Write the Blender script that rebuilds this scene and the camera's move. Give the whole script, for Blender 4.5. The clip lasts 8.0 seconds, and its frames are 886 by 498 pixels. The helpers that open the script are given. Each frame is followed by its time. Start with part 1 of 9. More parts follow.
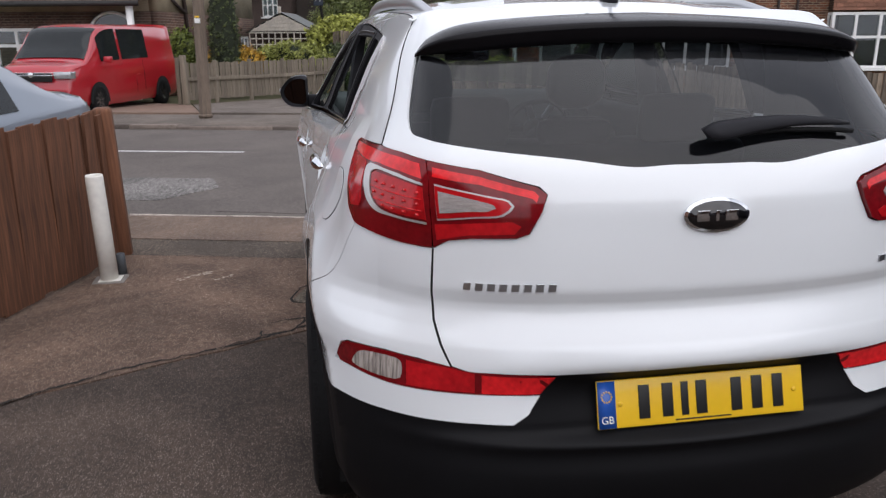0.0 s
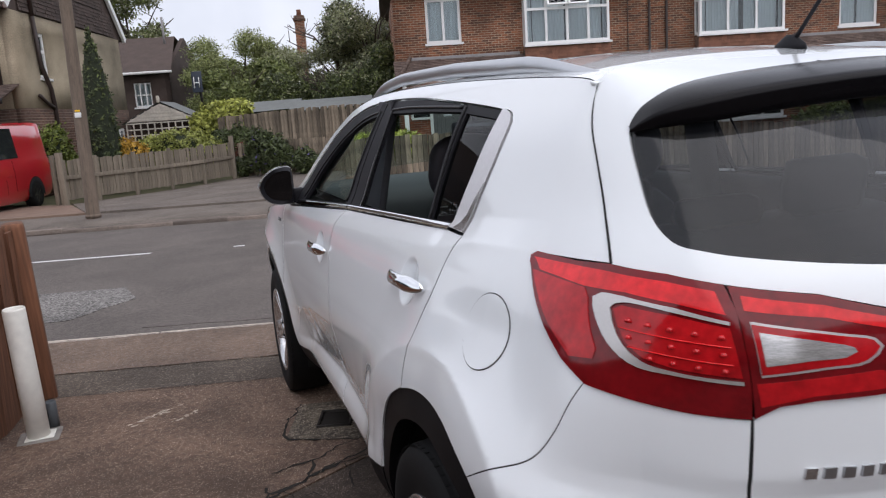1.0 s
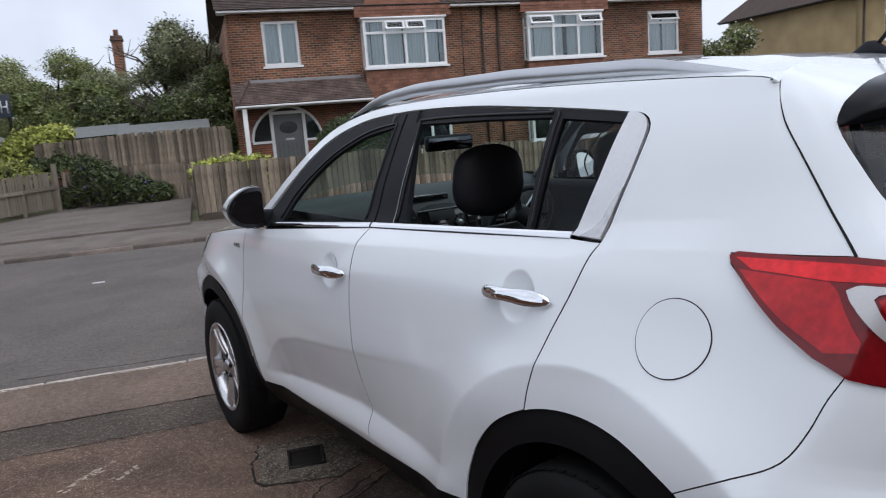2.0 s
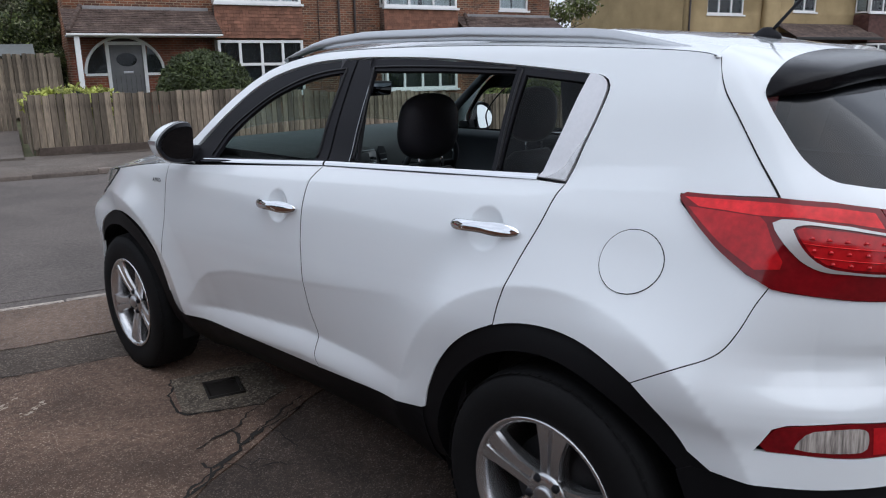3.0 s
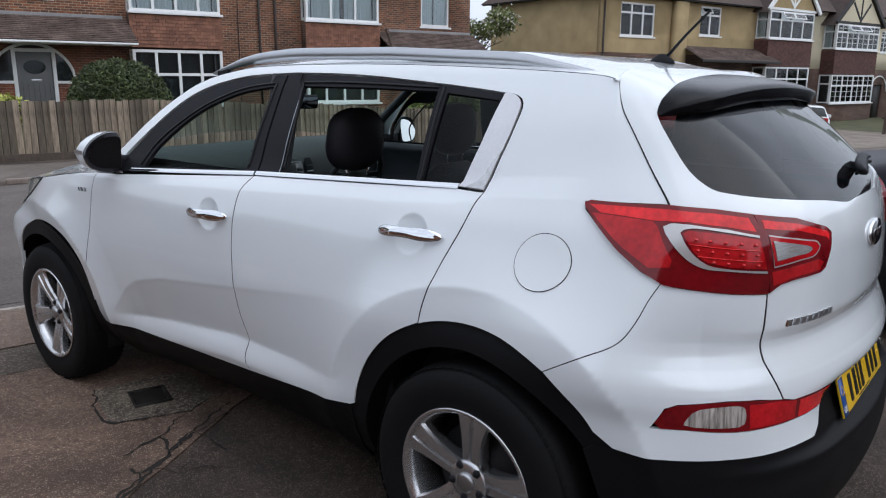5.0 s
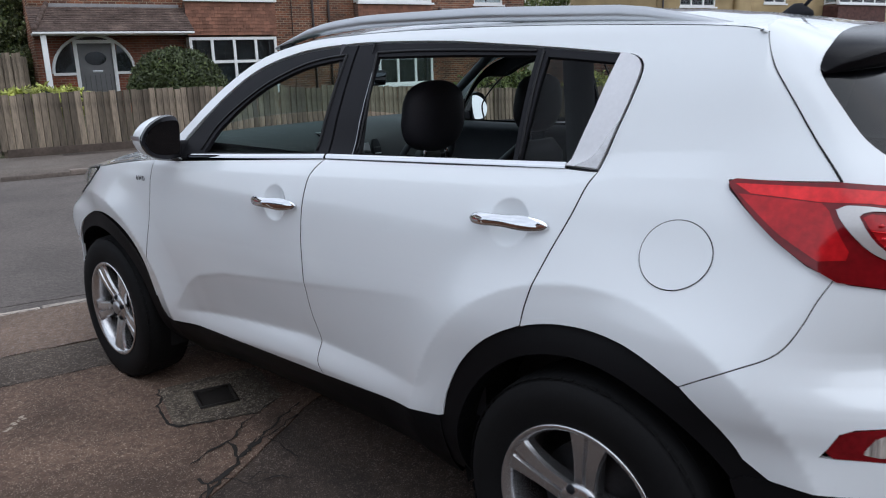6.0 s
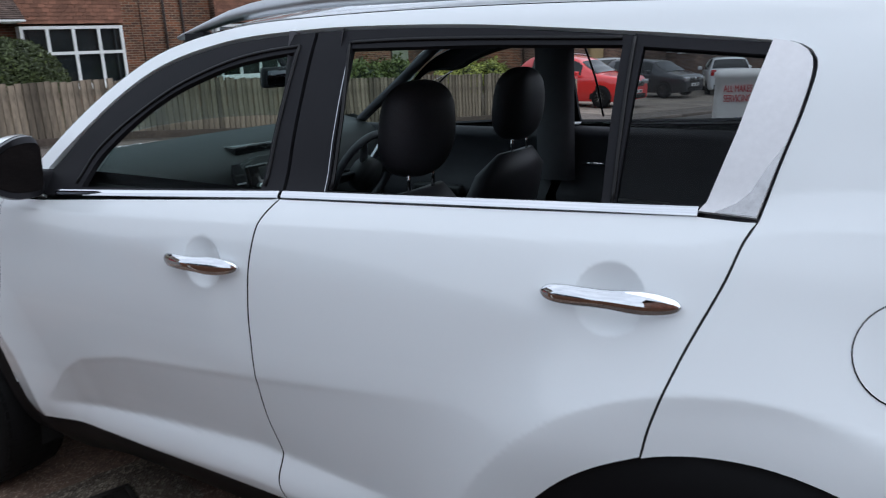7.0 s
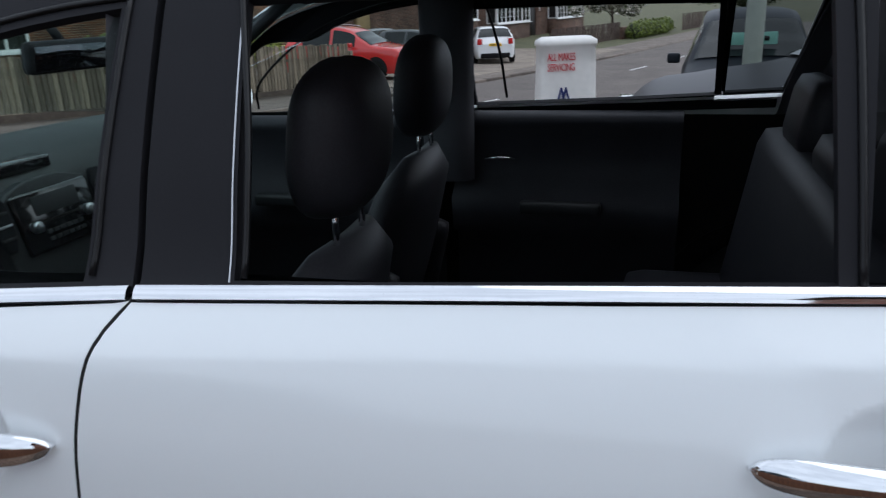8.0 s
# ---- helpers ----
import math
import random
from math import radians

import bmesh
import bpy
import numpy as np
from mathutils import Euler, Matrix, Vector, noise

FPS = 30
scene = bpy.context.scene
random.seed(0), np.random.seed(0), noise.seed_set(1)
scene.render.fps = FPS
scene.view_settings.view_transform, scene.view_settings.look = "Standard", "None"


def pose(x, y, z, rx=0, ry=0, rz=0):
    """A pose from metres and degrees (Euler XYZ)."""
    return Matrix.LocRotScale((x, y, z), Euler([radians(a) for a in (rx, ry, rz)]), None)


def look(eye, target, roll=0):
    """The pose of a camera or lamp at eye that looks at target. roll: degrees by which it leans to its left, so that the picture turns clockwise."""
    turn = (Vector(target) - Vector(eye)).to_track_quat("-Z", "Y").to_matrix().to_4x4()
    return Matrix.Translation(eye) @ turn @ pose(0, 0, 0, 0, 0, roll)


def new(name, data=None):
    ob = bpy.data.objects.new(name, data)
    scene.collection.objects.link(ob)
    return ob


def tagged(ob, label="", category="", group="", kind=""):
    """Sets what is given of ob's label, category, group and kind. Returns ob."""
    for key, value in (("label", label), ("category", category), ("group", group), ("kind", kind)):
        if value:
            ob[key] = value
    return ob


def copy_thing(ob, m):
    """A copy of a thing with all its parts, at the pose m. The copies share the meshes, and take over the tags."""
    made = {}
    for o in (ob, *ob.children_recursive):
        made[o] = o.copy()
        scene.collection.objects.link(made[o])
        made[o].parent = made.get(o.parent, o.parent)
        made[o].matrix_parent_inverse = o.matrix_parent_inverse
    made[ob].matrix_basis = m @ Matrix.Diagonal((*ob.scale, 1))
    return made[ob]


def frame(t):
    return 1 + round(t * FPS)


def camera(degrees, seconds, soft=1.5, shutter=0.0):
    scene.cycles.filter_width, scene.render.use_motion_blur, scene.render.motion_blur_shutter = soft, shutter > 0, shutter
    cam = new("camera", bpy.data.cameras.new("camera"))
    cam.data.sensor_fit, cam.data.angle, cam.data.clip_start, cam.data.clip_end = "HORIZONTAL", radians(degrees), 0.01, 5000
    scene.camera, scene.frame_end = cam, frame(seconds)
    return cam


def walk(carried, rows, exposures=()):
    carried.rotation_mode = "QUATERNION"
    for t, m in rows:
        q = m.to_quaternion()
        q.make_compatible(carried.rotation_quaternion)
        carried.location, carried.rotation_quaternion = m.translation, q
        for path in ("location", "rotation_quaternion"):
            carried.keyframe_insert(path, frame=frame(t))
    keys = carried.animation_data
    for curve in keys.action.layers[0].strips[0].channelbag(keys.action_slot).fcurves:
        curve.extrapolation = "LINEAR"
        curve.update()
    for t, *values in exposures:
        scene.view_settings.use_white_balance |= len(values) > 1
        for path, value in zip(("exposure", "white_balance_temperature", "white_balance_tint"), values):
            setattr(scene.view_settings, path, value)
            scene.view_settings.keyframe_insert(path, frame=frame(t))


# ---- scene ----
cam = camera(61.3, 8.0, soft=1.1, shutter=0.15)
PATH = [
    (0, (-0.879, -1.367, 1.465), (-0.54, 0.529, 0.928), -0.2),
    (0.5, (-1.123, -0.988, 1.473), (-0.605, 0.9, 1.063), -3.4),
    (1, (-1.351, -0.589, 1.484), (-0.708, 1.27, 1.122), -3.9),
    (1.2, (-1.468, -0.491, 1.474), (-0.743, 1.34, 1.128), -2.4),
    (2.3, (-2.019, -0.137, 1.492), (-0.793, 1.403, 1.139), -3.5),
    (2.5, (-2.089, -0.124, 1.493), (-0.757, 1.319, 1.113), -1.7),
    (3, (-2.325, -0.169, 1.513), (-0.964, 1.214, 1.028), -0.8),
    (3.5, (-2.4, -0.24, 1.523), (-1.001, 1.119, 1.083), 0.1),
    (4, (-2.422, -0.277, 1.523), (-0.921, 0.966, 1.071), 1.2),
    (4.2, (-2.429, -0.284, 1.524), (-0.902, 0.929, 1.081), 1.2),
    (5.5, (-2.451, -0.216, 1.518), (-0.98, 1.056, 1.05), -0.9),
    (6, (-2.298, 0.018, 1.479), (-0.895, 1.354, 0.983), -1.5),
    (6.5, (-2.111, 0.342, 1.497), (-0.717, 1.678, 0.977), -2.2),
    (7, (-1.979, 0.758, 1.495), (-0.366, 1.812, 0.96), -2.0),
    (7.5, (-1.753, 1.11, 1.459), (-0.027, 1.983, 0.951), -2.3),
    (8, (-1.468, 1.397, 1.473), (0.361, 1.911, 0.85), -2.3),
]
walk(cam, [(t, look(eye, target, roll)) for t, eye, target, roll in PATH],
     [(0, .34, 6330, 14.5), (1.2, .28, 6280, 14), (2.3, .20, 5950, 11), (5.5, .24, 5900, 10), (7, .20, 5800, 8.5), (7.5, .02, 5780, 8), (8, .18, 5800, 8)])

# ---- sky and light: an overcast spring day ----
world = bpy.data.worlds.new("overcast")
scene.world = world
world.use_nodes = True
wn, wl = world.node_tree.nodes, world.node_tree.links
wn.clear()
sky = wn.new("ShaderNodeTexSky")
sky.sky_type, sky.sun_disc, sky.sun_elevation, sky.sun_rotation = "NISHITA", False, radians(54), radians(167)
sky.air_density, sky.dust_density = 1.0, 3.0
coord, cloud, ramp = wn.new("ShaderNodeTexCoord"), wn.new("ShaderNodeTexNoise"), wn.new("ShaderNodeValToRGB")
cloud.inputs["Scale"].default_value, cloud.inputs["Detail"].default_value, cloud.inputs["Roughness"].default_value = 2.2, 5, .55
wl.new(coord.outputs["Generated"], cloud.inputs["Vector"])
ramp.color_ramp.elements[0].position, ramp.color_ramp.elements[0].color = .30, (5.6, 5.9, 6.5, 1)
ramp.color_ramp.elements[1].position, ramp.color_ramp.elements[1].color = .68, (9.6, 9.8, 10.2, 1)
wl.new(cloud.outputs["Fac"], ramp.inputs["Fac"])
veil = wn.new("ShaderNodeMixRGB")
veil.inputs["Fac"].default_value = .9
wl.new(sky.outputs["Color"], veil.inputs["Color1"])
wl.new(ramp.outputs["Color"], veil.inputs["Color2"])
glow = wn.new("ShaderNodeBackground")
glow.inputs["Strength"].default_value = .105
wl.new(veil.outputs["Color"], glow.inputs["Color"])
wl.new(glow.outputs["Background"], wn.new("ShaderNodeOutputWorld").inputs["Surface"])
sun = new("sun", bpy.data.lights.new("sun", "SUN"))
sun.data.energy, sun.data.angle, sun.data.color = 1.0, radians(95), (1, .97, .93)
sun.matrix_world = look((2, -9, 13), (0, 0, 0))

# ---- materials ----
def material(name, color, rough=.5, metal=0.0, vary=.12, scale=6.0, fine=60.0, bump=0.0, coat=0.0, second=None, spec=.5, random=0.0, stretch=(1, 1, 1), coat_rough=.03):
    """A surface with variation at two scales, a fine relief and, for pieces, a shade of their own."""
    m = bpy.data.materials.new(name)
    m.use_nodes = True
    nt = m.node_tree
    b = nt.nodes["Principled BSDF"]
    b.inputs["Roughness"].default_value, b.inputs["Metallic"].default_value = rough, metal
    b.inputs["Coat Weight"].default_value, b.inputs["Coat Roughness"].default_value = coat, coat_rough
    b.inputs["Specular IOR Level"].default_value = spec
    tc, mp = nt.nodes.new("ShaderNodeTexCoord"), nt.nodes.new("ShaderNodeMapping")
    mp.inputs["Scale"].default_value = stretch
    nt.links.new(tc.outputs["Object"], mp.inputs["Vector"])
    big, small = nt.nodes.new("ShaderNodeTexNoise"), nt.nodes.new("ShaderNodeTexNoise")
    for n, sc, d in ((big, scale, 4), (small, fine, 3)):
        n.inputs["Scale"].default_value, n.inputs["Detail"].default_value = sc, d
        nt.links.new(mp.outputs["Vector"], n.inputs["Vector"])
    dark = tuple(c * (1 - vary) for c in color)
    lit = tuple(min(1, c * (1 + vary)) for c in (second or color))
    ramp = nt.nodes.new("ShaderNodeValToRGB")
    ramp.color_ramp.elements[0].position, ramp.color_ramp.elements[0].color = .3, (*dark, 1)
    ramp.color_ramp.elements[1].position, ramp.color_ramp.elements[1].color = .7, (*lit, 1)
    mix = nt.nodes.new("ShaderNodeMath")
    mix.operation, mix.inputs[1].default_value = "MULTIPLY_ADD", .45
    half = nt.nodes.new("ShaderNodeMath")
    half.operation, half.inputs[1].default_value = "MULTIPLY", .55
    nt.links.new(big.outputs["Fac"], half.inputs[0])
    nt.links.new(small.outputs["Fac"], mix.inputs[0])
    nt.links.new(half.outputs[0], mix.inputs[2])
    nt.links.new(mix.outputs[0], ramp.inputs["Fac"])
    out = ramp.outputs["Color"]
    if random:
        info, hsv, spread = nt.nodes.new("ShaderNodeObjectInfo"), nt.nodes.new("ShaderNodeHueSaturation"), nt.nodes.new("ShaderNodeMapRange")
        spread.inputs["To Min"].default_value, spread.inputs["To Max"].default_value = 1 - random, 1 + random
        nt.links.new(info.outputs["Random"], spread.inputs["Value"])
        nt.links.new(spread.outputs["Result"], hsv.inputs["Value"])
        nt.links.new(out, hsv.inputs["Color"])
        out = hsv.outputs["Color"]
    nt.links.new(out, b.inputs["Base Color"])
    if bump:
        bp = nt.nodes.new("ShaderNodeBump")
        bp.inputs["Strength"].default_value, bp.inputs["Distance"].default_value = .6, bump
        nt.links.new(mix.outputs[0], bp.inputs["Height"])
        nt.links.new(bp.outputs["Normal"], b.inputs["Normal"])
    return m


def glass(name, color, rough=0.0, through_share=.8, tint=(1, 1, 1), ior=1.5):
    """A thin pane: partly clear, partly a gloss that grows at a slant."""
    m = bpy.data.materials.new(name)
    m.use_nodes = True
    nt = m.node_tree
    nt.nodes.clear()
    clear, gloss, body = nt.nodes.new("ShaderNodeBsdfTransparent"), nt.nodes.new("ShaderNodeBsdfGlossy"), nt.nodes.new("ShaderNodeBsdfDiffuse")
    clear.inputs["Color"].default_value = (*tint, 1)
    body.inputs["Color"].default_value = (*color, 1)
    gloss.inputs["Roughness"].default_value = rough
    a, b, fres, out = nt.nodes.new("ShaderNodeMixShader"), nt.nodes.new("ShaderNodeMixShader"), nt.nodes.new("ShaderNodeFresnel"), nt.nodes.new("ShaderNodeOutputMaterial")
    fres.inputs["IOR"].default_value = ior
    a.inputs["Fac"].default_value = through_share
    nt.links.new(body.outputs[0], a.inputs[1])
    nt.links.new(clear.outputs[0], a.inputs[2])
    nt.links.new(fres.outputs[0], b.inputs["Fac"])
    nt.links.new(a.outputs[0], b.inputs[1])
    nt.links.new(gloss.outputs[0], b.inputs[2])
    nt.links.new(b.outputs[0], out.inputs["Surface"])
    return m


PAINT = material("white_car_paint", (.835, .868, .886), .22, vary=.012, scale=2, fine=900, coat=1.0)
CLAD = material("black_textured_plastic", (.006, .006, .007), .5, vary=.2, fine=700, bump=.0004, spec=.14)
BLACKTRIM = material("satin_black_trim", (.019, .019, .022), .5, vary=.1, fine=400, spec=.09)
GLOSSBLACK = material("gloss_black", (.008, .008, .009), .12, vary=.05, coat=.6)
GLOSSRUBBER = material("window_rubber", (.005, .005, .006), .35, vary=.1, fine=200, spec=.3)
SPOILERBLACK = material("dark_spoiler_paint", (.006, .0055, .0065), .22, vary=.08, spec=.12)
VOID = material("dark_underside", (.006, .006, .006), .9, vary=.1)
CHROME = material("chrome", (.82, .83, .85), .05, 1.0, vary=.02)
BEZEL = material("bright_lamp_bezel", (.56, .54, .53), .28, .5, vary=.06, fine=200, coat=.6)
SATIN = material("satin_aluminium", (.52, .53, .55), .34, 1.0, vary=.05, fine=200)
BRUSHED = material("brushed_silver_trim", (.70, .69, .70), .44, .75, vary=.06, fine=90)
FOOTCHROME = material("foot_chrome", (.55, .54, .54), .14, 1.0, vary=.2, fine=60)
ALLOY = material("silver_alloy_paint", (.60, .60, .61), .26, .9, vary=.05, fine=300, coat=.4)
RUBBER = material("tyre_rubber", (.0065, .0065, .007), .75, vary=.3, fine=90, bump=.001, spec=.2)
RED = material("red_lamp_lens", (.46, .008, .012), .12, vary=.38, scale=9, fine=70, coat=.35, spec=.3)
BRIGHTRED = material("bright_red_lamp_lens", (.82, .016, .02), .10, vary=.38, scale=9, fine=70, coat=.35, spec=.3)
DARKRED = material("dark_red_lamp_lens", (.17, .004, .007), .1, vary=.38, scale=9, fine=70, coat=.35, spec=.3)
LEDRED = material("led_lens", (.60, .012, .016), .15, vary=.3, fine=90, coat=.3)
RIBLENS = material("ribbed_smoky_lens", (.20, .165, .15), .12, .3, vary=.75, scale=9, fine=26, coat=.8, second=(.52, .47, .43), stretch=(9, 9, .4))
CLEARLENS = material("ribbed_clear_lens", (.55, .54, .53), .15, .5, vary=.35, scale=40, fine=160, coat=1.0, stretch=(1, 1, 8))
HEADLENS = material("pale_head_lamp_lens", (.58, .56, .55), .12, .15, vary=.25, scale=20, fine=90, coat=1.0)
PRIVACY = glass("privacy_glass", (.004, .004, .005), through_share=.90, tint=(.44, .47, .48), ior=1.24)
REARGLASS = glass("dark_rear_glass", (.016, .017, .020), rough=.02, through_share=.72, tint=(.27, .29, .30), ior=1.55)
PANE = glass("clear_pane", (.02, .022, .022), through_share=.99, tint=(.74, .80, .78), ior=1.08)
SCREEN = glass("windscreen_glass", (.02, .022, .022), through_share=.985, tint=(.80, .87, .85), ior=1.015)
MIRROR = material("mirror_glass", (.9, .9, .9), .01, 1.0, vary=.0)
# mirror copy with a darkened colour, standing in for a dark reflection
DARKMIRROR = material("darkened_mirror_glass", (.07, .074, .085), .02, 1.0, vary=.0)
LEATHER = material("black_leather", (.042, .042, .049), .5, vary=.25, fine=260, bump=.0008, spec=.3)
DASH = material("dark_grey_dash_plastic", (.024, .026, .028), .55, vary=.15, fine=500, bump=.0004)
LINING = material("dark_roof_lining", (.10, .10, .112), .9, vary=.15, fine=300)

# columns of the body's plan: 0 to 0.5 run across the tail, 1.17 to 4.5 along the flank (0.5 ahead of y), 4.8 on round the nose
COLS = (0, .25, .5, .65, .8, .95, 1.17, 1.5, 2.0, 2.5, 3.0, 3.5, 4.04, 4.5, 4.8, 5.15, 5.6)
TAIL_X, FLANK_Y = (0, .25, .5), (.67, 1.0, 1.5, 2.0, 2.5, 3.0, 3.54, 4.0)


def level(z, tail, corner, flank, nose=((.66, 4.20), (.38, 4.38), (0, 4.45))):
    """One height of the body: the tail's y, the corner's x and y, the flank's x, the nose's x and y."""
    pts = list(zip(TAIL_X, tail)) + list(corner) + list(zip(flank, FLANK_Y)) + list(nose)
    return z, pts


LEVELS = (
    level(.22, (.20, .21, .25), ((.58, .30), (.68, .37), (.76, .50)), (.82, .83, .73, .70, .70, .73, .82, .765)),
    level(.33, (.085, .095, .14), ((.64, .20), (.75, .29), (.82, .42)), (.875, .885, .835, .815, .815, .835, .895, .825)),
    level(.43, (.045, .058, .10), ((.65, .165), (.765, .262), (.835, .40)), (.885, .902, .885, .874, .872, .878, .915, .845)),
    level(.50, (.04, .053, .098), ((.65, .163), (.765, .262), (.835, .40)), (.888, .905, .898, .893, .891, .890, .918, .845)),
    level(.55, (.052, .064, .106), ((.65, .17), (.765, .268), (.835, .40)), (.890, .905, .899, .895, .894, .894, .920, .845)),
    level(.58, (.047, .060, .104), ((.65, .172), (.765, .27), (.834, .40)), (.892, .9055, .899, .896, .895, .896, .921, .845)),
    level(.60, (.090, .094, .121), ((.65, .180), (.765, .273), (.833, .40)), (.893, .906, .899, .897, .896, .897, .9215, .845)),
    level(.62, (.100, .102, .126), ((.65, .183), (.765, .275), (.832, .40)), (.894, .906, .899, .898, .897, .899, .922, .845)),
    level(.70, (.124, .122, .140), ((.65, .193), (.762, .28), (.826, .398)), (.897, .908, .899, .900, .901, .905, .926, .850)),
    level(.755, (.072, .088, .138), ((.65, .198), (.760, .286), (.836, .404)), (.899, .910, .898, .901, .902, .910, .927, .845), ((.64, 4.22), (.38, 4.40), (0, 4.46))),
    level(.81, (.084, .10, .150), ((.648, .207), (.758, .296), (.836, .413)), (.892, .903, .896, .902, .904, .912, .925, .830), ((.63, 4.21), (.37, 4.39), (0, 4.45))),
    level(.87, (.102, .116, .164), ((.644, .220), (.750, .312), (.822, .424)), (.874, .886, .888, .898, .903, .909, .920, .775), ((.58, 4.15), (.36, 4.35), (0, 4.42))),
    level(.95, (.106, .120, .167), ((.638, .226), (.742, .322), (.804, .432)), (.840, .858, .872, .888, .896, .902, .908, .752), ((.57, 4.12), (.35, 4.31), (0, 4.38))),
    level(1.05, (.113, .128, .174), ((.632, .238), (.724, .338), (.776, .444)), (.803, .829, .848, .870, .882, .890, .885, .715), ((.55, 4.08), (.33, 4.27), (0, 4.32))),
    level(1.14, (.126, .142, .190), ((.628, .256), (.712, .362), (.748, .468)), (.772, .796, .815, .838, .851, .858, .845, .715), ((.55, 4.0), (.3, 4.15), (0, 4.2))),
    level(1.21, (.160, .174, .215), ((.620, .282), (.690, .385), (.718, .485)), (.739, .757, .776, .794, .806, .81, .80, .75)),
    level(1.30, (.245, .257, .300), ((.602, .365), (.655, .455), (.676, .535)), (.699, .722, .740, .755, .762, .76, .75, .70)),
    level(1.43, (.395, .406, .445), ((.582, .497), (.614, .558), (.632, .613)), (.646, .666, .682, .690, .692, .688, .68, .66)),
    level(1.50, (.500, .510, .545), ((.560, .580), (.584, .615), (.598, .645)), (.606, .626, .645, .651, .650, .64, .63, .62)),
    level(1.55, (.665, .668, .674), ((.540, .680), (.558, .684), (.568, .688)), (.573, .592, .612, .617, .614, .604, .594, .584)),
    level(1.58, (.80, .80, .79), ((.515, .77), (.53, .75), (.542, .73)), (.545, .560, .580, .585, .58, .57, .56, .55)),
)
HOLLOW_S = (1.84, 1.93, 2.07, 2.2, 2.55, 3.0, 3.21, 3.31, 3.42)
HOLLOW_TOP = (.80, .828, .815, .80, .76, .71, .66, .60, .49)
HOLLOW_LOW = (.72, .56, .55, .555, .56, .515, .49, .475, .465)
HOLLOW_DEPTH = (0, .006, .015, .023, .034, .040, .038, .030, 0)
HOLLOW_AT = np.arange(1.6, 3.7, .01)
HOLLOW_BELL = np.exp(-np.linspace(-2, 2, 9) ** 2 / 1.2)
HOLLOW_BELL /= HOLLOW_BELL.sum()
HOLLOW = [np.convolve(np.pad(np.interp(HOLLOW_AT, HOLLOW_S, v), 4, mode="edge"), HOLLOW_BELL, "valid") for v in (HOLLOW_TOP, HOLLOW_LOW, HOLLOW_DEPTH)]
WHEELS = ((.919, .378), (3.544, .346))  # axles: y, z


def slopes(k, v):
    """Smooth slopes through the values v at the knots k."""
    d = np.diff(v, axis=0) / np.diff(k)[:, None]
    h = np.diff(k)[:, None]
    inner = (d[:-1] * h[1:] + d[1:] * h[:-1]) / (h[1:] + h[:-1])
    return np.concatenate([d[:1], inner, d[-1:]])


def hermite(k, v, m, u):
    """The curve through v at knots k with slopes m, at the values u."""
    i = np.clip(np.searchsorted(k, u, side="right") - 1, 0, len(k) - 2)
    h = (k[i + 1] - k[i])
    f = ((u - k[i]) / h)[:, None]
    h = h[:, None]
    return (v[i] * (2 * f**3 - 3 * f**2 + 1) + m[i] * h * (f**3 - 2 * f**2 + f) + v[i + 1] * (3 * f**2 - 2 * f**3) + m[i + 1] * h * (f**3 - f**2))


K_S, K_Z = np.array(COLS, float), np.array([z for z, _ in LEVELS])
NET = np.array([pts for _, pts in LEVELS])  # levels, columns, (half width, y)
TABLE_S = np.arange(0, 5.601, .01)


def level_slopes(row):
    m = slopes(K_S, row)
    m[0, 1] = m[-1, 1] = 0  # square across the car's middle
    return m


TABLE = np.stack([hermite(K_S, row, level_slopes(row), TABLE_S) for row in NET])
FLAT = TABLE.reshape(len(K_Z), -1)
TABLE_M = slopes(K_Z, FLAT).reshape(TABLE.shape)


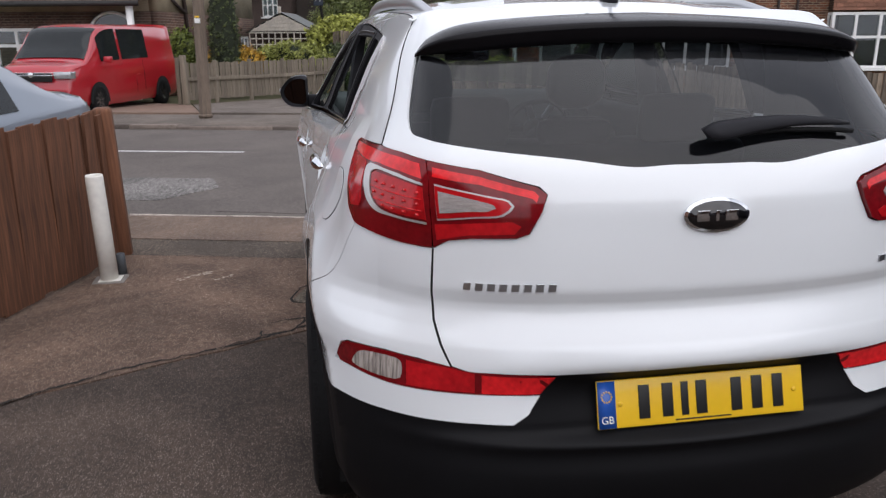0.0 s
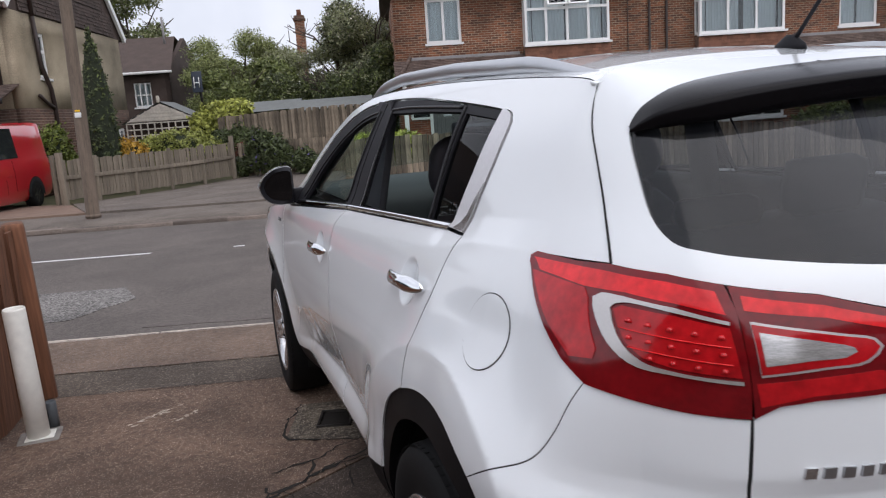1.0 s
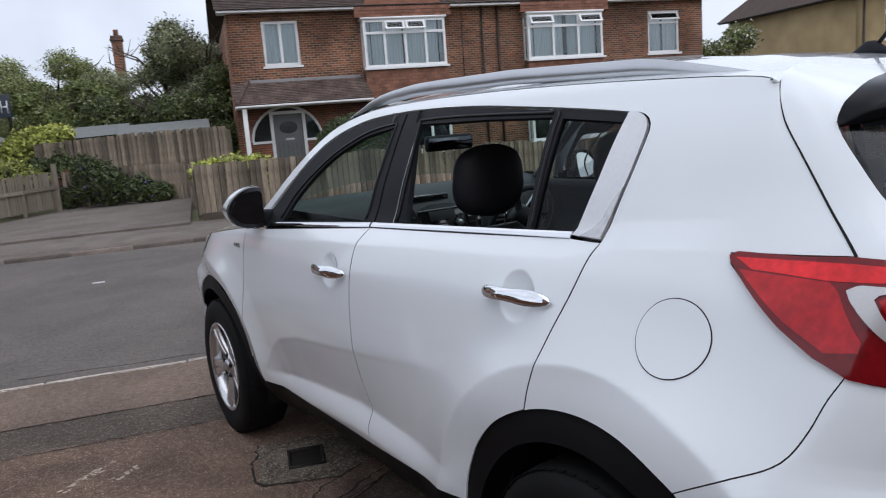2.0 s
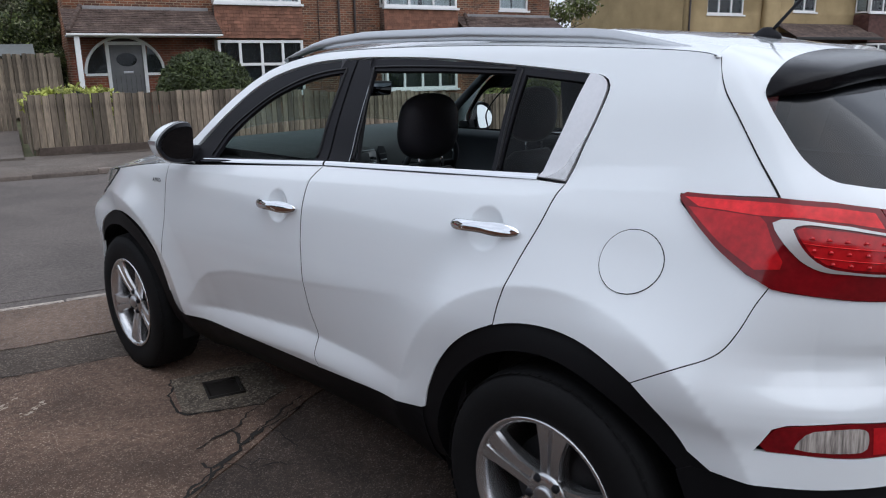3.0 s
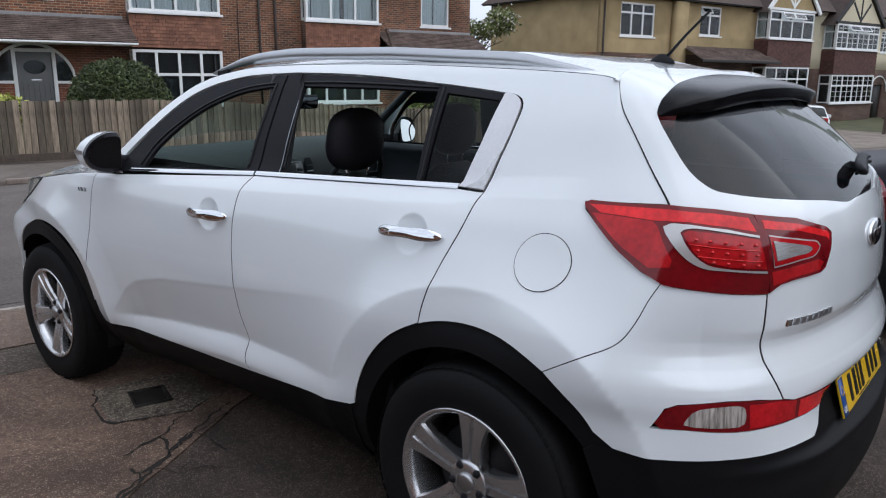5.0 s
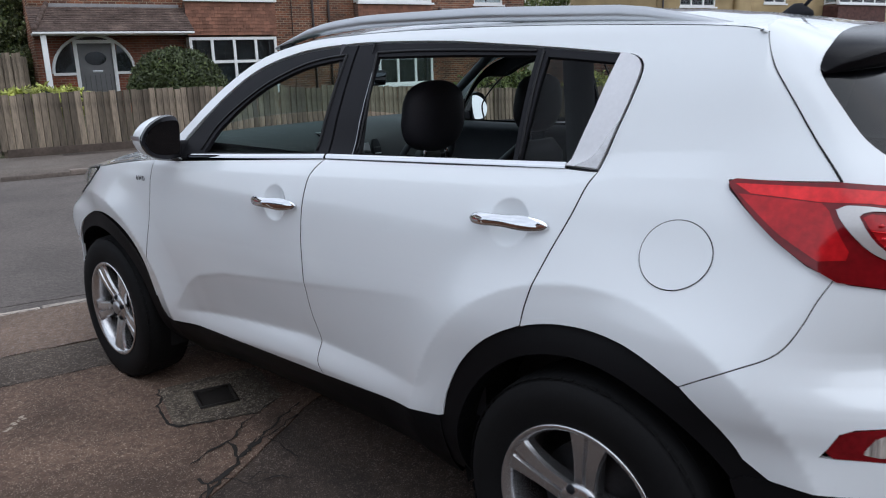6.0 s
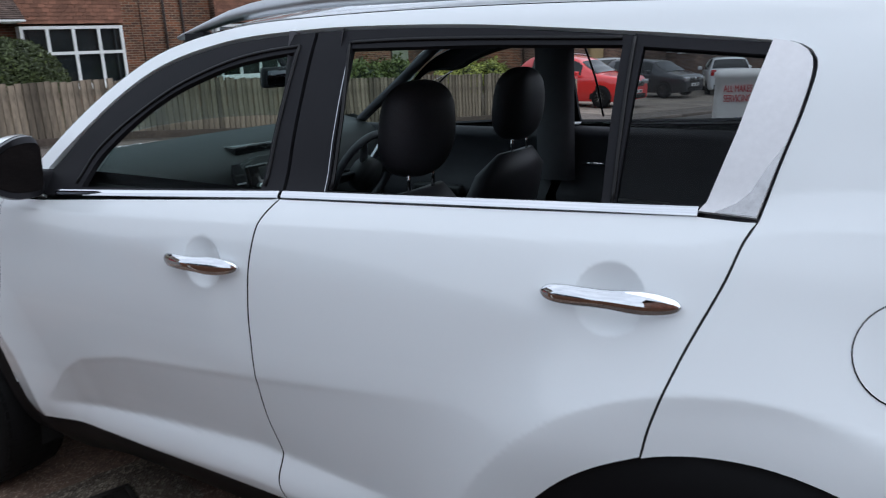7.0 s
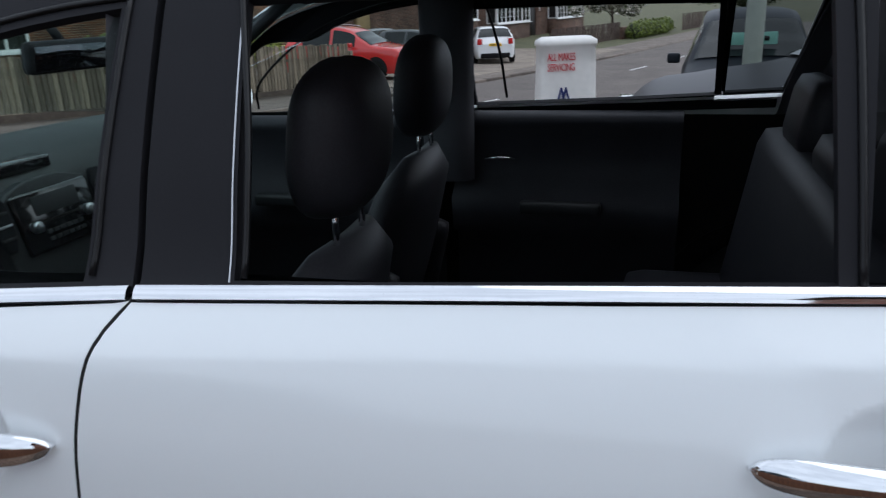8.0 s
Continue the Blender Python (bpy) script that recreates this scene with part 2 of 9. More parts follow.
def skin(s, z, out=0.0):
    """Places (x to the car's left positive, y, z) on the body at s and z; out: metres off the skin."""
    s, z = np.atleast_1d(np.asarray(s, float)), np.atleast_1d(np.asarray(z, float))

    def raw(s, z):
        f = np.clip(s / .01, 0, len(TABLE_S) - 1.001)
        j = f.astype(int)
        g = (f - j)[:, None]
        zz = np.clip(z, K_Z[0], K_Z[-1])
        i = np.clip(np.searchsorted(K_Z, zz, side="right") - 1, 0, len(K_Z) - 2)
        h = (K_Z[i + 1] - K_Z[i])[:, None]
        t = ((zz - K_Z[i])[:, None]) / h
        v0, v1 = (TABLE[i + n, j] * (1 - g) + TABLE[i + n, j + 1] * g for n in (0, 1))
        m0, m1 = (TABLE_M[i + n, j] * (1 - g) + TABLE_M[i + n, j + 1] * g for n in (0, 1))
        xy = v0 * (2 * t**3 - 3 * t**2 + 1) + m0 * h * (t**3 - 2 * t**2 + t) + v1 * (3 * t**2 - 2 * t**3) + m1 * h * (t**3 - t**2)
        p = np.concatenate([xy, z[:, None]], 1)
        # the flared arches: out to a ring-shaped crease, then in again
        flank = p[:, 0] > .7
        for wy, wz in WHEELS:
            rho = np.hypot(p[:, 1] - wy, p[:, 2] - wz)
            f = np.clip((.74 - rho) / .16, 0, 1)
            edge_in = (.574 - rho) / .100
            p[:, 0] += np.where(flank, .021 * f ** 1.8 - .019 * np.clip(.5 * (edge_in + np.sqrt(edge_in ** 2 + np.interp(p[:, 1] - wy, (.12, .3), (.0012, .05)))), 0, 1), 0)
        # the hollow low on the doors, sharp above, and the crease under the windows
        top, deep, d = (np.interp(s, HOLLOW_AT, v) for v in HOLLOW)
        ramp = np.clip((top + .010 - z) / (top - deep), 0, 1.2)
        ease = np.clip((top + .010 - z) / .024, 0, 1)
        ease = ease * ease * (3 - 2 * ease)
        p[:, 0] -= d * np.where(z > deep, np.minimum(ramp * ease, 1), np.clip(1 - (deep - z) / .085, 0, 1) ** 1.3)
        # the hollow across the tailgate
        f = np.clip((1.04 - s) / .24, 0, 1)
        round_corner = np.clip((s - .5) / .3, 0, 1)
        middle = np.interp(z, (.795, .84, .878, .893, .905, .925, .935), (0, .5, 1, .97, .6, .06, 0))
        outer = np.interp(z, (.780, .80, .835, .87, .90, .95, 1.0, 1.03), (0, .1, .72, 1, .95, .55, .15, 0))
        dent = f * (.013 * middle * (1 - round_corner) + .024 * outer * round_corner)
        p[:, 1] += dent * (1 - .3 * round_corner)
        p[:, 0] -= dent * .7 * round_corner
        line = np.interp(s, (1.2, 1.4, 1.57, 1.83, 2.2, 2.9, 3.4), (1.213, 1.20, 1.166, 1.15, 1.135, 1.10, 1.08))
        p[:, 0] += np.where(flank, .012 * np.clip(np.where(z > line, 1 - (z - line) / .055, 1 - (line - z) / .26), 0, 1) * np.clip((s - 1.13) / .12, 0, 1), 0)
        return p
    p = raw(s, z)
    if np.any(out):
        ds, dz = raw(s + .004, z) - raw(s - .004, z), raw(s, z + .004) - raw(s, z - .004)
        n = np.cross(ds, dz)
        n /= np.linalg.norm(n, axis=1)[:, None] + 1e-9
        n = np.where((n[:, :1] * p[:, :1] + n[:, 1:2] * (p[:, 1:2] - 2.2)) < 0, -n, n)
        p = p + n * out
    return p

# ---- builders ----
def part(name, bm, mat, parent=None, label="", smooth=True, normals=None):
    """Links a bmesh as one mesh object under a thing or a part."""
    me = bpy.data.meshes.new(name)
    bm.to_mesh(me)
    bm.free()
    for p in me.polygons:
        p.use_smooth = smooth
    if normals is not None:
        me.normals_split_custom_set_from_vertices(normals)
    me.materials.append(mat)
    ob = new(name, me)
    if parent:
        ob.parent = parent
    return tagged(ob, label)


def thing(name, label, category="", group="", kind="", at=None):
    ob = new(name)
    ob.empty_display_size = .1
    if at is not None:
        ob.matrix_basis = at
    return tagged(ob, label, category, group, kind)


def box(bm, lo, hi, bevel=0.0, m=None):
    """A box between two corners, with bevelled edges, added to bm."""
    lo, hi = Vector(lo), Vector(hi)
    made = bmesh.ops.create_cube(bm, size=1, matrix=Matrix.Translation((lo + hi) / 2) @ Matrix.Diagonal((*(hi - lo), 1)))["verts"]
    if bevel:
        edges = list({e for v in made for e in v.link_edges})
        made = bmesh.ops.bevel(bm, geom=edges, offset=bevel, segments=2, affect="EDGES", profile=.6)["verts"]
    if m is not None:
        bmesh.ops.transform(bm, matrix=m, verts=list({v for v in made}))
    return bm


def boxed(lo, hi, bevel=0.0, m=None):
    return box(bmesh.new(), lo, hi, bevel, m)


def grid(rows, closed=False, cap=False):
    """A sheet through rows of points; closed: each row is a ring."""
    bm = bmesh.new()
    vs = [[bm.verts.new(p) for p in row] for row in rows]
    n = len(rows[0])
    for a, b in zip(vs, vs[1:]):
        for i in range(n if closed else n - 1):
            j = (i + 1) % n
            bm.faces.new((a[i], a[j], b[j], b[i]))
    if cap:
        for row in (vs[0], vs[-1]):
            bm.faces.new(row)
    bmesh.ops.recalc_face_normals(bm, faces=bm.faces)
    return bm


def lathe(profile, steps=32, axis="Z", m=None):
    """Turns (radius, height) pairs about an axis."""
    rows = []
    for r, h in profile:
        ring = []
        for k in range(steps):
            a = 2 * math.pi * k / steps
            c, s = r * math.cos(a), r * math.sin(a)
            ring.append({"Z": (c, s, h), "X": (h, c, s), "Y": (c, h, s)}[axis])
        rows.append(ring)
    bm = grid(rows, closed=True, cap=True)
    if m is not None:
        bmesh.ops.transform(bm, matrix=m, verts=bm.verts)
    return bm


def tube(points, radius, steps=8, taper=None):
    """A round bar along points."""
    rows = []
    pts = [Vector(p) for p in points]
    for i, p in enumerate(pts):
        d = (pts[min(i + 1, len(pts) - 1)] - pts[max(i - 1, 0)]).normalized()
        a = d.orthogonal().normalized() if i == 0 else (a - d * a.dot(d)).normalized()
        b = d.cross(a)
        r = radius if taper is None else radius * (1 + (taper - 1) * i / max(1, len(pts) - 1))
        rows.append([p + a * r * math.cos(2 * math.pi * k / steps) + b * r * math.sin(2 * math.pi * k / steps) for k in range(steps)])
    return grid(rows, closed=True, cap=True)


def joined(*bms):
    """Several bmeshes as one."""
    out = bmesh.new()
    for b in bms:
        me = bpy.data.meshes.new("tmp")
        b.to_mesh(me)
        b.free()
        out.from_mesh(me)
        bpy.data.meshes.remove(me)
    return out


def prism(outline, depth, m=None, bevel=0.0):
    """A plate: an outline in x and z, pulled along y by depth."""
    bm = bmesh.new()
    face = bm.faces.new([bm.verts.new((x, 0, z)) for x, z in outline])
    ext = bmesh.ops.extrude_face_region(bm, geom=[face])["geom"]
    bmesh.ops.translate(bm, vec=(0, depth, 0), verts=[v for v in ext if isinstance(v, bmesh.types.BMVert)])
    bmesh.ops.recalc_face_normals(bm, faces=bm.faces)
    if bevel:
        bmesh.ops.bevel(bm, geom=list(bm.edges), offset=bevel, segments=2, affect="EDGES", profile=.6)
    if m is not None:
        bmesh.ops.transform(bm, matrix=m, verts=bm.verts)
    return bm


def flow(*pts, step=.016):
    """A smooth open curve through the points."""
    p = np.array(pts, float)
    k = np.concatenate([[0], np.cumsum(np.sqrt(np.linalg.norm(np.diff(p, axis=0), axis=1)))])
    m = slopes(k, p)
    long = np.linalg.norm(np.diff(p, axis=0), axis=1)
    out = []
    for i, l in enumerate(long):
        n = max(1, int(round(l / step)))
        u = k[i] + (k[i + 1] - k[i]) * np.arange(n) / n
        out += [tuple(float(c) for c in q) for q in hermite(k, p, m, u)]
    return out + [tuple(pts[-1])]


def dense(outline, step=.02):
    """The outline with its long edges cut into short ones."""
    out = []
    for (a, b), (c, d) in zip(outline, outline[1:] + outline[:1]):
        n = max(1, int(math.hypot(c - a, d - b) / step))
        out += [(a + (c - a) * k / n, b + (d - b) * k / n) for k in range(n)]
    return out


def rounded(outline, turns=1):
    """The outline with its corners cut and softened; a point given with a third value stays sharp."""
    pts = [tuple(p) for p in outline]
    for _ in range(turns):
        out = []
        for i, p in enumerate(pts):
            q, r = pts[i - 1], pts[(i + 1) % len(pts)]
            if len(p) == 3:
                out.append(p)
                continue
            out += [(p[0] * .75 + q[0] * .25, p[1] * .75 + q[1] * .25), (p[0] * .75 + r[0] * .25, p[1] * .75 + r[1] * .25)]
        pts = out
    return [p[:2] for p in pts]


def shrunk(outline, d):
    """The outline drawn in by d."""
    area = sum(a[0] * b[1] - b[0] * a[1] for a, b in zip(outline, outline[1:] + outline[:1]))
    sign = 1 if area > 0 else -1
    out = []
    for i, p in enumerate(outline):
        q, r = outline[i - 1], outline[(i + 1) % len(outline)]
        t = Vector((p[0] - q[0], p[1] - q[1])).normalized() + Vector((r[0] - p[0], r[1] - p[1])).normalized()
        if t.length < 1e-6:
            out.append(p)
            continue
        t.normalize()
        out.append((p[0] - t.y * d * sign, p[1] + t.x * d * sign))
    return out


def skin_patch(name, outline, mat, parent, out=0.0, side=-1, gap=0.002, hole=None, soft=0, lip=.014, label="", both=False, ds=.06, dz=.035, dome=None, cuts=((), ())):
    """A panel of the body: an outline in (s, z) laid on the skin, with turned-in edges.
    side: -1 the car's left, 1 its right; both: one panel across the tail; dome: a further lift over (s, z);
    cuts: further lines of points in s and in z."""
    line = rounded(outline, soft) if soft else [p[:2] for p in outline]
    line = dense(line)
    if gap:
        line = shrunk(line, gap)
        if both:
            line = [(0.0 if p[0] < .004 else p[0], p[1]) for p in line]
    bm = bmesh.new()
    ring = [bm.verts.new((s, z, 0)) for s, z in line]
    if hole:
        inner = dense(rounded(hole, soft) if soft else list(hole))
        area = lambda o: sum(a[0] * b[1] - b[0] * a[1] for a, b in zip(o, o[1:] + o[:1]))
        if area(inner) * area(line) > 0:
            inner = inner[::-1]
        i, j = min(((i, j) for i in range(len(line)) for j in range(len(inner))), key=lambda ij: math.dist(line[ij[0]], inner[ij[1]]))
        iv = [bm.verts.new((s, z, 0)) for s, z in inner]
        # two halves, cut along the bridge and a second one across
        k = max(range(len(inner)), key=lambda k: min((k - j) % len(inner), (j - k) % len(inner)))
        l = min((n for n in range(len(line)) if n != i), key=lambda n: math.dist(line[n], inner[k]))
        walk_ring = lambda a, b, r: [r[n % len(r)] for n in range(a, b + 1 if b >= a else b + len(r) + 1)]
        bm.faces.new(walk_ring(i, l, ring) + walk_ring(k, j, iv))
        bm.faces.new(walk_ring(l, i, ring) + walk_ring(j, k, iv))
    else:
        bm.faces.new(ring)
    bm.normal_update()
    bmesh.ops.triangulate(bm, faces=bm.faces[:], ngon_method="BEAUTY")
    zs = [v.co.y for v in bm.verts]
    ss = [v.co.x for v in bm.verts]
    for lo, hi, step, normal, mk in ((min(ss), max(ss), ds, (1, 0, 0), lambda c: (c, 0, 0)), (min(zs), max(zs), dz, (0, 1, 0), lambda c: (0, c, 0))):
        steps = [k * step for k in range(math.ceil(lo / step), math.ceil(hi / step))] + [c for c in cuts[0 if normal[0] else 1] if lo < c < hi]
        for c in steps:
            bmesh.ops.bisect_plane(bm, geom=bm.verts[:] + bm.edges[:] + bm.faces[:], plane_co=mk(c), plane_no=normal, dist=1e-5)
    bmesh.ops.remove_doubles(bm, verts=bm.verts, dist=1e-5)
    bm.verts.ensure_lookup_table()
    bm.verts.index_update()
    s, z = np.array([v.co.x for v in bm.verts]), np.array([v.co.y for v in bm.verts])
    lift = np.full(len(s), out)
    if dome:
        lift = lift + np.array([dome(a, b) for a, b in zip(s, z)])
    top, low = skin(s, z, lift[:, None]), skin(s, z, lift[:, None] - lip)
    e = .004

    def lifted(s, z):
        l = np.full(len(s), out) + (np.array([dome(a, b) for a, b in zip(s, z)]) if dome else 0)
        return skin(s, z, np.asarray(l)[:, None] if np.ndim(l) else l)
    sa = np.maximum(s - e, 0)
    nor = np.cross(lifted(s + e, z) - lifted(sa, z), lifted(s, z + e) - lifted(s, z - e))
    nor /= np.linalg.norm(nor, axis=1)[:, None] + 1e-12
    nor = np.where((nor[:, :1] * top[:, :1] + nor[:, 1:2] * (top[:, 1:2] - 2.2)) < 0, -nor, nor)
    nor[s < 1e-4, 0] = 0
    faces = [[v.index for v in f.verts] for f in bm.faces]
    rim = [(ed.verts[0].index, ed.verts[1].index) for ed in bm.edges if len(ed.link_faces) == 1 and not (both and max(ed.verts[0].co.x, ed.verts[1].co.x) < 1e-4)]
    bm.free()
    verts, norms, polys = [], [], []
    for sgn in ((-1, 1) if both else (side,)):
        base = len(verts)
        flip = np.array((sgn, 1, 1))
        verts += (top * flip).tolist()
        norms += (nor * flip).tolist()
        a, b, c = (np.array(verts[base + i]) for i in faces[0][:3])
        agree = np.dot(np.cross(b - a, c - a), np.array(norms[base + faces[0][0]])) > 0
        polys += [[base + i for i in (f if agree else f[::-1])] for f in faces]
        for i, j in rim:
            k = len(verts)
            quad = [(top * flip)[i], (top * flip)[j], (low * flip)[j], (low * flip)[i]]
            verts += [q.tolist() for q in quad]
            n = np.cross(quad[1] - quad[0], quad[3] - quad[0])
            n = n / (np.linalg.norm(n) + 1e-12)
            norms += [n.tolist()] * 4
            polys.append([k, k + 1, k + 2, k + 3])
    me = bpy.data.meshes.new(name)
    me.from_pydata(verts, [], polys)
    for p in me.polygons:
        p.use_smooth = True
    me.normals_split_custom_set_from_vertices(norms)
    me.materials.append(mat)
    ob = new(name, me)
    ob.parent = parent
    return tagged(ob, label)

# ---- the white car ----
car = thing("suv", "clean white compact suv with black lower cladding, parked on the drive", "car")

ROOF_EDGE = flow((1.085, 1.512), (1.25, 1.531), (1.5, 1.547), (2.0, 1.562), (2.5, 1.560), (2.75, 1.545), (3.0, 1.488), (3.2, 1.372), (3.38, 1.215), (3.47, 1.112))
DLO = flow((3.30, 1.119), (3.331, 1.172), (3.19, 1.318), (3.005, 1.442), (2.768, 1.508), (2.48, 1.530), (2.292, 1.531), (2.049, 1.524), (1.835, 1.509), (1.648, 1.494), (1.50, 1.479), (1.445, 1.471), (1.424, 1.450), (1.428, 1.38), (1.446, 1.296), (1.464, 1.209))
SEAM_MID = flow((2.442, 1.174), (2.473, 1.131), (2.490, 1.05), (2.496, .922), (2.489, .81), (2.484, .665), (2.461, .563), (2.461, .495), (2.439, .450))
SEAM_REAR = flow((1.464, 1.207), (1.478, 1.179), (1.496, 1.12), (1.546, .995), (1.581, .883), (1.591, .828))


def rear_arch(a0, a1):
    """The white edge over the rear wheel between two angles."""
    out = []
    for a in np.linspace(a0, a1, max(2, int(abs(a1 - a0) / 2.5))):
        r = float(np.interp(a, (21, 37, 53.5, 69, 86, 105, 121.5, 131, 142), (.466, .475, .479, .480, .479, .482, .478, .465, .450)))
        out.append((WHEELS[0][0] + .5 + r * math.cos(radians(a)), WHEELS[0][1] + r * math.sin(radians(a))))
    return out


ARCH_REAR = rear_arch(69, 121)

SEAM_BUMPER = flow((1.170, .788), (1.091, .843), (1.015, .892), (.982, .946), (.956, 1.003), (.928, 1.043))
LAMP_TOP = [(.647, 1.207), (.746, 1.217), (.888, 1.221)]
LAMP_LOW = [(.982, 1.063), (1.037, 1.101), (1.101, 1.154), (1.15, 1.194)]
HATCH_SIDE = flow((.888, 1.221), (.917, 1.312), (.938, 1.406), (.990, 1.468), (1.045, 1.500), (1.085, 1.512))[1:-1]
TOP_EDGE = flow((1.085, 1.512), (.90, 1.528), (.65, 1.541), (.30, 1.550), (0, 1.552))
GLASS_EDGE = flow((.10, 1.514), (.297, 1.507), (.449, 1.496), (.60, 1.478), (.70, 1.456), (.752, 1.425), (.762, 1.36), (.756, 1.30), (.722, 1.262), (.66, 1.250), (.58, 1.241), (.445, 1.228), (.33, 1.216), (.18, 1.197), (.10, 1.200))
SILL = [(3.060, .427), (3.40, .411), (3.53, .410)]


def scooped(s, z):
    """The hollows behind the door pulls."""
    d = 0.0
    for cs, cz in ((1.675, 1.070), (2.640, 1.020)):
        r = math.hypot((s - cs) / .062, (z - cz) / .059)
        d -= .019 * max(0, 1 - r * r) if r < 1 else 0
    return d


def scoop_cuts(cs, cz):
    return tuple(cs + .0062 * (k + .37) for k in range(-11, 11)), tuple(cz + .0059 * (k + .37) for k in range(-11, 11))


def seal(line, parent, side, half=.0055, out=-.0009):
    """A dark strip just under a joint between two panels, for the gap's shade."""
    a, b = [], []
    for k, p in enumerate(line):
        u, v = line[max(0, k - 1)], line[min(len(line) - 1, k + 1)]
        n = math.hypot(v[0] - u[0], v[1] - u[1])
        du, dv = (v[0] - u[0]) / n * half, (v[1] - u[1]) / n * half
        a.append((p[0] - dv, p[1] + du))
        b.append((p[0] + dv, p[1] - du))
    skin_patch("seal", a + b[::-1], VOID, parent, side=side, out=out, gap=0, lip=.002, ds=.02, dz=.01)


FRONT_SEAM = [(3.485, 1.104), (3.494, 1.06), (3.514, .969), (3.535, .87), (3.560, .771), (3.585, .65)]


for side in (-1, 1):
    q = skin_patch("rear_quarter", [(1.156, 1.212)] + LAMP_TOP[::-1][:1] + HATCH_SIDE + ROOF_EDGE + DLO + SEAM_REAR[1:-1] + ARCH_REAR + SEAM_BUMPER + LAMP_LOW, PAINT, car, side=side, gap=.0019, ds=.014, dz=.008, label="white quarter panel and pillar")
    # fuel flap: a ring-shaped joint and a lid, on the car's left
    if side < 0:
        turn = [(1.234 + .079 * math.cos(a), 1.051 + .074 * math.sin(a)) for a in np.linspace(0, 2 * math.pi, 41)[:-1]]
        skin_patch("flap_joint", turn, VOID, q, out=.0012, side=side, gap=0, lip=.001)
        skin_patch("fuel_flap", turn, PAINT, q, out=.0024, side=side, gap=.0020, lip=.002, label="round white fuel flap")
    d = skin_patch("rear_door", SEAM_MID + [(2.12, .468), (1.882, .488), (1.863, .497)] + rear_arch(21, 69)[:-1] + SEAM_REAR[::-1] + [(1.562, 1.209), (1.921, 1.193)], PAINT, car, side=side, gap=.0025, ds=.014, dz=.008, dome=scooped, cuts=scoop_cuts(1.675, 1.070), label="white rear door with its window down")
    f = skin_patch("front_door", SEAM_MID[::-1] + [(2.985, 1.136), (3.296, 1.113), (3.485, 1.104), (3.494, 1.06), (3.514, .969), (3.535, .87), (3.560, .771), (3.585, .65), (3.597, .56), (3.565, .455)] + SILL[::-1], PAINT, car, side=side, gap=.0025, ds=.014, dz=.008, dome=scooped, cuts=scoop_cuts(2.640, 1.020), label="white front door")
    for run, holder, half in ((SEAM_MID, d, .004), (SEAM_REAR, q, .004), (SEAM_BUMPER, q, .003), (FRONT_SEAM, f, .0032)):
        seal(run, holder, side, half)
    seal([(.5835, .7525), (.6055, .80), (.6235, .85), (.6315, .915), (.6315, .95), (.630, 1.018)], q, side, .005)
    seal([(.888, 1.221)] + HATCH_SIDE + [(1.085, 1.512)], q, side, .0042, .0014)
    wing = skin_patch("front_wing", [(3.485, 1.104), (3.494, 1.06), (3.514, .969), (3.535, .87), (3.560, .771), (3.585, .65), *flow((3.592, .50), (3.646, .684), (3.733, .775), (3.897, .832), (4.01, .832), (4.115, .812), (4.25, .748), (4.34, .634), (4.365, .52)), (4.48, .53), (4.55, .72), (4.50, .845), (4.22, .900), (4.10, .955), (3.97, 1.042), (3.76, 1.074), (3.6, 1.093)], PAINT, car, side=side, ds=.022, dz=.011, label="white front wing")
    skin_patch("front_bumper", [(4.365, .52), (4.48, .53), (4.55, .72), (4.7, .76), (5.1, .78), (5.6, .78), (5.6, .50), (5.0, .45), (4.5, .42), (4.38, .42)], PAINT, car, side=side)
    skin_patch("head_lamp", [(3.98, 1.040), (4.10, .957), (4.22, .902), (4.50, .848), (4.75, .83), (4.95, .82), (4.95, .88), (4.6, .950), (4.25, .998)], HEADLENS, car, side=side, out=.001, soft=1, label="clear head lamp")
    seal([(3.97, 1.040), (4.10, .955), (4.22, .900), (4.50, .845)], wing, side, .006, .0016)
    skin_patch("grille", [(4.97, .90), (4.97, .80), (5.6, .80), (5.6, .93)], GLOSSBLACK, car, side=side)
    skin_patch("lower_grille", [(4.38, .42), (4.5, .42), (5.0, .45), (5.6, .5), (5.6, .25), (4.4, .25)], CLAD, car, side=side)
    # black window frames, panes and bright trim
    fr = skin_patch("window_frame", [(3.30, 1.123), *flow((3.329, 1.172), (3.19, 1.315), (3.005, 1.439), (2.768, 1.505), (2.60, 1.521), (2.464, 1.528)), (2.445, 1.180), (2.985, 1.148)], BLACKTRIM, f, side=side, out=-.003,
                    hole=[*flow(*([(3.150, 1.153), (3.13, 1.215), (3.08, 1.266), (2.99, 1.336)] if side < 0 else [(3.295, 1.134), (3.292, 1.20), (3.19, 1.29), (3.05, 1.38)]), (2.897, 1.390), (2.80, 1.428), (2.701, 1.457), (2.60, 1.474), (2.512, 1.484)), (2.511, 1.189), (2.8, 1.172)])
    skin_patch("pane", [*([(3.16, 1.146), (3.09, 1.270)] if side < 0 else [(3.30, 1.13), (3.30, 1.20), (3.19, 1.295)]), (2.90, 1.396), (2.70, 1.463), (2.50, 1.490), (2.50, 1.182), (2.8, 1.165)], PANE, f, side=side, out=-.018, gap=0, lip=.003)
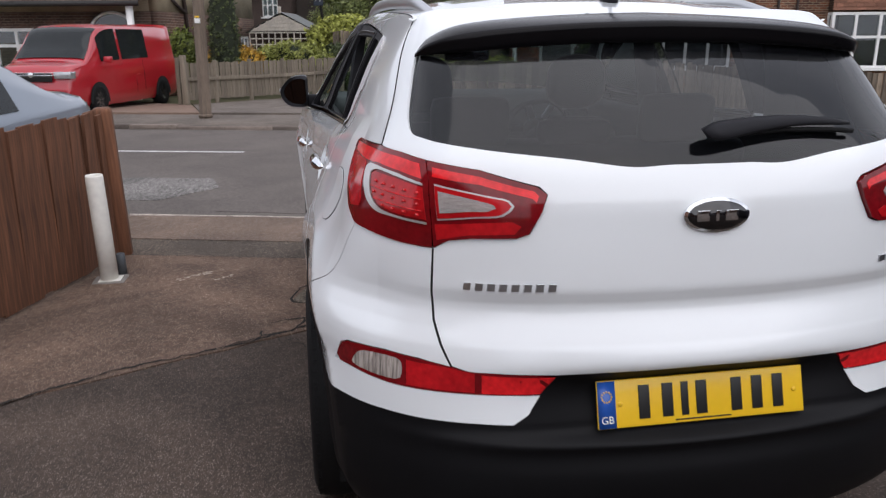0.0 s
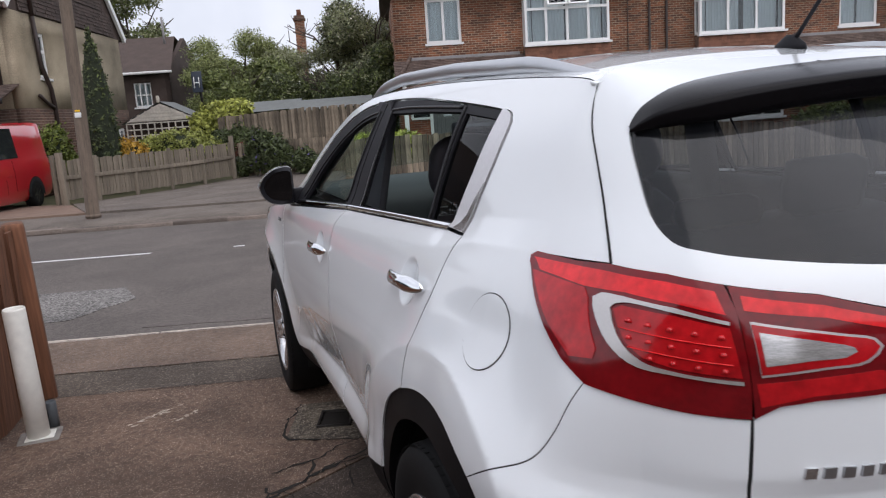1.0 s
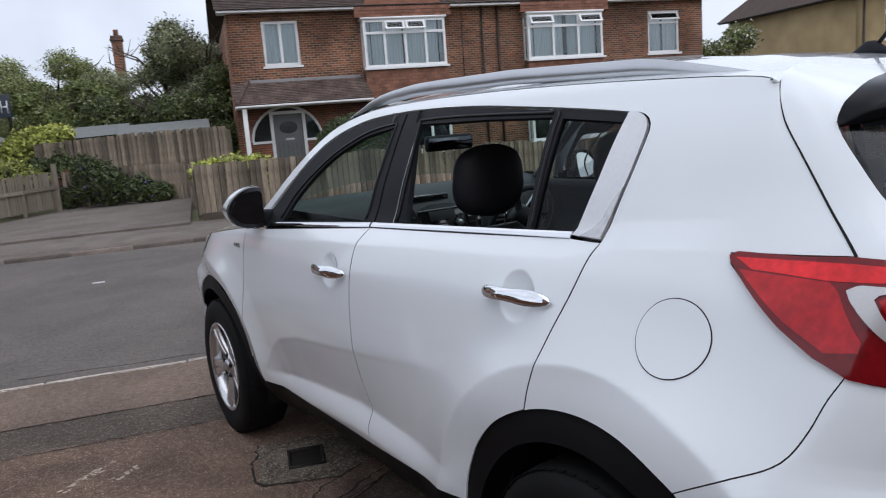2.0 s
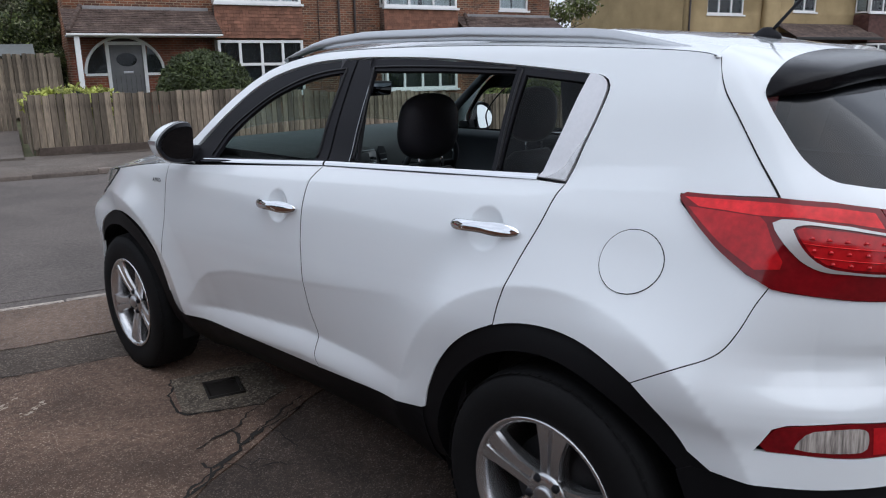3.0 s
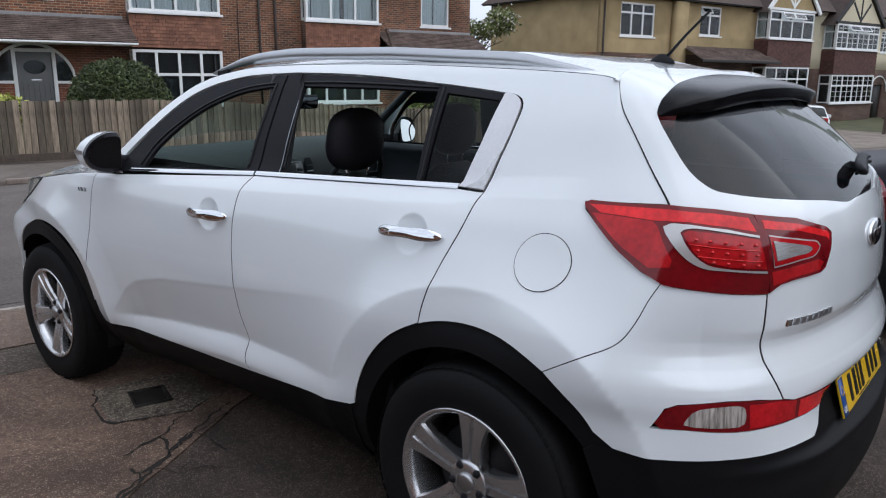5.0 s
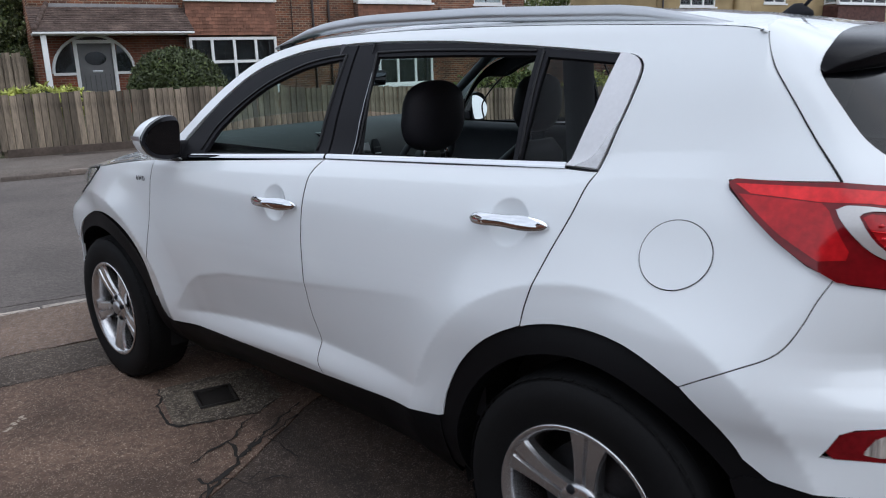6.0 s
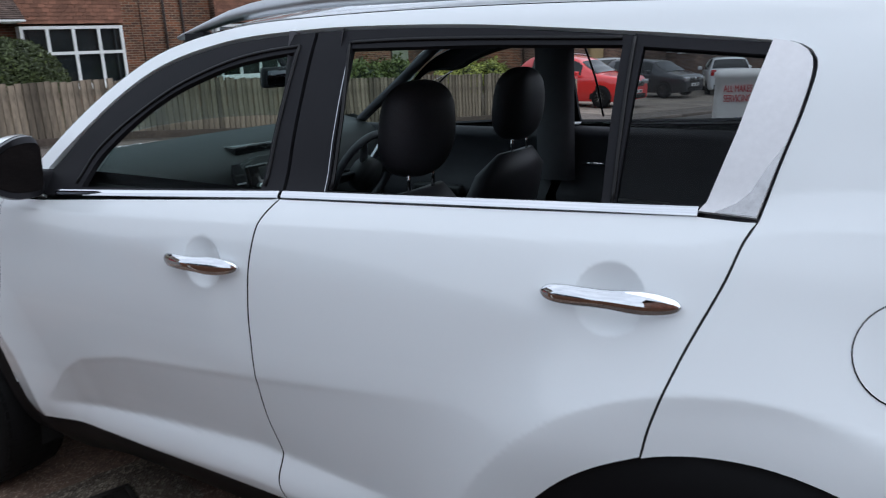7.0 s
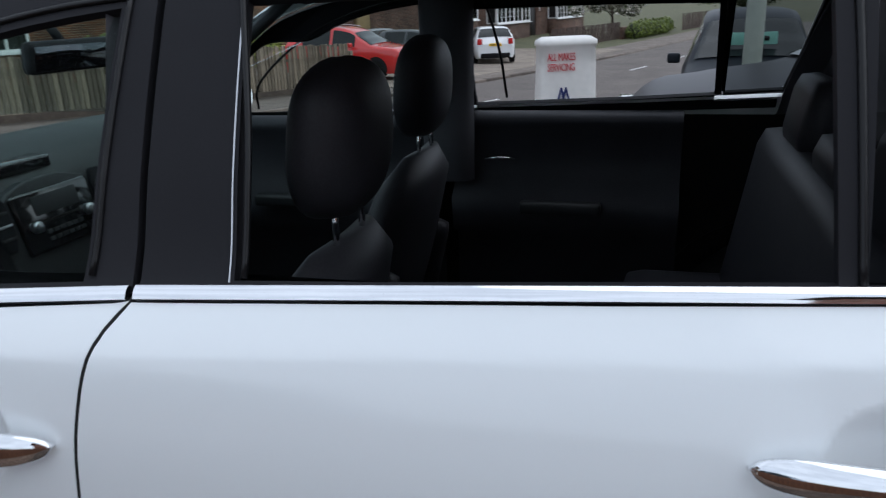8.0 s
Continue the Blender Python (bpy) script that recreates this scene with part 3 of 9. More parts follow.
    skin_patch("window_frame", [*flow((2.457, 1.528), (2.292, 1.529), (2.049, 1.522), (1.835, 1.507), (1.715, 1.498)), (1.703, 1.212), (1.921, 1.200), (2.439, 1.180)], BLACKTRIM, d, side=side, out=-.003,
               hole=[*([(2.324, 1.197), (2.334, 1.34), (2.345, 1.488)] if side < 0 else [(2.405, 1.164), (2.405, 1.34), (2.405, 1.462)]), *([(2.0, 1.487), (1.732, 1.480)] if side < 0 else [(2.0, 1.462), (1.732, 1.456)]), (1.728, 1.35), *([(1.722, 1.216), (2.0, 1.206)] if side < 0 else [(1.722, 1.196), (2.0, 1.184)])])
    skin_patch("window_frame", [(1.713, 1.498), (1.648, 1.491), (1.484, 1.477), (1.502, 1.38), (1.548, 1.222), (1.701, 1.212)], BLACKTRIM, d, side=side, out=-.003, gap=0,
               hole=[(1.694, 1.476), (1.60, 1.468), (1.49, 1.458), (1.516, 1.34), (1.550, 1.226), (1.697, 1.217)])
    skin_patch("quarter_pane", [(1.70, 1.482), (1.480, 1.462), (1.54, 1.220), (1.70, 1.210)], PRIVACY, d, side=side, out=-.009, gap=0, lip=.003, label="dark tinted pane")
    for run, holder in ((flow((3.175, 1.160), (3.150, 1.226), (3.095, 1.280), (2.99, 1.352), (2.895, 1.404), (2.80, 1.441), (2.70, 1.470), (2.60, 1.487), (2.500, 1.496)), f), (flow((2.500, 1.496), (2.500, 1.35), (2.500, 1.195)), f), (flow((2.352, 1.500), (2.2, 1.502), (2.0, 1.499), (1.735, 1.491)), d), (flow((2.312, 1.199), (2.322, 1.34), (2.352, 1.500)), d), (flow((1.712, 1.492), (1.707, 1.35), (1.702, 1.216)), d)):
        pts = skin([p[0] for p in run], [p[1] for p in run], -.0015)
        part("window_rubber", tube([(p[0] * side, p[1], p[2]) for p in pts], .0042, 8), GLOSSRUBBER, holder, "black rubber window seal")
    if side < 0:
        skin_patch("window_channel", [(2.3300, 1.195), (2.3505, 1.490), (2.3485, 1.490), (2.3280, 1.195)], SATIN, d, side=side, out=-.0015, gap=0, lip=.004, label="bright window channel")
    skin_patch("inner_belt", [(3.2, 1.135), (2.4, 1.150), (1.56, 1.178), (1.56, 1.225 if side < 0 else 1.200), (2.4, 1.194 if side < 0 else 1.168), (3.2, 1.150)], BLACKTRIM, d, side=side, out=-.014, gap=0, lip=.004)
    skin_patch("chrome_quarter_trim", [*flow((1.484, 1.480), (1.448, 1.471), (1.428, 1.450), (1.431, 1.38), (1.449, 1.296), (1.467, 1.211)), (1.556, 1.214), (1.545, 1.230), (1.515, 1.34)], BRUSHED, d, side=side, out=.004, gap=0, label="brushed silver corner trim with a shinier foot", lip=.008)
    if side < 0:
        # smoother chrome patch added to give the trim's foot its dark reflection
        skin_patch("peeled_patch", [(1.4425, 1.322), (1.4535, 1.275), (1.468, 1.2125), (1.53, 1.2135), (1.50, 1.229), (1.482, 1.248), (1.463, 1.288)], FOOTCHROME, d, side=side, out=.0056, gap=0, lip=.002)
    for a, b, holder in (((3.24, 1.131, 2.447, 1.1785), 0, f), ((2.438, 1.1792, 1.556, 1.2125), 0, d)):
        s0, z0, s1, z1 = a
        if side > 0:
            z0, z1 = z0 - .02, z1 - .026
        n = 14
        low = [(s0 + (s1 - s0) * k / n, z0 + (z1 - z0) * k / n - .0055) for k in range(n + 1)]
        up = [(s, z + .0135) for s, z in low[::-1]]
        mid = lambda s, s0=s0, z0=z0, s1=s1, z1=z1: z0 + (z1 - z0) * (s - s0) / (s1 - s0) + .00125
        skin_patch("chrome_strip", low + up, CHROME, holder, side=side, out=.002, gap=0, lip=.008, ds=.03, dz=.0035, dome=lambda s, z, mid=mid: .0045 * max(0, 1 - ((z - mid(s)) / .0095) ** 2))
    # pulls: a bright bar with a key cap, over the hollow
    for (cs, cz), holder in (((1.675, 1.070), d), ((2.640, 1.020), f)):
        rows = []
        pull_t = np.array((0, .015, .04, .09, .18, .30, .45, .58, .66, .72, .80, .90, .96, .985, 1))
        pull_h = np.array((.0016, .0064, .0104, .0140, .0164, .0166, .0164, .0172, .0188, .0194, .0186, .0150, .0106, .0070, .0016))[:, None]
        for t in (1 - np.cos(np.linspace(0, math.pi, 43))) / 2:
            s = cs + .122 - .244 * t
            h = float(hermite(pull_t, pull_h, slopes(pull_t, pull_h), np.array([t]))[0, 0])
            lift = .028 * max(0, math.sin(math.pi * t)) ** .6 + .004
            ring = []
            for j in range(24):
                a = 2 * math.pi * j / 24
                p = skin(s, cz + .004 * (t - .5) + h * math.sin(a), lift + .011 * math.cos(a) * math.sin(math.pi * (t * .9 + .05)) ** .5)[0]
                ring.append((p[0] * side, p[1], p[2]))
            rows.append(ring)
        pull = part("door_handle", grid(rows, closed=True, cap=True), CHROME, holder, "chrome door handle")
        cut = skin(np.full(9, cs + .122 - .244 * .71), cz + np.linspace(-.017, .017, 9), .0325)
        part("key_cap_joint", tube([(p[0] * side, p[1], p[2]) for p in cut], .0011, 6), VOID, holder)
    # black arches, liners and sill
    for (wy, wz), name in zip(WHEELS, ("rear", "front")):
        c = wy + .5
        arcs = np.linspace(radians(-12), radians(192), 40)
        ring = [(c + .487 * math.cos(a), wz + .480 * math.sin(a)) for a in arcs] + [(c + .408 * math.cos(a), wz + .408 * math.sin(a)) for a in arcs[::-1]]
        skin_patch("arch_trim", ring, CLAD, car, side=side, out=-.006, gap=0, lip=.05, ds=.03, dz=.02, label="black wheel arch trim")
        rows = []
        for x in (.84, .70, .52):
            rows.append([(side * x, wy + .425 * math.cos(a), wz + .425 * math.sin(a)) for a in np.linspace(radians(-15), radians(195), 30)])
        rows.append([(side * .52, wy + .01 * math.cos(a), wz + .01 * math.sin(a)) for a in np.linspace(radians(-15), radians(195), 30)])
        part("arch_liner", grid(rows), VOID, car)
    skin_patch("sill_trim", [(1.88, .492), (2.12, .472), (2.439, .453), (3.06, .431), (3.53, .414), (3.60, .30), (3.55, .23), (1.92, .23), (1.88, .36)], CLAD, car, side=side, out=-.002, gap=0, lip=.03, label="black plastic sill")
    skin_patch("rear_bumper", SEAM_BUMPER[::-1] + rear_arch(122, 142)[1:] + [(1.022, .624), (.951, .620), (.754, .622), (.61, .620), (.452, .618), (.416, .640), (.388, .683), (.463, .686), (.633, .689), (.72, .690), (.86, .698), (.952, .697), (.915, .75), (.884, .761), (.754, .769), (.658, .764), (.586, .752), (.608, .80), (.626, .85), (.634, .915), (.634, .95), (.632, 1.018), (.726, 1.022), (.844, 1.031), (.90, 1.035)], PAINT, car, side=side, gap=.0008, ds=.014, dz=.008, label="white rear bumper corner")
    rf = skin_patch("rear_reflector", [(.950, .699), (.914, .748), (.884, .759), (.754, .767), (.658, .762), (.584, .751), (.547, .740), (.356, .732), (.388, .685), (.463, .688), (.633, .691), (.72, .692), (.86, .700)], DARKRED, car, side=side, out=.0005, gap=-.001, soft=1, label="red bumper reflector with a clear section")
    skin_patch("reverse_lens", [(.872, .708), (.868, .722), (.84, .749), (.79, .755), (.73, .757), (.705, .752), (.700, .73), (.708, .704), (.76, .703)], RIBLENS, rf, side=side, out=.0015, gap=0, lip=.002, soft=1, label="clear ribbed lens")
    skin_patch("red_strip", [(.52, .735), (.358, .730), (.388, .687), (.52, .690)], BRIGHTRED, rf, side=side, out=.001, gap=0, lip=.002)
    skin_patch("red_strip", [(.69, .755), (.60, .750), (.535, .738), (.535, .692), (.69, .696)], RED, rf, side=side, out=.001, gap=0, lip=.002)
    # tail lamp: outer part on the corner, inner part on the tailgate
    lamp = skin_patch("tail_lamp", [(1.154, 1.207), (1.14, 1.214), (.998, 1.214), (.888, 1.219), (.746, 1.215), (.652, 1.205), (.640, 1.171), (.634, 1.113), (.631, 1.06), (.632, 1.021), (.726, 1.024), (.844, 1.033), (.924, 1.038), (.982, 1.064), (1.037, 1.102), (1.101, 1.156), (1.148, 1.197)], DARKRED, car, side=side, out=.004, gap=-.0012, lip=.02, ds=.03, dz=.02, dome=lambda s, z: .010 * max(0, 1 - ((z - 1.12) / .1) ** 2), label="red wraparound tail lamp with a silver inner bezel")
    up = lambda s, z: .010 * max(0, 1 - ((z - 1.12) / .1) ** 2)
    skin_patch("upper_lens", [(1.140, 1.205), (1.00, 1.208), (.89, 1.209), (.746, 1.205), (.667, 1.197), (.655, 1.166), (.729, 1.176), (.831, 1.183), (.95, 1.180), (1.03, 1.184), (1.10, 1.186)], BRIGHTRED, lamp, side=side, out=.005, gap=0, lip=.003, dome=up, ds=.03, dz=.02)
    skin_patch("side_lens", [(1.126, 1.184), (1.03, 1.181), (.945, 1.178), (.928, 1.165), (.912, 1.13), (.893, 1.094), (.902, 1.078), (.962, 1.072), (1.03, 1.112), (1.09, 1.157)], RED, lamp, side=side, out=.0057, gap=0, lip=.002, dome=up, ds=.03, dz=.02)
    skin_patch("silver_bezel", [*flow((.831, 1.177), (.89, 1.176), (.912, 1.168), (.892, 1.138), (.848, 1.099), (.804, 1.081), (.737, 1.076), (.640, 1.070)), *flow((.640, 1.075), (.737, 1.081), (.793, 1.090), (.826, 1.110), (.848, 1.138), (.858, 1.158), (.831, 1.168), (.729, 1.163), (.651, 1.152)), (.651, 1.157), (.729, 1.170)], BEZEL, lamp, side=side, out=.0075, gap=0, lip=.003, dome=up, ds=.03, dz=.02, label="silver inner bezel")
    led = skin_patch("led_panel", [(.850, 1.157), (.831, 1.164), (.729, 1.159), (.651, 1.148), (.641, 1.080), (.737, 1.086), (.79, 1.095), (.820, 1.113), (.840, 1.140)], RED, lamp, side=side, out=.0058, gap=0, lip=.002, dome=up, ds=.03, dz=.02)
    for r in range(2):
        bar_line = [skin(a, 1.098 + .024 * r + .06 * (a - .65), .0072 + up(a, 1.12))[0] for a in np.linspace(.652, .815 + .02 * r, 14)]
        part("led_rib", tube([(q[0] * side, q[1], q[2]) for q in bar_line], .0012, 5), BRIGHTRED, lamp)
    for k in range(5):
        for r in range(3):
            a, z = .664 + .037 * k, 1.090 + .023 * r + .06 * .037 * k
            if r == 0 and k > 3:
                continue
            q = skin(a, z, .007 + up(a, z))[0]
            b = bmesh.new()
            bmesh.ops.create_cone(b, cap_ends=True, segments=6, radius1=.0062, radius2=.003, depth=.005, matrix=Matrix.Translation((q[0] * side, q[1], q[2])))
            part("led", b, LEDRED, lamp)
    hl = skin_patch("tailgate_lamp", [(.645, 1.204), (.515, 1.189), (.395, 1.156), (.376, 1.142), (.389, 1.105), (.416, 1.060), (.44, 1.051), (.541, 1.047), (.592, 1.040), (.626, 1.022), (.628, 1.084), (.634, 1.154)], DARKRED, car, side=side, out=.004, gap=-.0012, lip=.02, ds=.03, dz=.02, dome=lambda s, z: .007 * max(0, 1 - ((z - 1.12) / .1) ** 2), label="red inner tail lamp with a clear reversing lens")
    up2 = lambda s, z: .007 * max(0, 1 - ((z - 1.12) / .1) ** 2)
    skin_patch("red_band", [(.630, 1.192), (.515, 1.177), (.400, 1.148), (.392, 1.138), (.398, 1.125), (.405, 1.133), (.515, 1.160), (.628, 1.172)], BRIGHTRED, hl, side=side, out=.005, gap=0, lip=.002, dome=up2, ds=.03, dz=.02)
    skin_patch("red_band", [(.622, 1.072), (.55, 1.078), (.45, 1.085), (.43, 1.075), (.445, 1.058), (.545, 1.053), (.618, 1.038)], RED, hl, side=side, out=.005, gap=0, lip=.002, dome=up2, ds=.03, dz=.02)
    skin_patch("silver_bezel", [*flow((.622, 1.158), (.50, 1.138), (.454, 1.129), (.444, 1.118), (.467, 1.097), (.53, 1.090), (.615, 1.081))], BEZEL, hl, side=side, out=.0055, gap=0, lip=.002, dome=up2, ds=.03, dz=.02)
    skin_patch("bezel_gap", [*flow((.621, 1.154), (.50, 1.1345), (.458, 1.1265), (.450, 1.1175), (.471, 1.100), (.53, 1.0935), (.6145, 1.0845))], RED, hl, side=side, out=.0065, gap=0, lip=.002, dome=up2, ds=.03, dz=.02)
    skin_patch("reverse_lens", [*flow((.612, 1.143), (.52, 1.127), (.487, 1.119), (.483, 1.113), (.50, 1.106), (.54, 1.104), (.608, 1.097))], CLEARLENS, hl, side=side, out=.008, gap=0, lip=.002, dome=up2, ds=.03, dz=.02, label="clear ribbed reversing lens")

# tailgate, its glass and the dark bumper below
HATCH = [(0, .748), (.352, .738), (.547, .742), (.582, .753), (.603, .80), (.621, .85), (.629, .915), (.629, .95), (.628, 1.018), (.592, 1.038), (.541, 1.045), (.44, 1.048), (.412, 1.058), (.386, 1.105), (.372, 1.142), (.388, 1.159), (.515, 1.192)] + LAMP_TOP + HATCH_SIDE + TOP_EDGE + [(0, 1.516)] + GLASS_EDGE + [(0, 1.200)]
hatch = skin_patch("tailgate", HATCH, PAINT, car, both=True, gap=.0004, ds=.03, dz=.009, label="white tailgate")
skin_patch("rear_glass", [(0, 1.519)] + [(s * 1.004, z + (.003 if z > 1.43 else -.003)) for s, z in GLASS_EDGE] + [(0, 1.197)], REARGLASS, hatch, both=True, out=-.006, gap=0, lip=.004, label="dark tinted rear glass")
skin_patch("rear_cladding", [(0, .745), (.345, .737), (.40, .684), (.43, .645), (.46, .622), (.95, .624), (1.02, .618), (1.055, .62), (1.08, .60), (1.05, .50), (1.02, .40), (1.02, .24), (0, .24)], CLAD, car, both=True, out=-.003, gap=0, lip=.05, ds=.04, dz=.008, label="black rear bumper cladding")

# dark shell behind the panel joints
rows = []
for z in np.arange(.28, 1.205, .03):
    s = np.arange(0, 5.61, .05)
    rows.append([tuple(p) for p in skin(s, np.full(len(s), z), -.046)])
bm = bmesh.new()
for sgn in (-1, 1):
    vs = [[bm.verts.new((p[0] * sgn, p[1], p[2])) for p in r] for r in rows]
    for a, b in zip(vs, vs[1:]):
        for i in range(len(a) - 1):
            mid = (a[i].co + b[i + 1].co) / 2
            if min(math.hypot(mid.y - wy, mid.z - wz) for wy, wz in WHEELS) > .44 and not (mid.y > 2.9 and mid.z > 1.0 - (mid.y - 2.9) * .12):
                bm.faces.new((a[i], a[i + 1], b[i + 1], b[i]))
part("inner_shell", bm, VOID, car)

# roof, bonnet and windscreen
edge = [p for p in (skin(a, b)[0] for a, b in dense(ROOF_EDGE, .04)) if p[1] < 2.26 and p[2] > 1.5]
back = np.array([skin(a, b)[0] for a, b in TOP_EDGE])[::-1]
V = np.linspace(-1, 1, 41)


def crown(y):
    return float(np.interp(y, (.55, .68, .79, .95, 1.2, 1.6, 2.0, 2.3, 2.6), (1.526, 1.552, 1.572, 1.592, 1.612, 1.626, 1.622, 1.598, 1.52)))


rows = []
for k, e in enumerate(edge):
    row, near = [], max(0, 1 - k / 7)
    for v in V:
        by, bz = (float(np.interp(abs(v) * edge[0][0], back[:, 0], back[:, c])) for c in (1, 2))
        y = e[1] + (by - edge[0][1]) * near - (0 if e[1] < 1.8 else .12 * (e[1] - 1.8) / .45 * (v * v - 1))
        zz = e[2] + (crown(y) - e[2]) * (1 - abs(v) ** 2.4)
        row.append((v * e[0], y, bz * near ** 2 + zz * (1 - near ** 2)))
    rows.append(row)
roof = part("roof", grid(rows), PAINT, car, "white roof")
front_edge = rows[-1]
rows = []
pillar = [p for p in (skin(s, z)[0] for s, z in dense([q for q in ROOF_EDGE if q[0] >= 2.7], .04)) if p[1] >= edge[-1][1] - .02 and p[2] > 1.115]
for k, e in enumerate(pillar):
    f = k / (len(pillar) - 1)
    rows.append([(v * e[0], e[1] + (.12 + .20 * f) * (1 - v * v), e[2] + ((crown(e[1]) - e[2]) * .8 * (1 - f) + .02 * f) * (1 - abs(v) ** 2.4)) for v in V])
part("windscreen", grid(rows), SCREEN, car, "clear windscreen")
rows = []
for k, y in enumerate(np.linspace(2.95, 4.36, 18)):
    s = y + .5 if y < 4 else 4.5 + (y - 4) * .9
    z = float(np.interp(y, (2.95, 3.1, 3.26, 3.46, 3.7, 4.0, 4.36), (1.106, 1.094, 1.076, 1.044, 1.012, .965, .90)))
    e = skin(s, z)[0]
    rows.append([(v * e[0], e[1] + (.30 * max(0, 1 - k / 5) + .12 * max(0, (k - 11) / 6)) * (1 - v * v), e[2] + float(np.interp(y, (2.95, 3.3, 3.6, 4.36), (.014, .050, .092, .09))) * (1 - abs(v) ** 2.5)) for v in V])
part("bonnet", grid(rows), PAINT, car, "white bonnet")

# roof rails, aerial, spoiler, wiper
for side in (-1, 1):
    path = []
    for y in np.linspace(.675, 2.55, 26):
        t = (y - .675) / (2.55 - .675)
        x = float(np.interp(y, (.7, 1.2, 1.8, 2.3, 2.6), (.520, .548, .560, .556, .535)))
        zb = float(np.interp(y, (.67, 1.0, 1.5, 2.0, 2.3, 2.6), (1.516, 1.560, 1.583, 1.588, 1.570, 1.522)))
        path.append((side * x, y, zb + .016 * min(1, math.sin(math.pi * t) * 1.7) ** .8))
    rows = []
    for k, p in enumerate(path):
        h = .006 + .013 * min(1, 6 * min(k, len(path) - 1 - k) / len(path))
        rows.append([(p[0] + .016 * math.cos(a), p[1], p[2] - (h * .2 if math.sin(a) < 0 else 0) + h * math.sin(a)) for a in np.linspace(0, 2 * math.pi, 13)[:-1]])
    rail = part("roof_rail", grid(rows, closed=True, cap=True), SATIN, car, "satin silver roof rail")
    for k in (1, 24):
        p = path[k]
        part("rail_foot", boxed((p[0] - .014, p[1] - .04, p[2] - .06), (p[0] + .014, p[1] + .04, p[2] - .004), .006), BLACKTRIM, rail)
aer = part("aerial", lathe([(.030, 0), (.028, .012), (.014, .028), (.008, .034)], 20, m=Matrix.Translation((0, .80, crown(.80) - .006)) @ Matrix.Diagonal((.8, 1.5, 1, 1))), BLACKTRIM, car, "black rubber roof aerial")
part("mast", tube([(0, .79, crown(.8) + .012), (0, .725, crown(.8) + .085), (0, .652, crown(.8) + .158)], .0054, 8, taper=.7), BLACKTRIM, aer)

lead = [(0, 1.516)] + [q for q in GLASS_EDGE if q[1] > 1.425]
rows = []
for k in range(41):
    u = abs(k - 20) / 20
    sgn = 1 if k >= 20 else -1
    s = .752 * math.sin(u * math.pi / 2)
    zl = float(np.interp(s, [q[0] for q in lead], [q[1] for q in lead])) + .018 * max(0, 1 - (s / .70) ** 2)
    zf = float(np.interp(s, (0, .2, .34, .49, .63, .752), (1.457, 1.456, 1.448, 1.436, 1.430, 1.425)))
    a, foot = skin(s, zl, .002)[0], skin(s, zf, .002)[0]
    h = zl - zf
    lip = np.array((foot[0], foot[1] - .016 * min(1, h / .05), zf + h * .62))
    toe = np.array((foot[0], foot[1] - .006 * min(1, h / .05), zf + .004 * min(1, h / .05)))
    over = np.array((a[0], lip[1] * .6 + a[1] * .4, a[2] - h * .02))
    arc = [a * (1 - f) ** 2 + 2 * f * (1 - f) * over + lip * f * f for f in np.linspace(0, 1, 8)]
    rows.append([(q[0] * sgn, q[1], q[2]) for q in arc + [lip * .8 + toe * .2 + np.array((0, -.003, -.002)) * min(1, h / .05), lip * .3 + toe * .7, toe, foot]])
spoiler = part("spoiler", grid(rows), SPOILERBLACK, car, "black roof spoiler")
part("stop_lamp_mark", boxed((-.004, -.02, 0), (.004, .02, .002), m=Matrix.Translation((-.15, .555, 1.524)) @ pose(0, 0, 0, 20, 0, 0)), VOID, spoiler)
arm = []
for k in range(15):
    t = k / 14
    x = -.005 + .385 * t
    zc = 1.243 + .024 * math.sin(math.pi * min(1, t * .75)) + .002 * t
    q = skin(abs(x), zc, .030 - .012 * t)[0]
    h = float(np.interp(t, (0, .06, .12, .5, .9, 1), (.010, .017, .019, .013, .008, .004)))
    w = .012 - .006 * t
    ends = [(h, -w * .3), (h * .4, -w), (-h * .6, -w), (-h, -w * .2), (-h, w), (h, w)]
    arm.append([(x - .012 * (dz > 0) * (1 - t), q[1] + dy + dz * .55, q[2] + dz) for dz, dy in ends])
wiper = part("rear_wiper", grid(arm, closed=True, cap=True), BLACKTRIM, car, "black rear wiper parked across the glass")
part("blade", tube([tuple(skin(abs(x), 1.238 + .02 * math.sin(math.pi * (x + .05) / .55), .008)[0] * (1 if x >= 0 else -1, 1, 1)) for x in np.linspace(.03, .385, 12)], .006, 6), RUBBER, wiper)

# number plate: a yellow plate with a blue end band; its characters are plain bars
PLATE = material("yellow_plate", (.86, .53, .014), .35, vary=.04, coat=.4)
BLUE = material("blue_band", (.015, .09, .42), .35, vary=.05, coat=.4)
INK = material("black_ink", (.01, .01, .01), .4, vary=.05)
plate = thing("number_plate", "yellow plate with a blue end band and dark bars", "")
plate.parent = car
plate.matrix_basis = pose(0, .101, .657, -17, 0, 0)
part("backing", boxed((-.26, -.004, -.0555), (.26, .003, .0555), .003), PLATE, plate)
part("blue_band", boxed((-.2585, -.0052, -.054), (-.216, -.004, .054)), BLUE, plate, "blue end band")
x = -.170
for w in (.048, .048, .018, .046, None, .044, .042, .046):
    if w is None:
        x += .034
        continue
    b = min(w, .027)
    part("dark_bar", boxed((x + (w - b) / 2, -.0062, -.038), (x + (w + b) / 2, -.004, .040), .001), INK, plate)
    x += w + .010
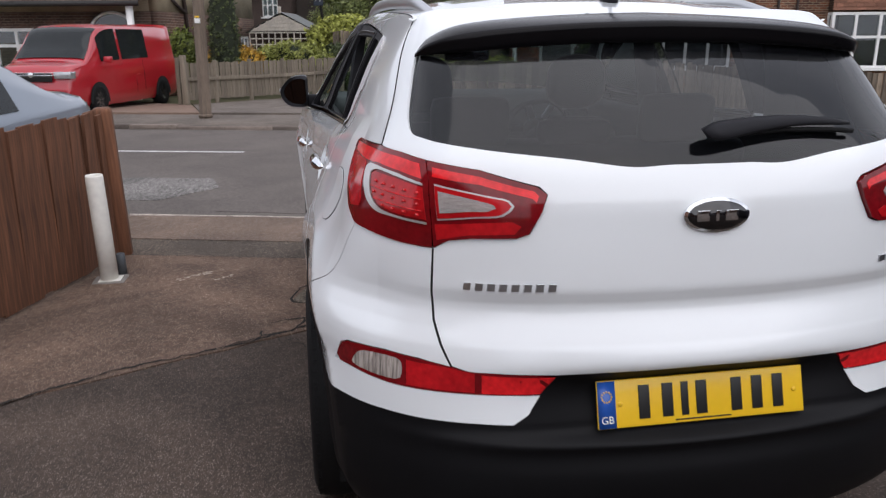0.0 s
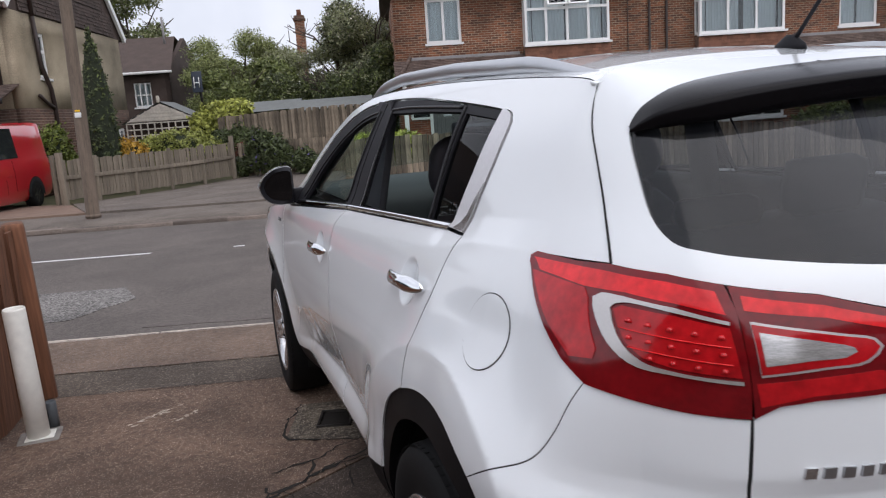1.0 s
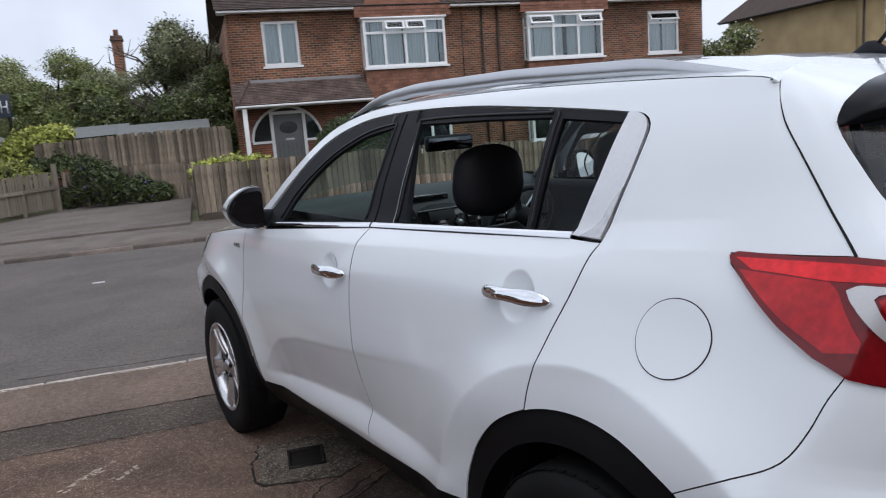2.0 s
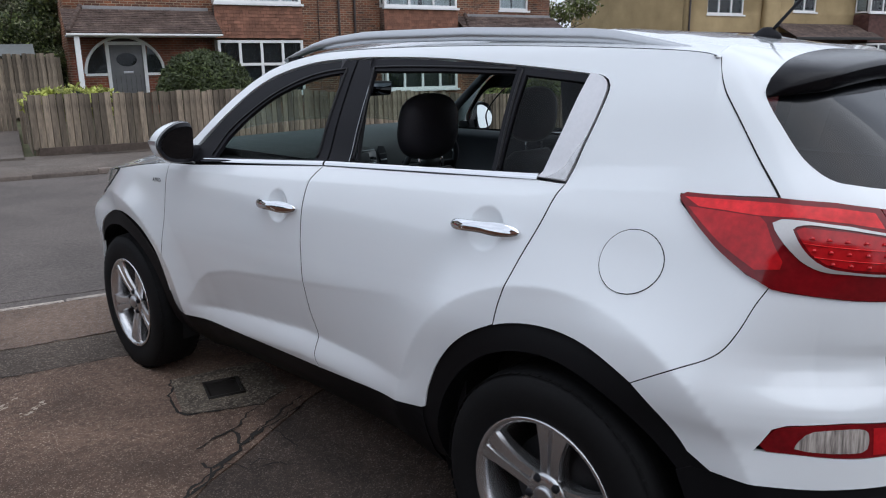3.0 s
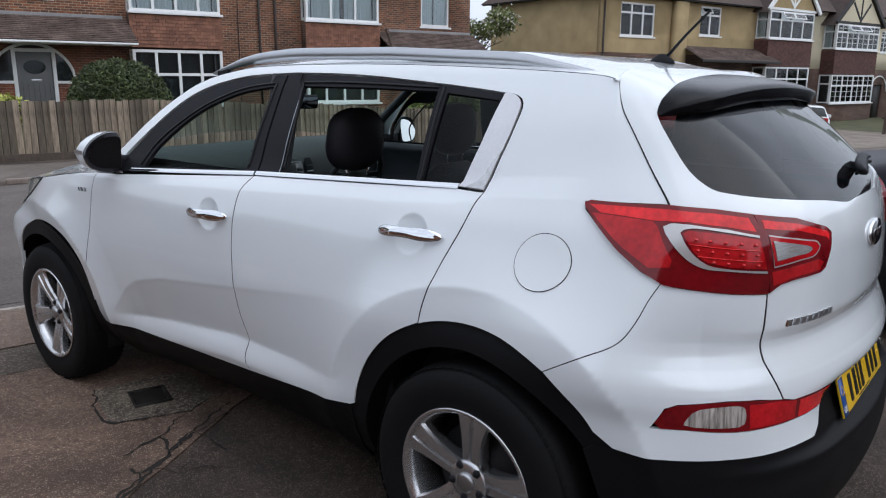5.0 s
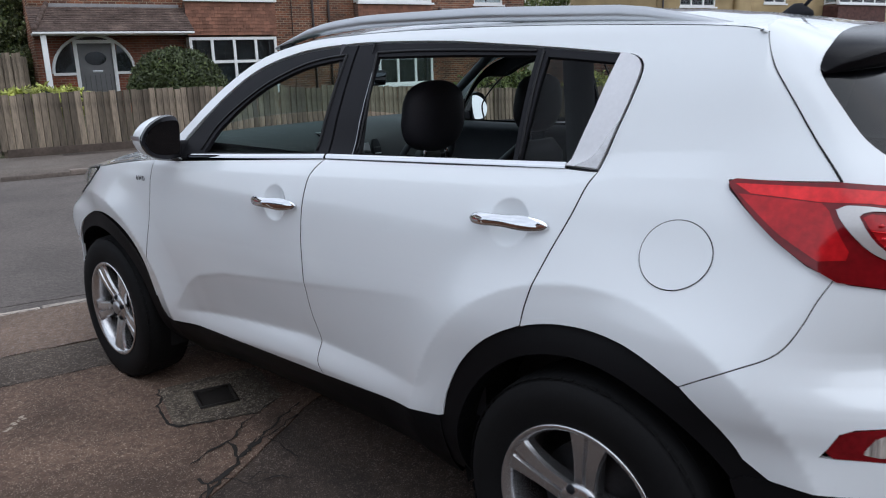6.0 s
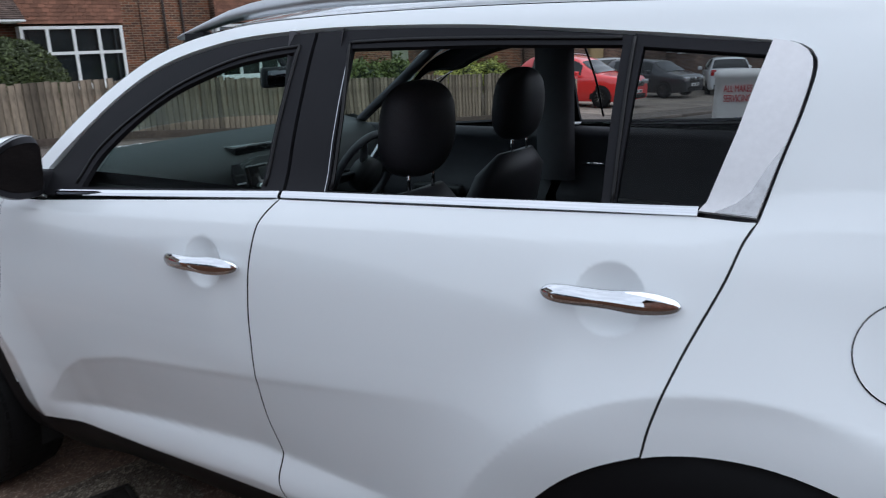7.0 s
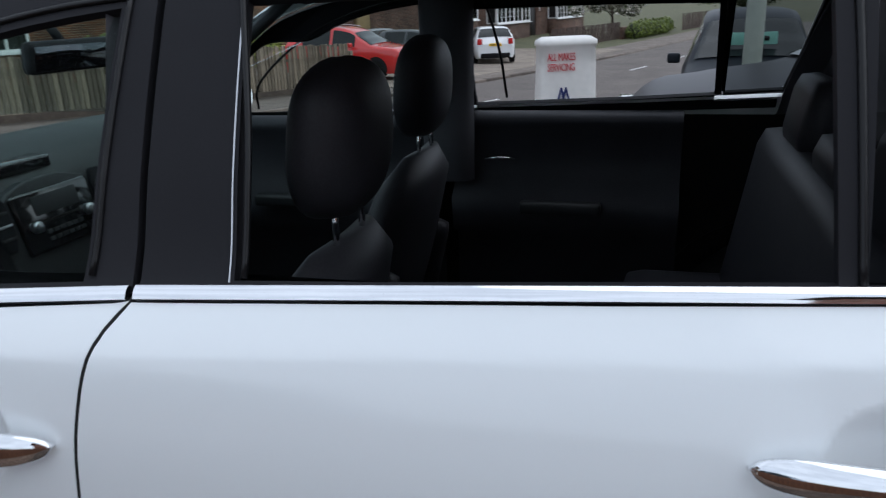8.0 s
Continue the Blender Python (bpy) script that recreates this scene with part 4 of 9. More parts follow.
for sx in (-.205, .235):
    part("screw", lathe([(.006, 0), (.006, .002), (.003, .003)], 12, "Y", m=Matrix.Translation((sx, -.004, 0)) @ Matrix.Rotation(math.pi, 4, "Z")), PLATE, plate)
part("small_print", boxed((-.07, -.0052, -.049), (.07, -.004, -.046)), INK, plate)
txt = bpy.data.curves.new("country_letters", "FONT")
txt.body, txt.size, txt.align_x, txt.extrude = "GB", .024, "CENTER", .0004
lt = new("country_letters", txt)
lt.parent, lt.matrix_basis = plate, Matrix.Translation((-.237, -.0056, -.043)) @ pose(0, 0, 0, 90, 0, 0)
txt.materials.append(material("plate_white", (.8, .8, .75), .4))
for k in range(12):
    a = 2 * math.pi * k / 12
    part("star_dot", boxed((-.0018, -.0058, -.0018), (.0018, -.0052, .0018), 0, Matrix.Translation((-.237 + .012 * math.cos(a), 0, .018 + .012 * math.sin(a)))), PLATE, plate)
# oval badge and name strip on the tailgate, drawn as plain shapes
b0 = skin(0, 1.092, .002)[0]
oval = lambda a, b, d, y: prism([(a * math.cos(t), b * math.sin(t)) for t in np.linspace(0, 2 * math.pi, 37)[:-1]], -d, Matrix.Translation((0, y, 1.092)) @ pose(0, 0, 0, -6, 0, 0))
badge = part("badge", oval(.078, .0385, .008, b0[1] + .003), CHROME, car, "chrome oval badge")
part("badge_field", oval(.070, .0325, .003, b0[1] - .0045), GLOSSBLACK, badge)
for bx, w in ((-.034, .030), (.0, .008), (.034, .030)):
    part("badge_bar", boxed((bx - w / 2, b0[1] - .0095, 1.080), (bx + w / 2, b0[1] - .007, 1.104), .001), CHROME, badge)
strip = thing("name_strip", "dark chrome lettering strip")
strip.parent = car
for k in range(8):
    s = .560 - .0265 * k
    pts = [skin(s - w, .937 + h, .004)[0] for w, h in ((.002, -.008), (.018, -.008), (.020, .008), (.004, .008))]
    bm = bmesh.new()
    top = [bm.verts.new((-p[0], p[1], p[2])) for p in pts]
    low = [bm.verts.new((-p[0], p[1] + .006, p[2])) for p in pts]
    bm.faces.new(top), bm.faces.new(low[::-1])
    for i in range(4):
        bm.faces.new((top[i], low[i], low[(i + 1) % 4], top[(i + 1) % 4]))
    bmesh.ops.inset_individual(bm, faces=[f for f in bm.faces if all(v in top for v in f.verts)], thickness=.003, depth=-.002)
    bmesh.ops.recalc_face_normals(bm, faces=bm.faces)
    part("letter_bar", bm, SATIN if k else CHROME, strip, smooth=False)
for k in range(3):
    pts = [skin(.46 + .026 * k + w, .955 + h, .004)[0] for w, h in ((0, -.007), (.02, -.007), (.02, .007), (0, .007))]
    bm = bmesh.new()
    face = bm.faces.new([bm.verts.new(tuple(q)) for q in pts])
    ext = bmesh.ops.extrude_face_region(bm, geom=[face])["geom"]
    bmesh.ops.translate(bm, vec=(0, .005, 0), verts=[v for v in ext if isinstance(v, bmesh.types.BMVert)])
    bmesh.ops.recalc_face_normals(bm, faces=bm.faces)
    part("engine_bar", bm, SATIN, strip, smooth=False)
BADGEGREY = material("dark_chrome_letters", (.10, .10, .11), .3, .8, vary=.05)
for k in range(3):
    p = skin(3.608 - .027 * k, 1.022, .003)[0]
    t = bpy.data.curves.new("drive_badge", "FONT")
    t.body, t.size, t.extrude, t.align_x = "AWD"[k], .027, .0006, "CENTER"
    o = new("drive_badge", t)
    o.parent, o.matrix_basis = car, Matrix.Translation((-p[0] - .001, p[1], p[2] - .009)) @ pose(0, 0, 0, 86, 0, -90)
    t.materials.append(BADGEGREY)

IRONGREY = material("dull_brake_iron", (.03, .03, .032), .6, .6, vary=.2, fine=90)


# wheels
def make_wheel():
    w = thing("wheel", "silver five-spoke alloy wheel with a black tyre")
    R = .351
    prof = [(.222, -.10), (.255, -.112), (.30, -.114), (.333, -.104), (R - .004, -.085), (R, -.05), (R, .0), (R, .05), (R - .004, .085), (.333, .104), (.30, .114), (.255, .112), (.222, .10)]
    rows = [[(h, r * math.cos(a), r * math.sin(a)) for a in np.linspace(0, 2 * math.pi, 65)[:-1]] for r, h in prof]
    tyre = part("tyre", grid(rows, closed=True), RUBBER, w, "black tyre")
    bm = bmesh.new()
    for k in range(64):
        a = 2 * math.pi * k / 64
        for x0, x1 in ((-.10, -.055), (-.048, -.006), (.006, .048), (.055, .10)):
            box(bm, (x0, -.013, R - .006), (x1, .013, R + .0005 - (.008 if abs(x0 + x1) > .12 else 0)), 0, Matrix.Rotation(a + .03 * (x0 > 0), 4, "X"))
    part("tread", bm, RUBBER, w, smooth=False)
    prof = [(.228, -.100), (.231, -.108), (.226, -.112), (.216, -.106), (.205, -.085), (.198, -.03), (.198, .09), (.215, .10)]
    rows = [[(h, r * math.cos(a), r * math.sin(a)) for a in np.linspace(0, 2 * math.pi, 65)[:-1]] for r, h in prof]
    rim = part("rim", grid(rows, closed=True), ALLOY, w, "silver alloy rim")
    for k in range(5):
        a = 2 * math.pi * k / 5 + math.pi / 2
        rows = []
        for r, half, face, thick in ((.045, .034, -.074, .05), (.07, .033, -.080, .05), (.095, .033, -.086, .048), (.13, .036, -.092, .045), (.165, .043, -.097, .042), (.195, .052, -.100, .04), (.212, .060, -.100, .035), (.222, .068, -.098, .03)):
            rows.append([(face + thick, -half * .9, r), (face + .012, -half, r), (face + .001, -half * .90, r), (face, -half * .80, r), (face - .001, -half * .16, r), (face + .009, -half * .06, r), (face + .009, half * .06, r), (face - .001, half * .16, r), (face, half * .80, r), (face + .001, half * .90, r), (face + .012, half, r), (face + thick, half * .9, r)])
        sp = grid(rows, closed=True, cap=True)
        bmesh.ops.transform(sp, matrix=Matrix.Rotation(a, 4, "X"), verts=sp.verts)
        part("spoke", sp, ALLOY, w, smooth=False)
    part("hub", lathe([(.062, -.05), (.066, -.078), (.058, -.086), (.034, -.088)], 30, "X"), ALLOY, w)
    part("centre_cap", lathe([(.030, -.086), (.030, -.094), (.022, -.098), (.004, -.099)], 24, "X"), SATIN, w, "grey centre cap")
    for k in range(5):
        a = 2 * math.pi * (k + .5) / 5 + math.pi / 2
        part("wheel_nut", lathe([(.013, -.06), (.013, -.088), (.008, -.094)], 6, "X", m=Matrix.Translation((0, .052 * math.cos(a + math.pi / 2), .052 * math.sin(a + math.pi / 2)))), BLACKTRIM, w)
    part("brake_disc", lathe([(.15, -.02), (.15, .0), (.06, .0), (.06, -.02)], 40, "X"), IRONGREY, w, "dull brake disc")
    part("wheel_back", lathe([(.20, .06), (.20, .07), (.02, .07)], 30, "X"), VOID, w)
    return w


wheel = make_wheel()
wheel.parent = car
wheel.matrix_basis = pose(-.800, WHEELS[0][0], WHEELS[0][1], 62, 0, 0)
for m in (pose(-.806, WHEELS[1][0], WHEELS[1][1], 21, 0, 0), pose(.800, WHEELS[0][0], WHEELS[0][1], 40, 0, 180), pose(.806, WHEELS[1][0], WHEELS[1][1], 5, 0, 180)):
    copy_thing(wheel, m)

# door mirrors
for side in (-1, 1):
    mir = thing("door_mirror", "white and black door mirror with an indicator strip")
    mir.parent = car
    mir.matrix_basis = pose(side * .953, 2.825, 1.206, 0, 0, 0)
    outline = [(-.086, .062), (-.080, .082), (-.045, .086), (.0, .076), (.038, .047), (.060, .012), (.064, -.010), (.054, -.042), (.03, -.070), (-.005, -.082), (-.055, -.085), (-.082, -.079), (-.087, -.05), (-.087, .0)]
    ring = rounded(outline, 2)

    def section(f, y):
        return [(side * x * f + side * .008 * (1 - f), y + (.035 if x > 0 else .01) * abs(x) / .1 * f, z * f) for x, z in ring]
    stations = [(.97, -.050), (1.0, -.040), (1.0, -.005), (.94, .028), (.82, .052), (.60, .072), (.30, .084)]
    part("mirror_shell", grid([section(f, y) for f, y in stations], closed=True), GLOSSBLACK, mir, "gloss black mirror shell")
    back = grid([[(x * 1.015, y + .004, z * 1.02) for x, y, z in section(f, y)] for f, y in stations[1:]], closed=True, cap=False)
    back.faces.new([v for v in back.verts][-len(ring):])
    bmesh.ops.delete(back, geom=[fc for fc in back.faces if fc.calc_center_median().x * side < -.070], context="FACES")
    part("mirror_cap", back, PAINT, mir, "white mirror cap")
    tx, tz = (.34, -.12) if side < 0 else (-.06, .13)
    bm = bmesh.new()
    bm.faces.new([bm.verts.new((side * (x * .76 - .006), -.040 + tx * x + tz * z, z * .78)) for x, z in ring])
    bmesh.ops.triangulate(bm, faces=bm.faces[:])
    part("mirror_glass", bm, DARKMIRROR if side < 0 else MIRROR, mir, "mirror glass", smooth=False)
    band = []
    for f, y in stations[1:5]:
        q = max(section(f, y), key=lambda p: p[0] * side)
        band.append([(q[0] * 1.02 + side * .002, q[1] + .004, -.004), (q[0] * 1.02 + side * .002, q[1] + .004, .012)])
    part("indicator", grid(band), SATIN, mir, "silver indicator strip")
    part("mirror_surround", grid([section(.97, -.050), [(side * (x * .77 - .006), -.038 + tx * x + tz * z, z * .79) for x, z in ring]], closed=True), BLACKTRIM, mir)
    part("mirror_foot", boxed((min(-side * .15, -side * .075), -.025, -.085), (max(-side * .15, -side * .075), .045, -.02), .014), BLACKTRIM, mir)

# ---- the cabin ----
part("cabin_floor", boxed((-.72, .55, .36), (.72, 3.1, .42)), LINING, car)
# the lining under the roof
rows = []
for y in np.linspace(.62, 2.35, 16):
    e = float(np.interp(y, (.6, 1.0, 1.5, 2.0, 2.4), (.55, .575, .595, .60, .58)))
    rows.append([(v * e, y, crown(y) - .045 - .055 * abs(v) ** 2.6) for v in np.linspace(-1, 1, 21)])
part("roof_lining", grid(rows), LINING, car)
for side in (-1, 1):
    skin_patch("quarter_trim", [(1.06, 1.12), (1.06, 1.49), (1.30, 1.505), (1.476, 1.482), (1.505, 1.38), (1.552, 1.222), (1.56, 1.12)], LINING, car, side=side, out=-.030, gap=0, lip=.006, ds=.05, dz=.05, label="dark inner quarter trim")
    # inner door cards
    for y0, y1 in ((1.30, 1.98), (2.02, 3.02)):
        rows = []
        for z, x in ((.45, .80), (.75, .80), (.78, .74), (.88, .73), (.92, .78), (1.09, .765), (1.145, .735), (1.172, .75), (1.180, .77)):
            rows.append([(side * x * f, y, z + (y0 < 1.5) * .015 - .034 * (side > 0 and z > 1.1)) for y, f in ((y0, .985), (y0 + .1, 1), (y1 - .1, 1), (y1, 1))])
        part("door_card", grid(rows), LEATHER, car, "black inner door panel")
        part("grab_handle", boxed((side * .70 - .025, (y0 + y1) / 2 - .12, .86), (side * .70 + .025, (y0 + y1) / 2 + .12, .90), .012), DASH, car)
        part("latch_lever", tube([(side * .74, y1 - .20, 1.02), (side * .725, y1 - .15, 1.025), (side * .735, y1 - .11, 1.02)], .006), CHROME, car, "chrome latch lever")
    # inside of the pillars
    for a, b, w in (((.755, 1.99, .95), (.645, 1.955, 1.53), .080), ((.69, .93, 1.18), (.60, .83, 1.50), .07), ((.77, 3.03, 1.12), (.61, 2.37, 1.53), .030)):
        rows = []
        for t in np.linspace(0, 1, 6):
            p = Vector(a).lerp(Vector(b), t)
            rows.append([(side * (p.x + dx), p.y + dy, p.z) for dx, dy in ((.0, -w), (-.03, -w * .8), (-.04, 0), (-.03, w * .8), (.0, w))])
        part("pillar_trim", grid(rows), LINING, car)


def make_seat():
    seat = thing("front_seat", "black leather front seat with headrest")
    part("seat_cushion", boxed((-.26, -.05, -.08), (.26, .50, .10), .06, Matrix.Rotation(radians(6), 4, "X")), LEATHER, seat)
    rows = []
    for t in np.linspace(0, 1, 10):
        z = .02 + .60 * t
        w = float(np.interp(t, (0, .25, .6, .85, .95, 1), (.24, .265, .255, .225, .19, .12)))
        th = float(np.interp(t, (0, .5, .9, 1), (.085, .08, .06, .02)))
        y = -.02 - .20 * t
        rows.append([(w * math.cos(a), y + th * math.copysign(abs(math.sin(a)) ** .7, math.sin(a)) + .018 * math.cos(a) ** 2, z) for a in np.linspace(0, 2 * math.pi, 25)[:-1]])
    part("backrest", grid(rows, closed=True, cap=True), LEATHER, seat)
    rows = []
    for u in np.linspace(.03, .97, 19):
        t = .5 - .5 * math.cos(math.pi * u)
        w = .140 * (1 - abs(2 * t - 1) ** 4.5) ** .5 * float(np.interp(t, (0, .4, 1), (.88, 1, .90)))
        th = .056 * (1 - abs(2 * t - 1) ** 2.6) ** .5
        rows.append([(w * math.copysign(abs(math.cos(a)) ** .8, math.cos(a)), -.215 - .02 * t + .02 * math.cos(a) ** 4 + th * math.copysign(abs(math.sin(a)) ** .8, math.sin(a)), .655 + .245 * t) for a in np.linspace(0, 2 * math.pi, 33)[:-1]])
    part("headrest", grid(rows, closed=True, cap=True), LEATHER, seat)
    for sx in (-.055, .055):
        part("headrest_post", tube([(sx, -.215, .56), (sx, -.22, .72)], .006), CHROME, seat, "chrome headrest post")
    part("side_bolster", boxed((-.27, -.12, .03), (-.20, .10, .40), .03, Matrix.Rotation(radians(14), 4, "X")), LEATHER, seat)
    part("side_bolster", boxed((.20, -.12, .03), (.27, .10, .40), .03, Matrix.Rotation(radians(14), 4, "X")), LEATHER, seat)
    return seat


seat = make_seat()
seat.parent = car
seat.matrix_basis = pose(-.396, 2.07, .505)
copy_thing(seat, pose(.33, 2.155, .505))
bench = thing("rear_bench", "black leather rear bench with headrests")
bench.parent = car
part("bench_cushion", boxed((-.64, .95, .52), (.64, 1.45, .74), .06), LEATHER, bench)
part("bench_back", boxed((-.62, -.07, 0), (.62, .07, .47), .05, pose(0, 1.13, .68, 10, 0, 0)), LEATHER, bench)
for hx in (-.36, .0, .36):
    part("headrest", boxed((hx - .13, -.045, .45), (hx + .13, .045, .62 if hx else .54), .04, pose(0, 1.13, .68, 10, 0, 0)), LEATHER, bench)
part("parcel_cover", boxed((-.66, .42, 1.02), (.66, .86, 1.04), .01), LINING, car)
# dash, wheel, radio, mirror
dash = thing("dashboard", "dark grey plastic dashboard with a radio panel")
dash.parent = car
dash.matrix_basis = pose(0, .13, .0)
rows = []
for x in np.linspace(-.74, .74, 25):
    hump = .035 * math.exp(-((x - .37) / .17) ** 2)
    rows.append([(x, 2.86, .62), (x, 2.70 + .04 * (x / .74) ** 2, .74), (x, 2.675 + .03 * (x / .74) ** 2, .92), (x, 2.70 + .02 * (x / .74) ** 2, 1.06 + hump), (x, 2.735, 1.115 + hump), (x, 2.80, 1.152 + hump * .6), (x, 2.93 - .06 * (x / .74) ** 2, 1.188), (x, 3.04 - .22 * (x / .74) ** 2, 1.172), (x, 3.10 - .25 * (x / .74) ** 2, 1.10)])
part("dash_body", grid(rows), DASH, dash)
stack = pose(0, 2.668, 1.015, -14, 0, 0)
part("centre_stack", prism(rounded([(-.20, .10), (.20, .10), (.15, -.22), (-.15, -.22)], 2), .05, stack @ Matrix.Translation((0, -.004, 0)), .006), DASH, dash, "grey centre stack")
part("radio_panel", boxed((-.125, -.016, -.075), (.125, .02, .072), .008, stack), GLOSSBLACK, dash, "black radio panel")
part("radio_screen", boxed((-.072, -.019, .012), (.072, -.014, .058), .002, stack), DASH, dash)
part("disc_slot", boxed((-.065, -.018, -.008), (.065, -.014, -.002), .001, stack), VOID, dash)
for kx in (-.088, .088):
    part("radio_knob", lathe([(.015, 0), (.014, .016), (.010, .02)], 20, "Y", m=stack @ pose(kx, -.014, -.012, 0, 0, 180)), SATIN, dash, "silver rimmed knob")
for kx in (-.165, .165):
    part("air_vent", prism(rounded([(kx - .028, .085), (kx + .030, .085), (kx + .022, -.05), (kx - .022, -.05)], 1), -.014, stack, .003), BLACKTRIM, dash)
    for k in range(3):
        part("vent_slat", boxed((kx - .020, -.017, -.02 + .03 * k), (kx + .020, -.013, -.014 + .03 * k), .001, stack), SATIN if k == 1 else DASH, dash)
for row in range(2):
    for k in range(6):
        part("radio_button", boxed((-.060 + .021 * k, -.019, -.036 - .018 * row), (-.044 + .021 * k, -.015, -.026 - .018 * row), .001, stack), DASH, dash)
part("display_slot", boxed((-.11, 2.735, 1.118), (.09, 2.80, 1.150), .006), GLOSSBLACK, dash, "dark slot of a small display")
part("console", boxed((-.11, 1.9, .50), (.11, 2.62, .72), .04), DASH, car)
sw = thing("steering_wheel", "black leather steering wheel with silver spokes")
sw.parent = car
sw.matrix_basis = pose(.37, 2.66, .99, -64, 0, 0)
rows = [[((.18 + .016 * math.cos(b)) * math.cos(a), (.18 + .016 * math.cos(b)) * math.sin(a), .016 * math.sin(b)) for b in np.linspace(0, 2 * math.pi, 9)[:-1]] for a in np.linspace(0, 2 * math.pi, 41)]
part("rim", grid(rows, closed=True), LEATHER, sw)
part("airbag_cover", lathe([(.075, -.03), (.075, .02), (.055, .035), (.01, .04)], 24), DASH, sw)
part("badge_disc", lathe([(.02, .038), (.02, .043), (.012, .044)], 20, m=Matrix.Diagonal((1.4, .8, 1, 1))), CHROME, sw, "small chrome oval")
for a in (0, 180, 245, 295):
    part("spoke", boxed((.06, -.018, -.004), (.175, .018, .012), .005, Matrix.Rotation(radians(a), 4, "Z")), SATIN if a > 180 else BLACKTRIM, sw)
part("stalk", tube([(.37, 2.72, 1.0), (.22, 2.70, 1.02)], .007), BLACKTRIM, car)
rv = part("rear_view_mirror", boxed((-.12, -.02, -.035), (.12, .012, .035), .016, pose(-.03, 2.645, 1.397, 8, 0, -6)), BLACKTRIM, car, "black framed interior mirror")
part("mirror_glass", boxed((-.108, -.0225, -.026), (.108, -.0195, .026), 0, pose(-.03, 2.645, 1.397, 8, 0, -6)), DARKMIRROR, rv)
part("mirror_stem", tube([(-.03, 2.655, 1.42), (-.02, 2.70, 1.47)], .011), BLACKTRIM, rv)

# ---- ground ----
TURN_STREET = radians(-15)
U, N = Vector((math.cos(TURN_STREET), math.sin(TURN_STREET), 0)), Vector((-math.sin(TURN_STREET), math.cos(TURN_STREET), 0))
KERB_NEAR, KERB_FAR, PAVE_FAR = 4.79, 12.0, 14.3


def fall(u):
    """The street falls away gently towards larger u."""
    return -1.25 * (1 - math.exp(-max(0, u - 2.5) / 16))


def height(u, n):
    if n < KERB_NEAR:
        z = .037 - .0125 * max(n, -4)
    elif n <= KERB_FAR:
        z = float(np.interp(n, (KERB_NEAR, 8.7, KERB_FAR), (-.075, -.05, -.115)))
    else:
        z = float(np.interp(n, (KERB_FAR, PAVE_FAR, 24, 60), (-.04, -.01, .05, .2)))
    dip = min(1, max(0, (n - 14.2) / 3)) * min(1, max(0, (-3.5 - u) / 3))
    return z + fall(u) - .13 * dip


def at(u, n, z=None, turn=0.0):
    """A pose in the street's own axes: u along it, n across it, on the ground unless z is given."""
    p = U * u + N * n
    return pose(p.x, p.y, height(u, n) if z is None else z, 0, 0, math.degrees(TURN_STREET) + turn)


def spot(u, n, lift=0.0):
    p = U * u + N * n
    return (p.x, p.y, height(u, n) + lift)


def un(x, y):
    p = Vector((x, y, 0))
    return p.dot(U), p.dot(N)


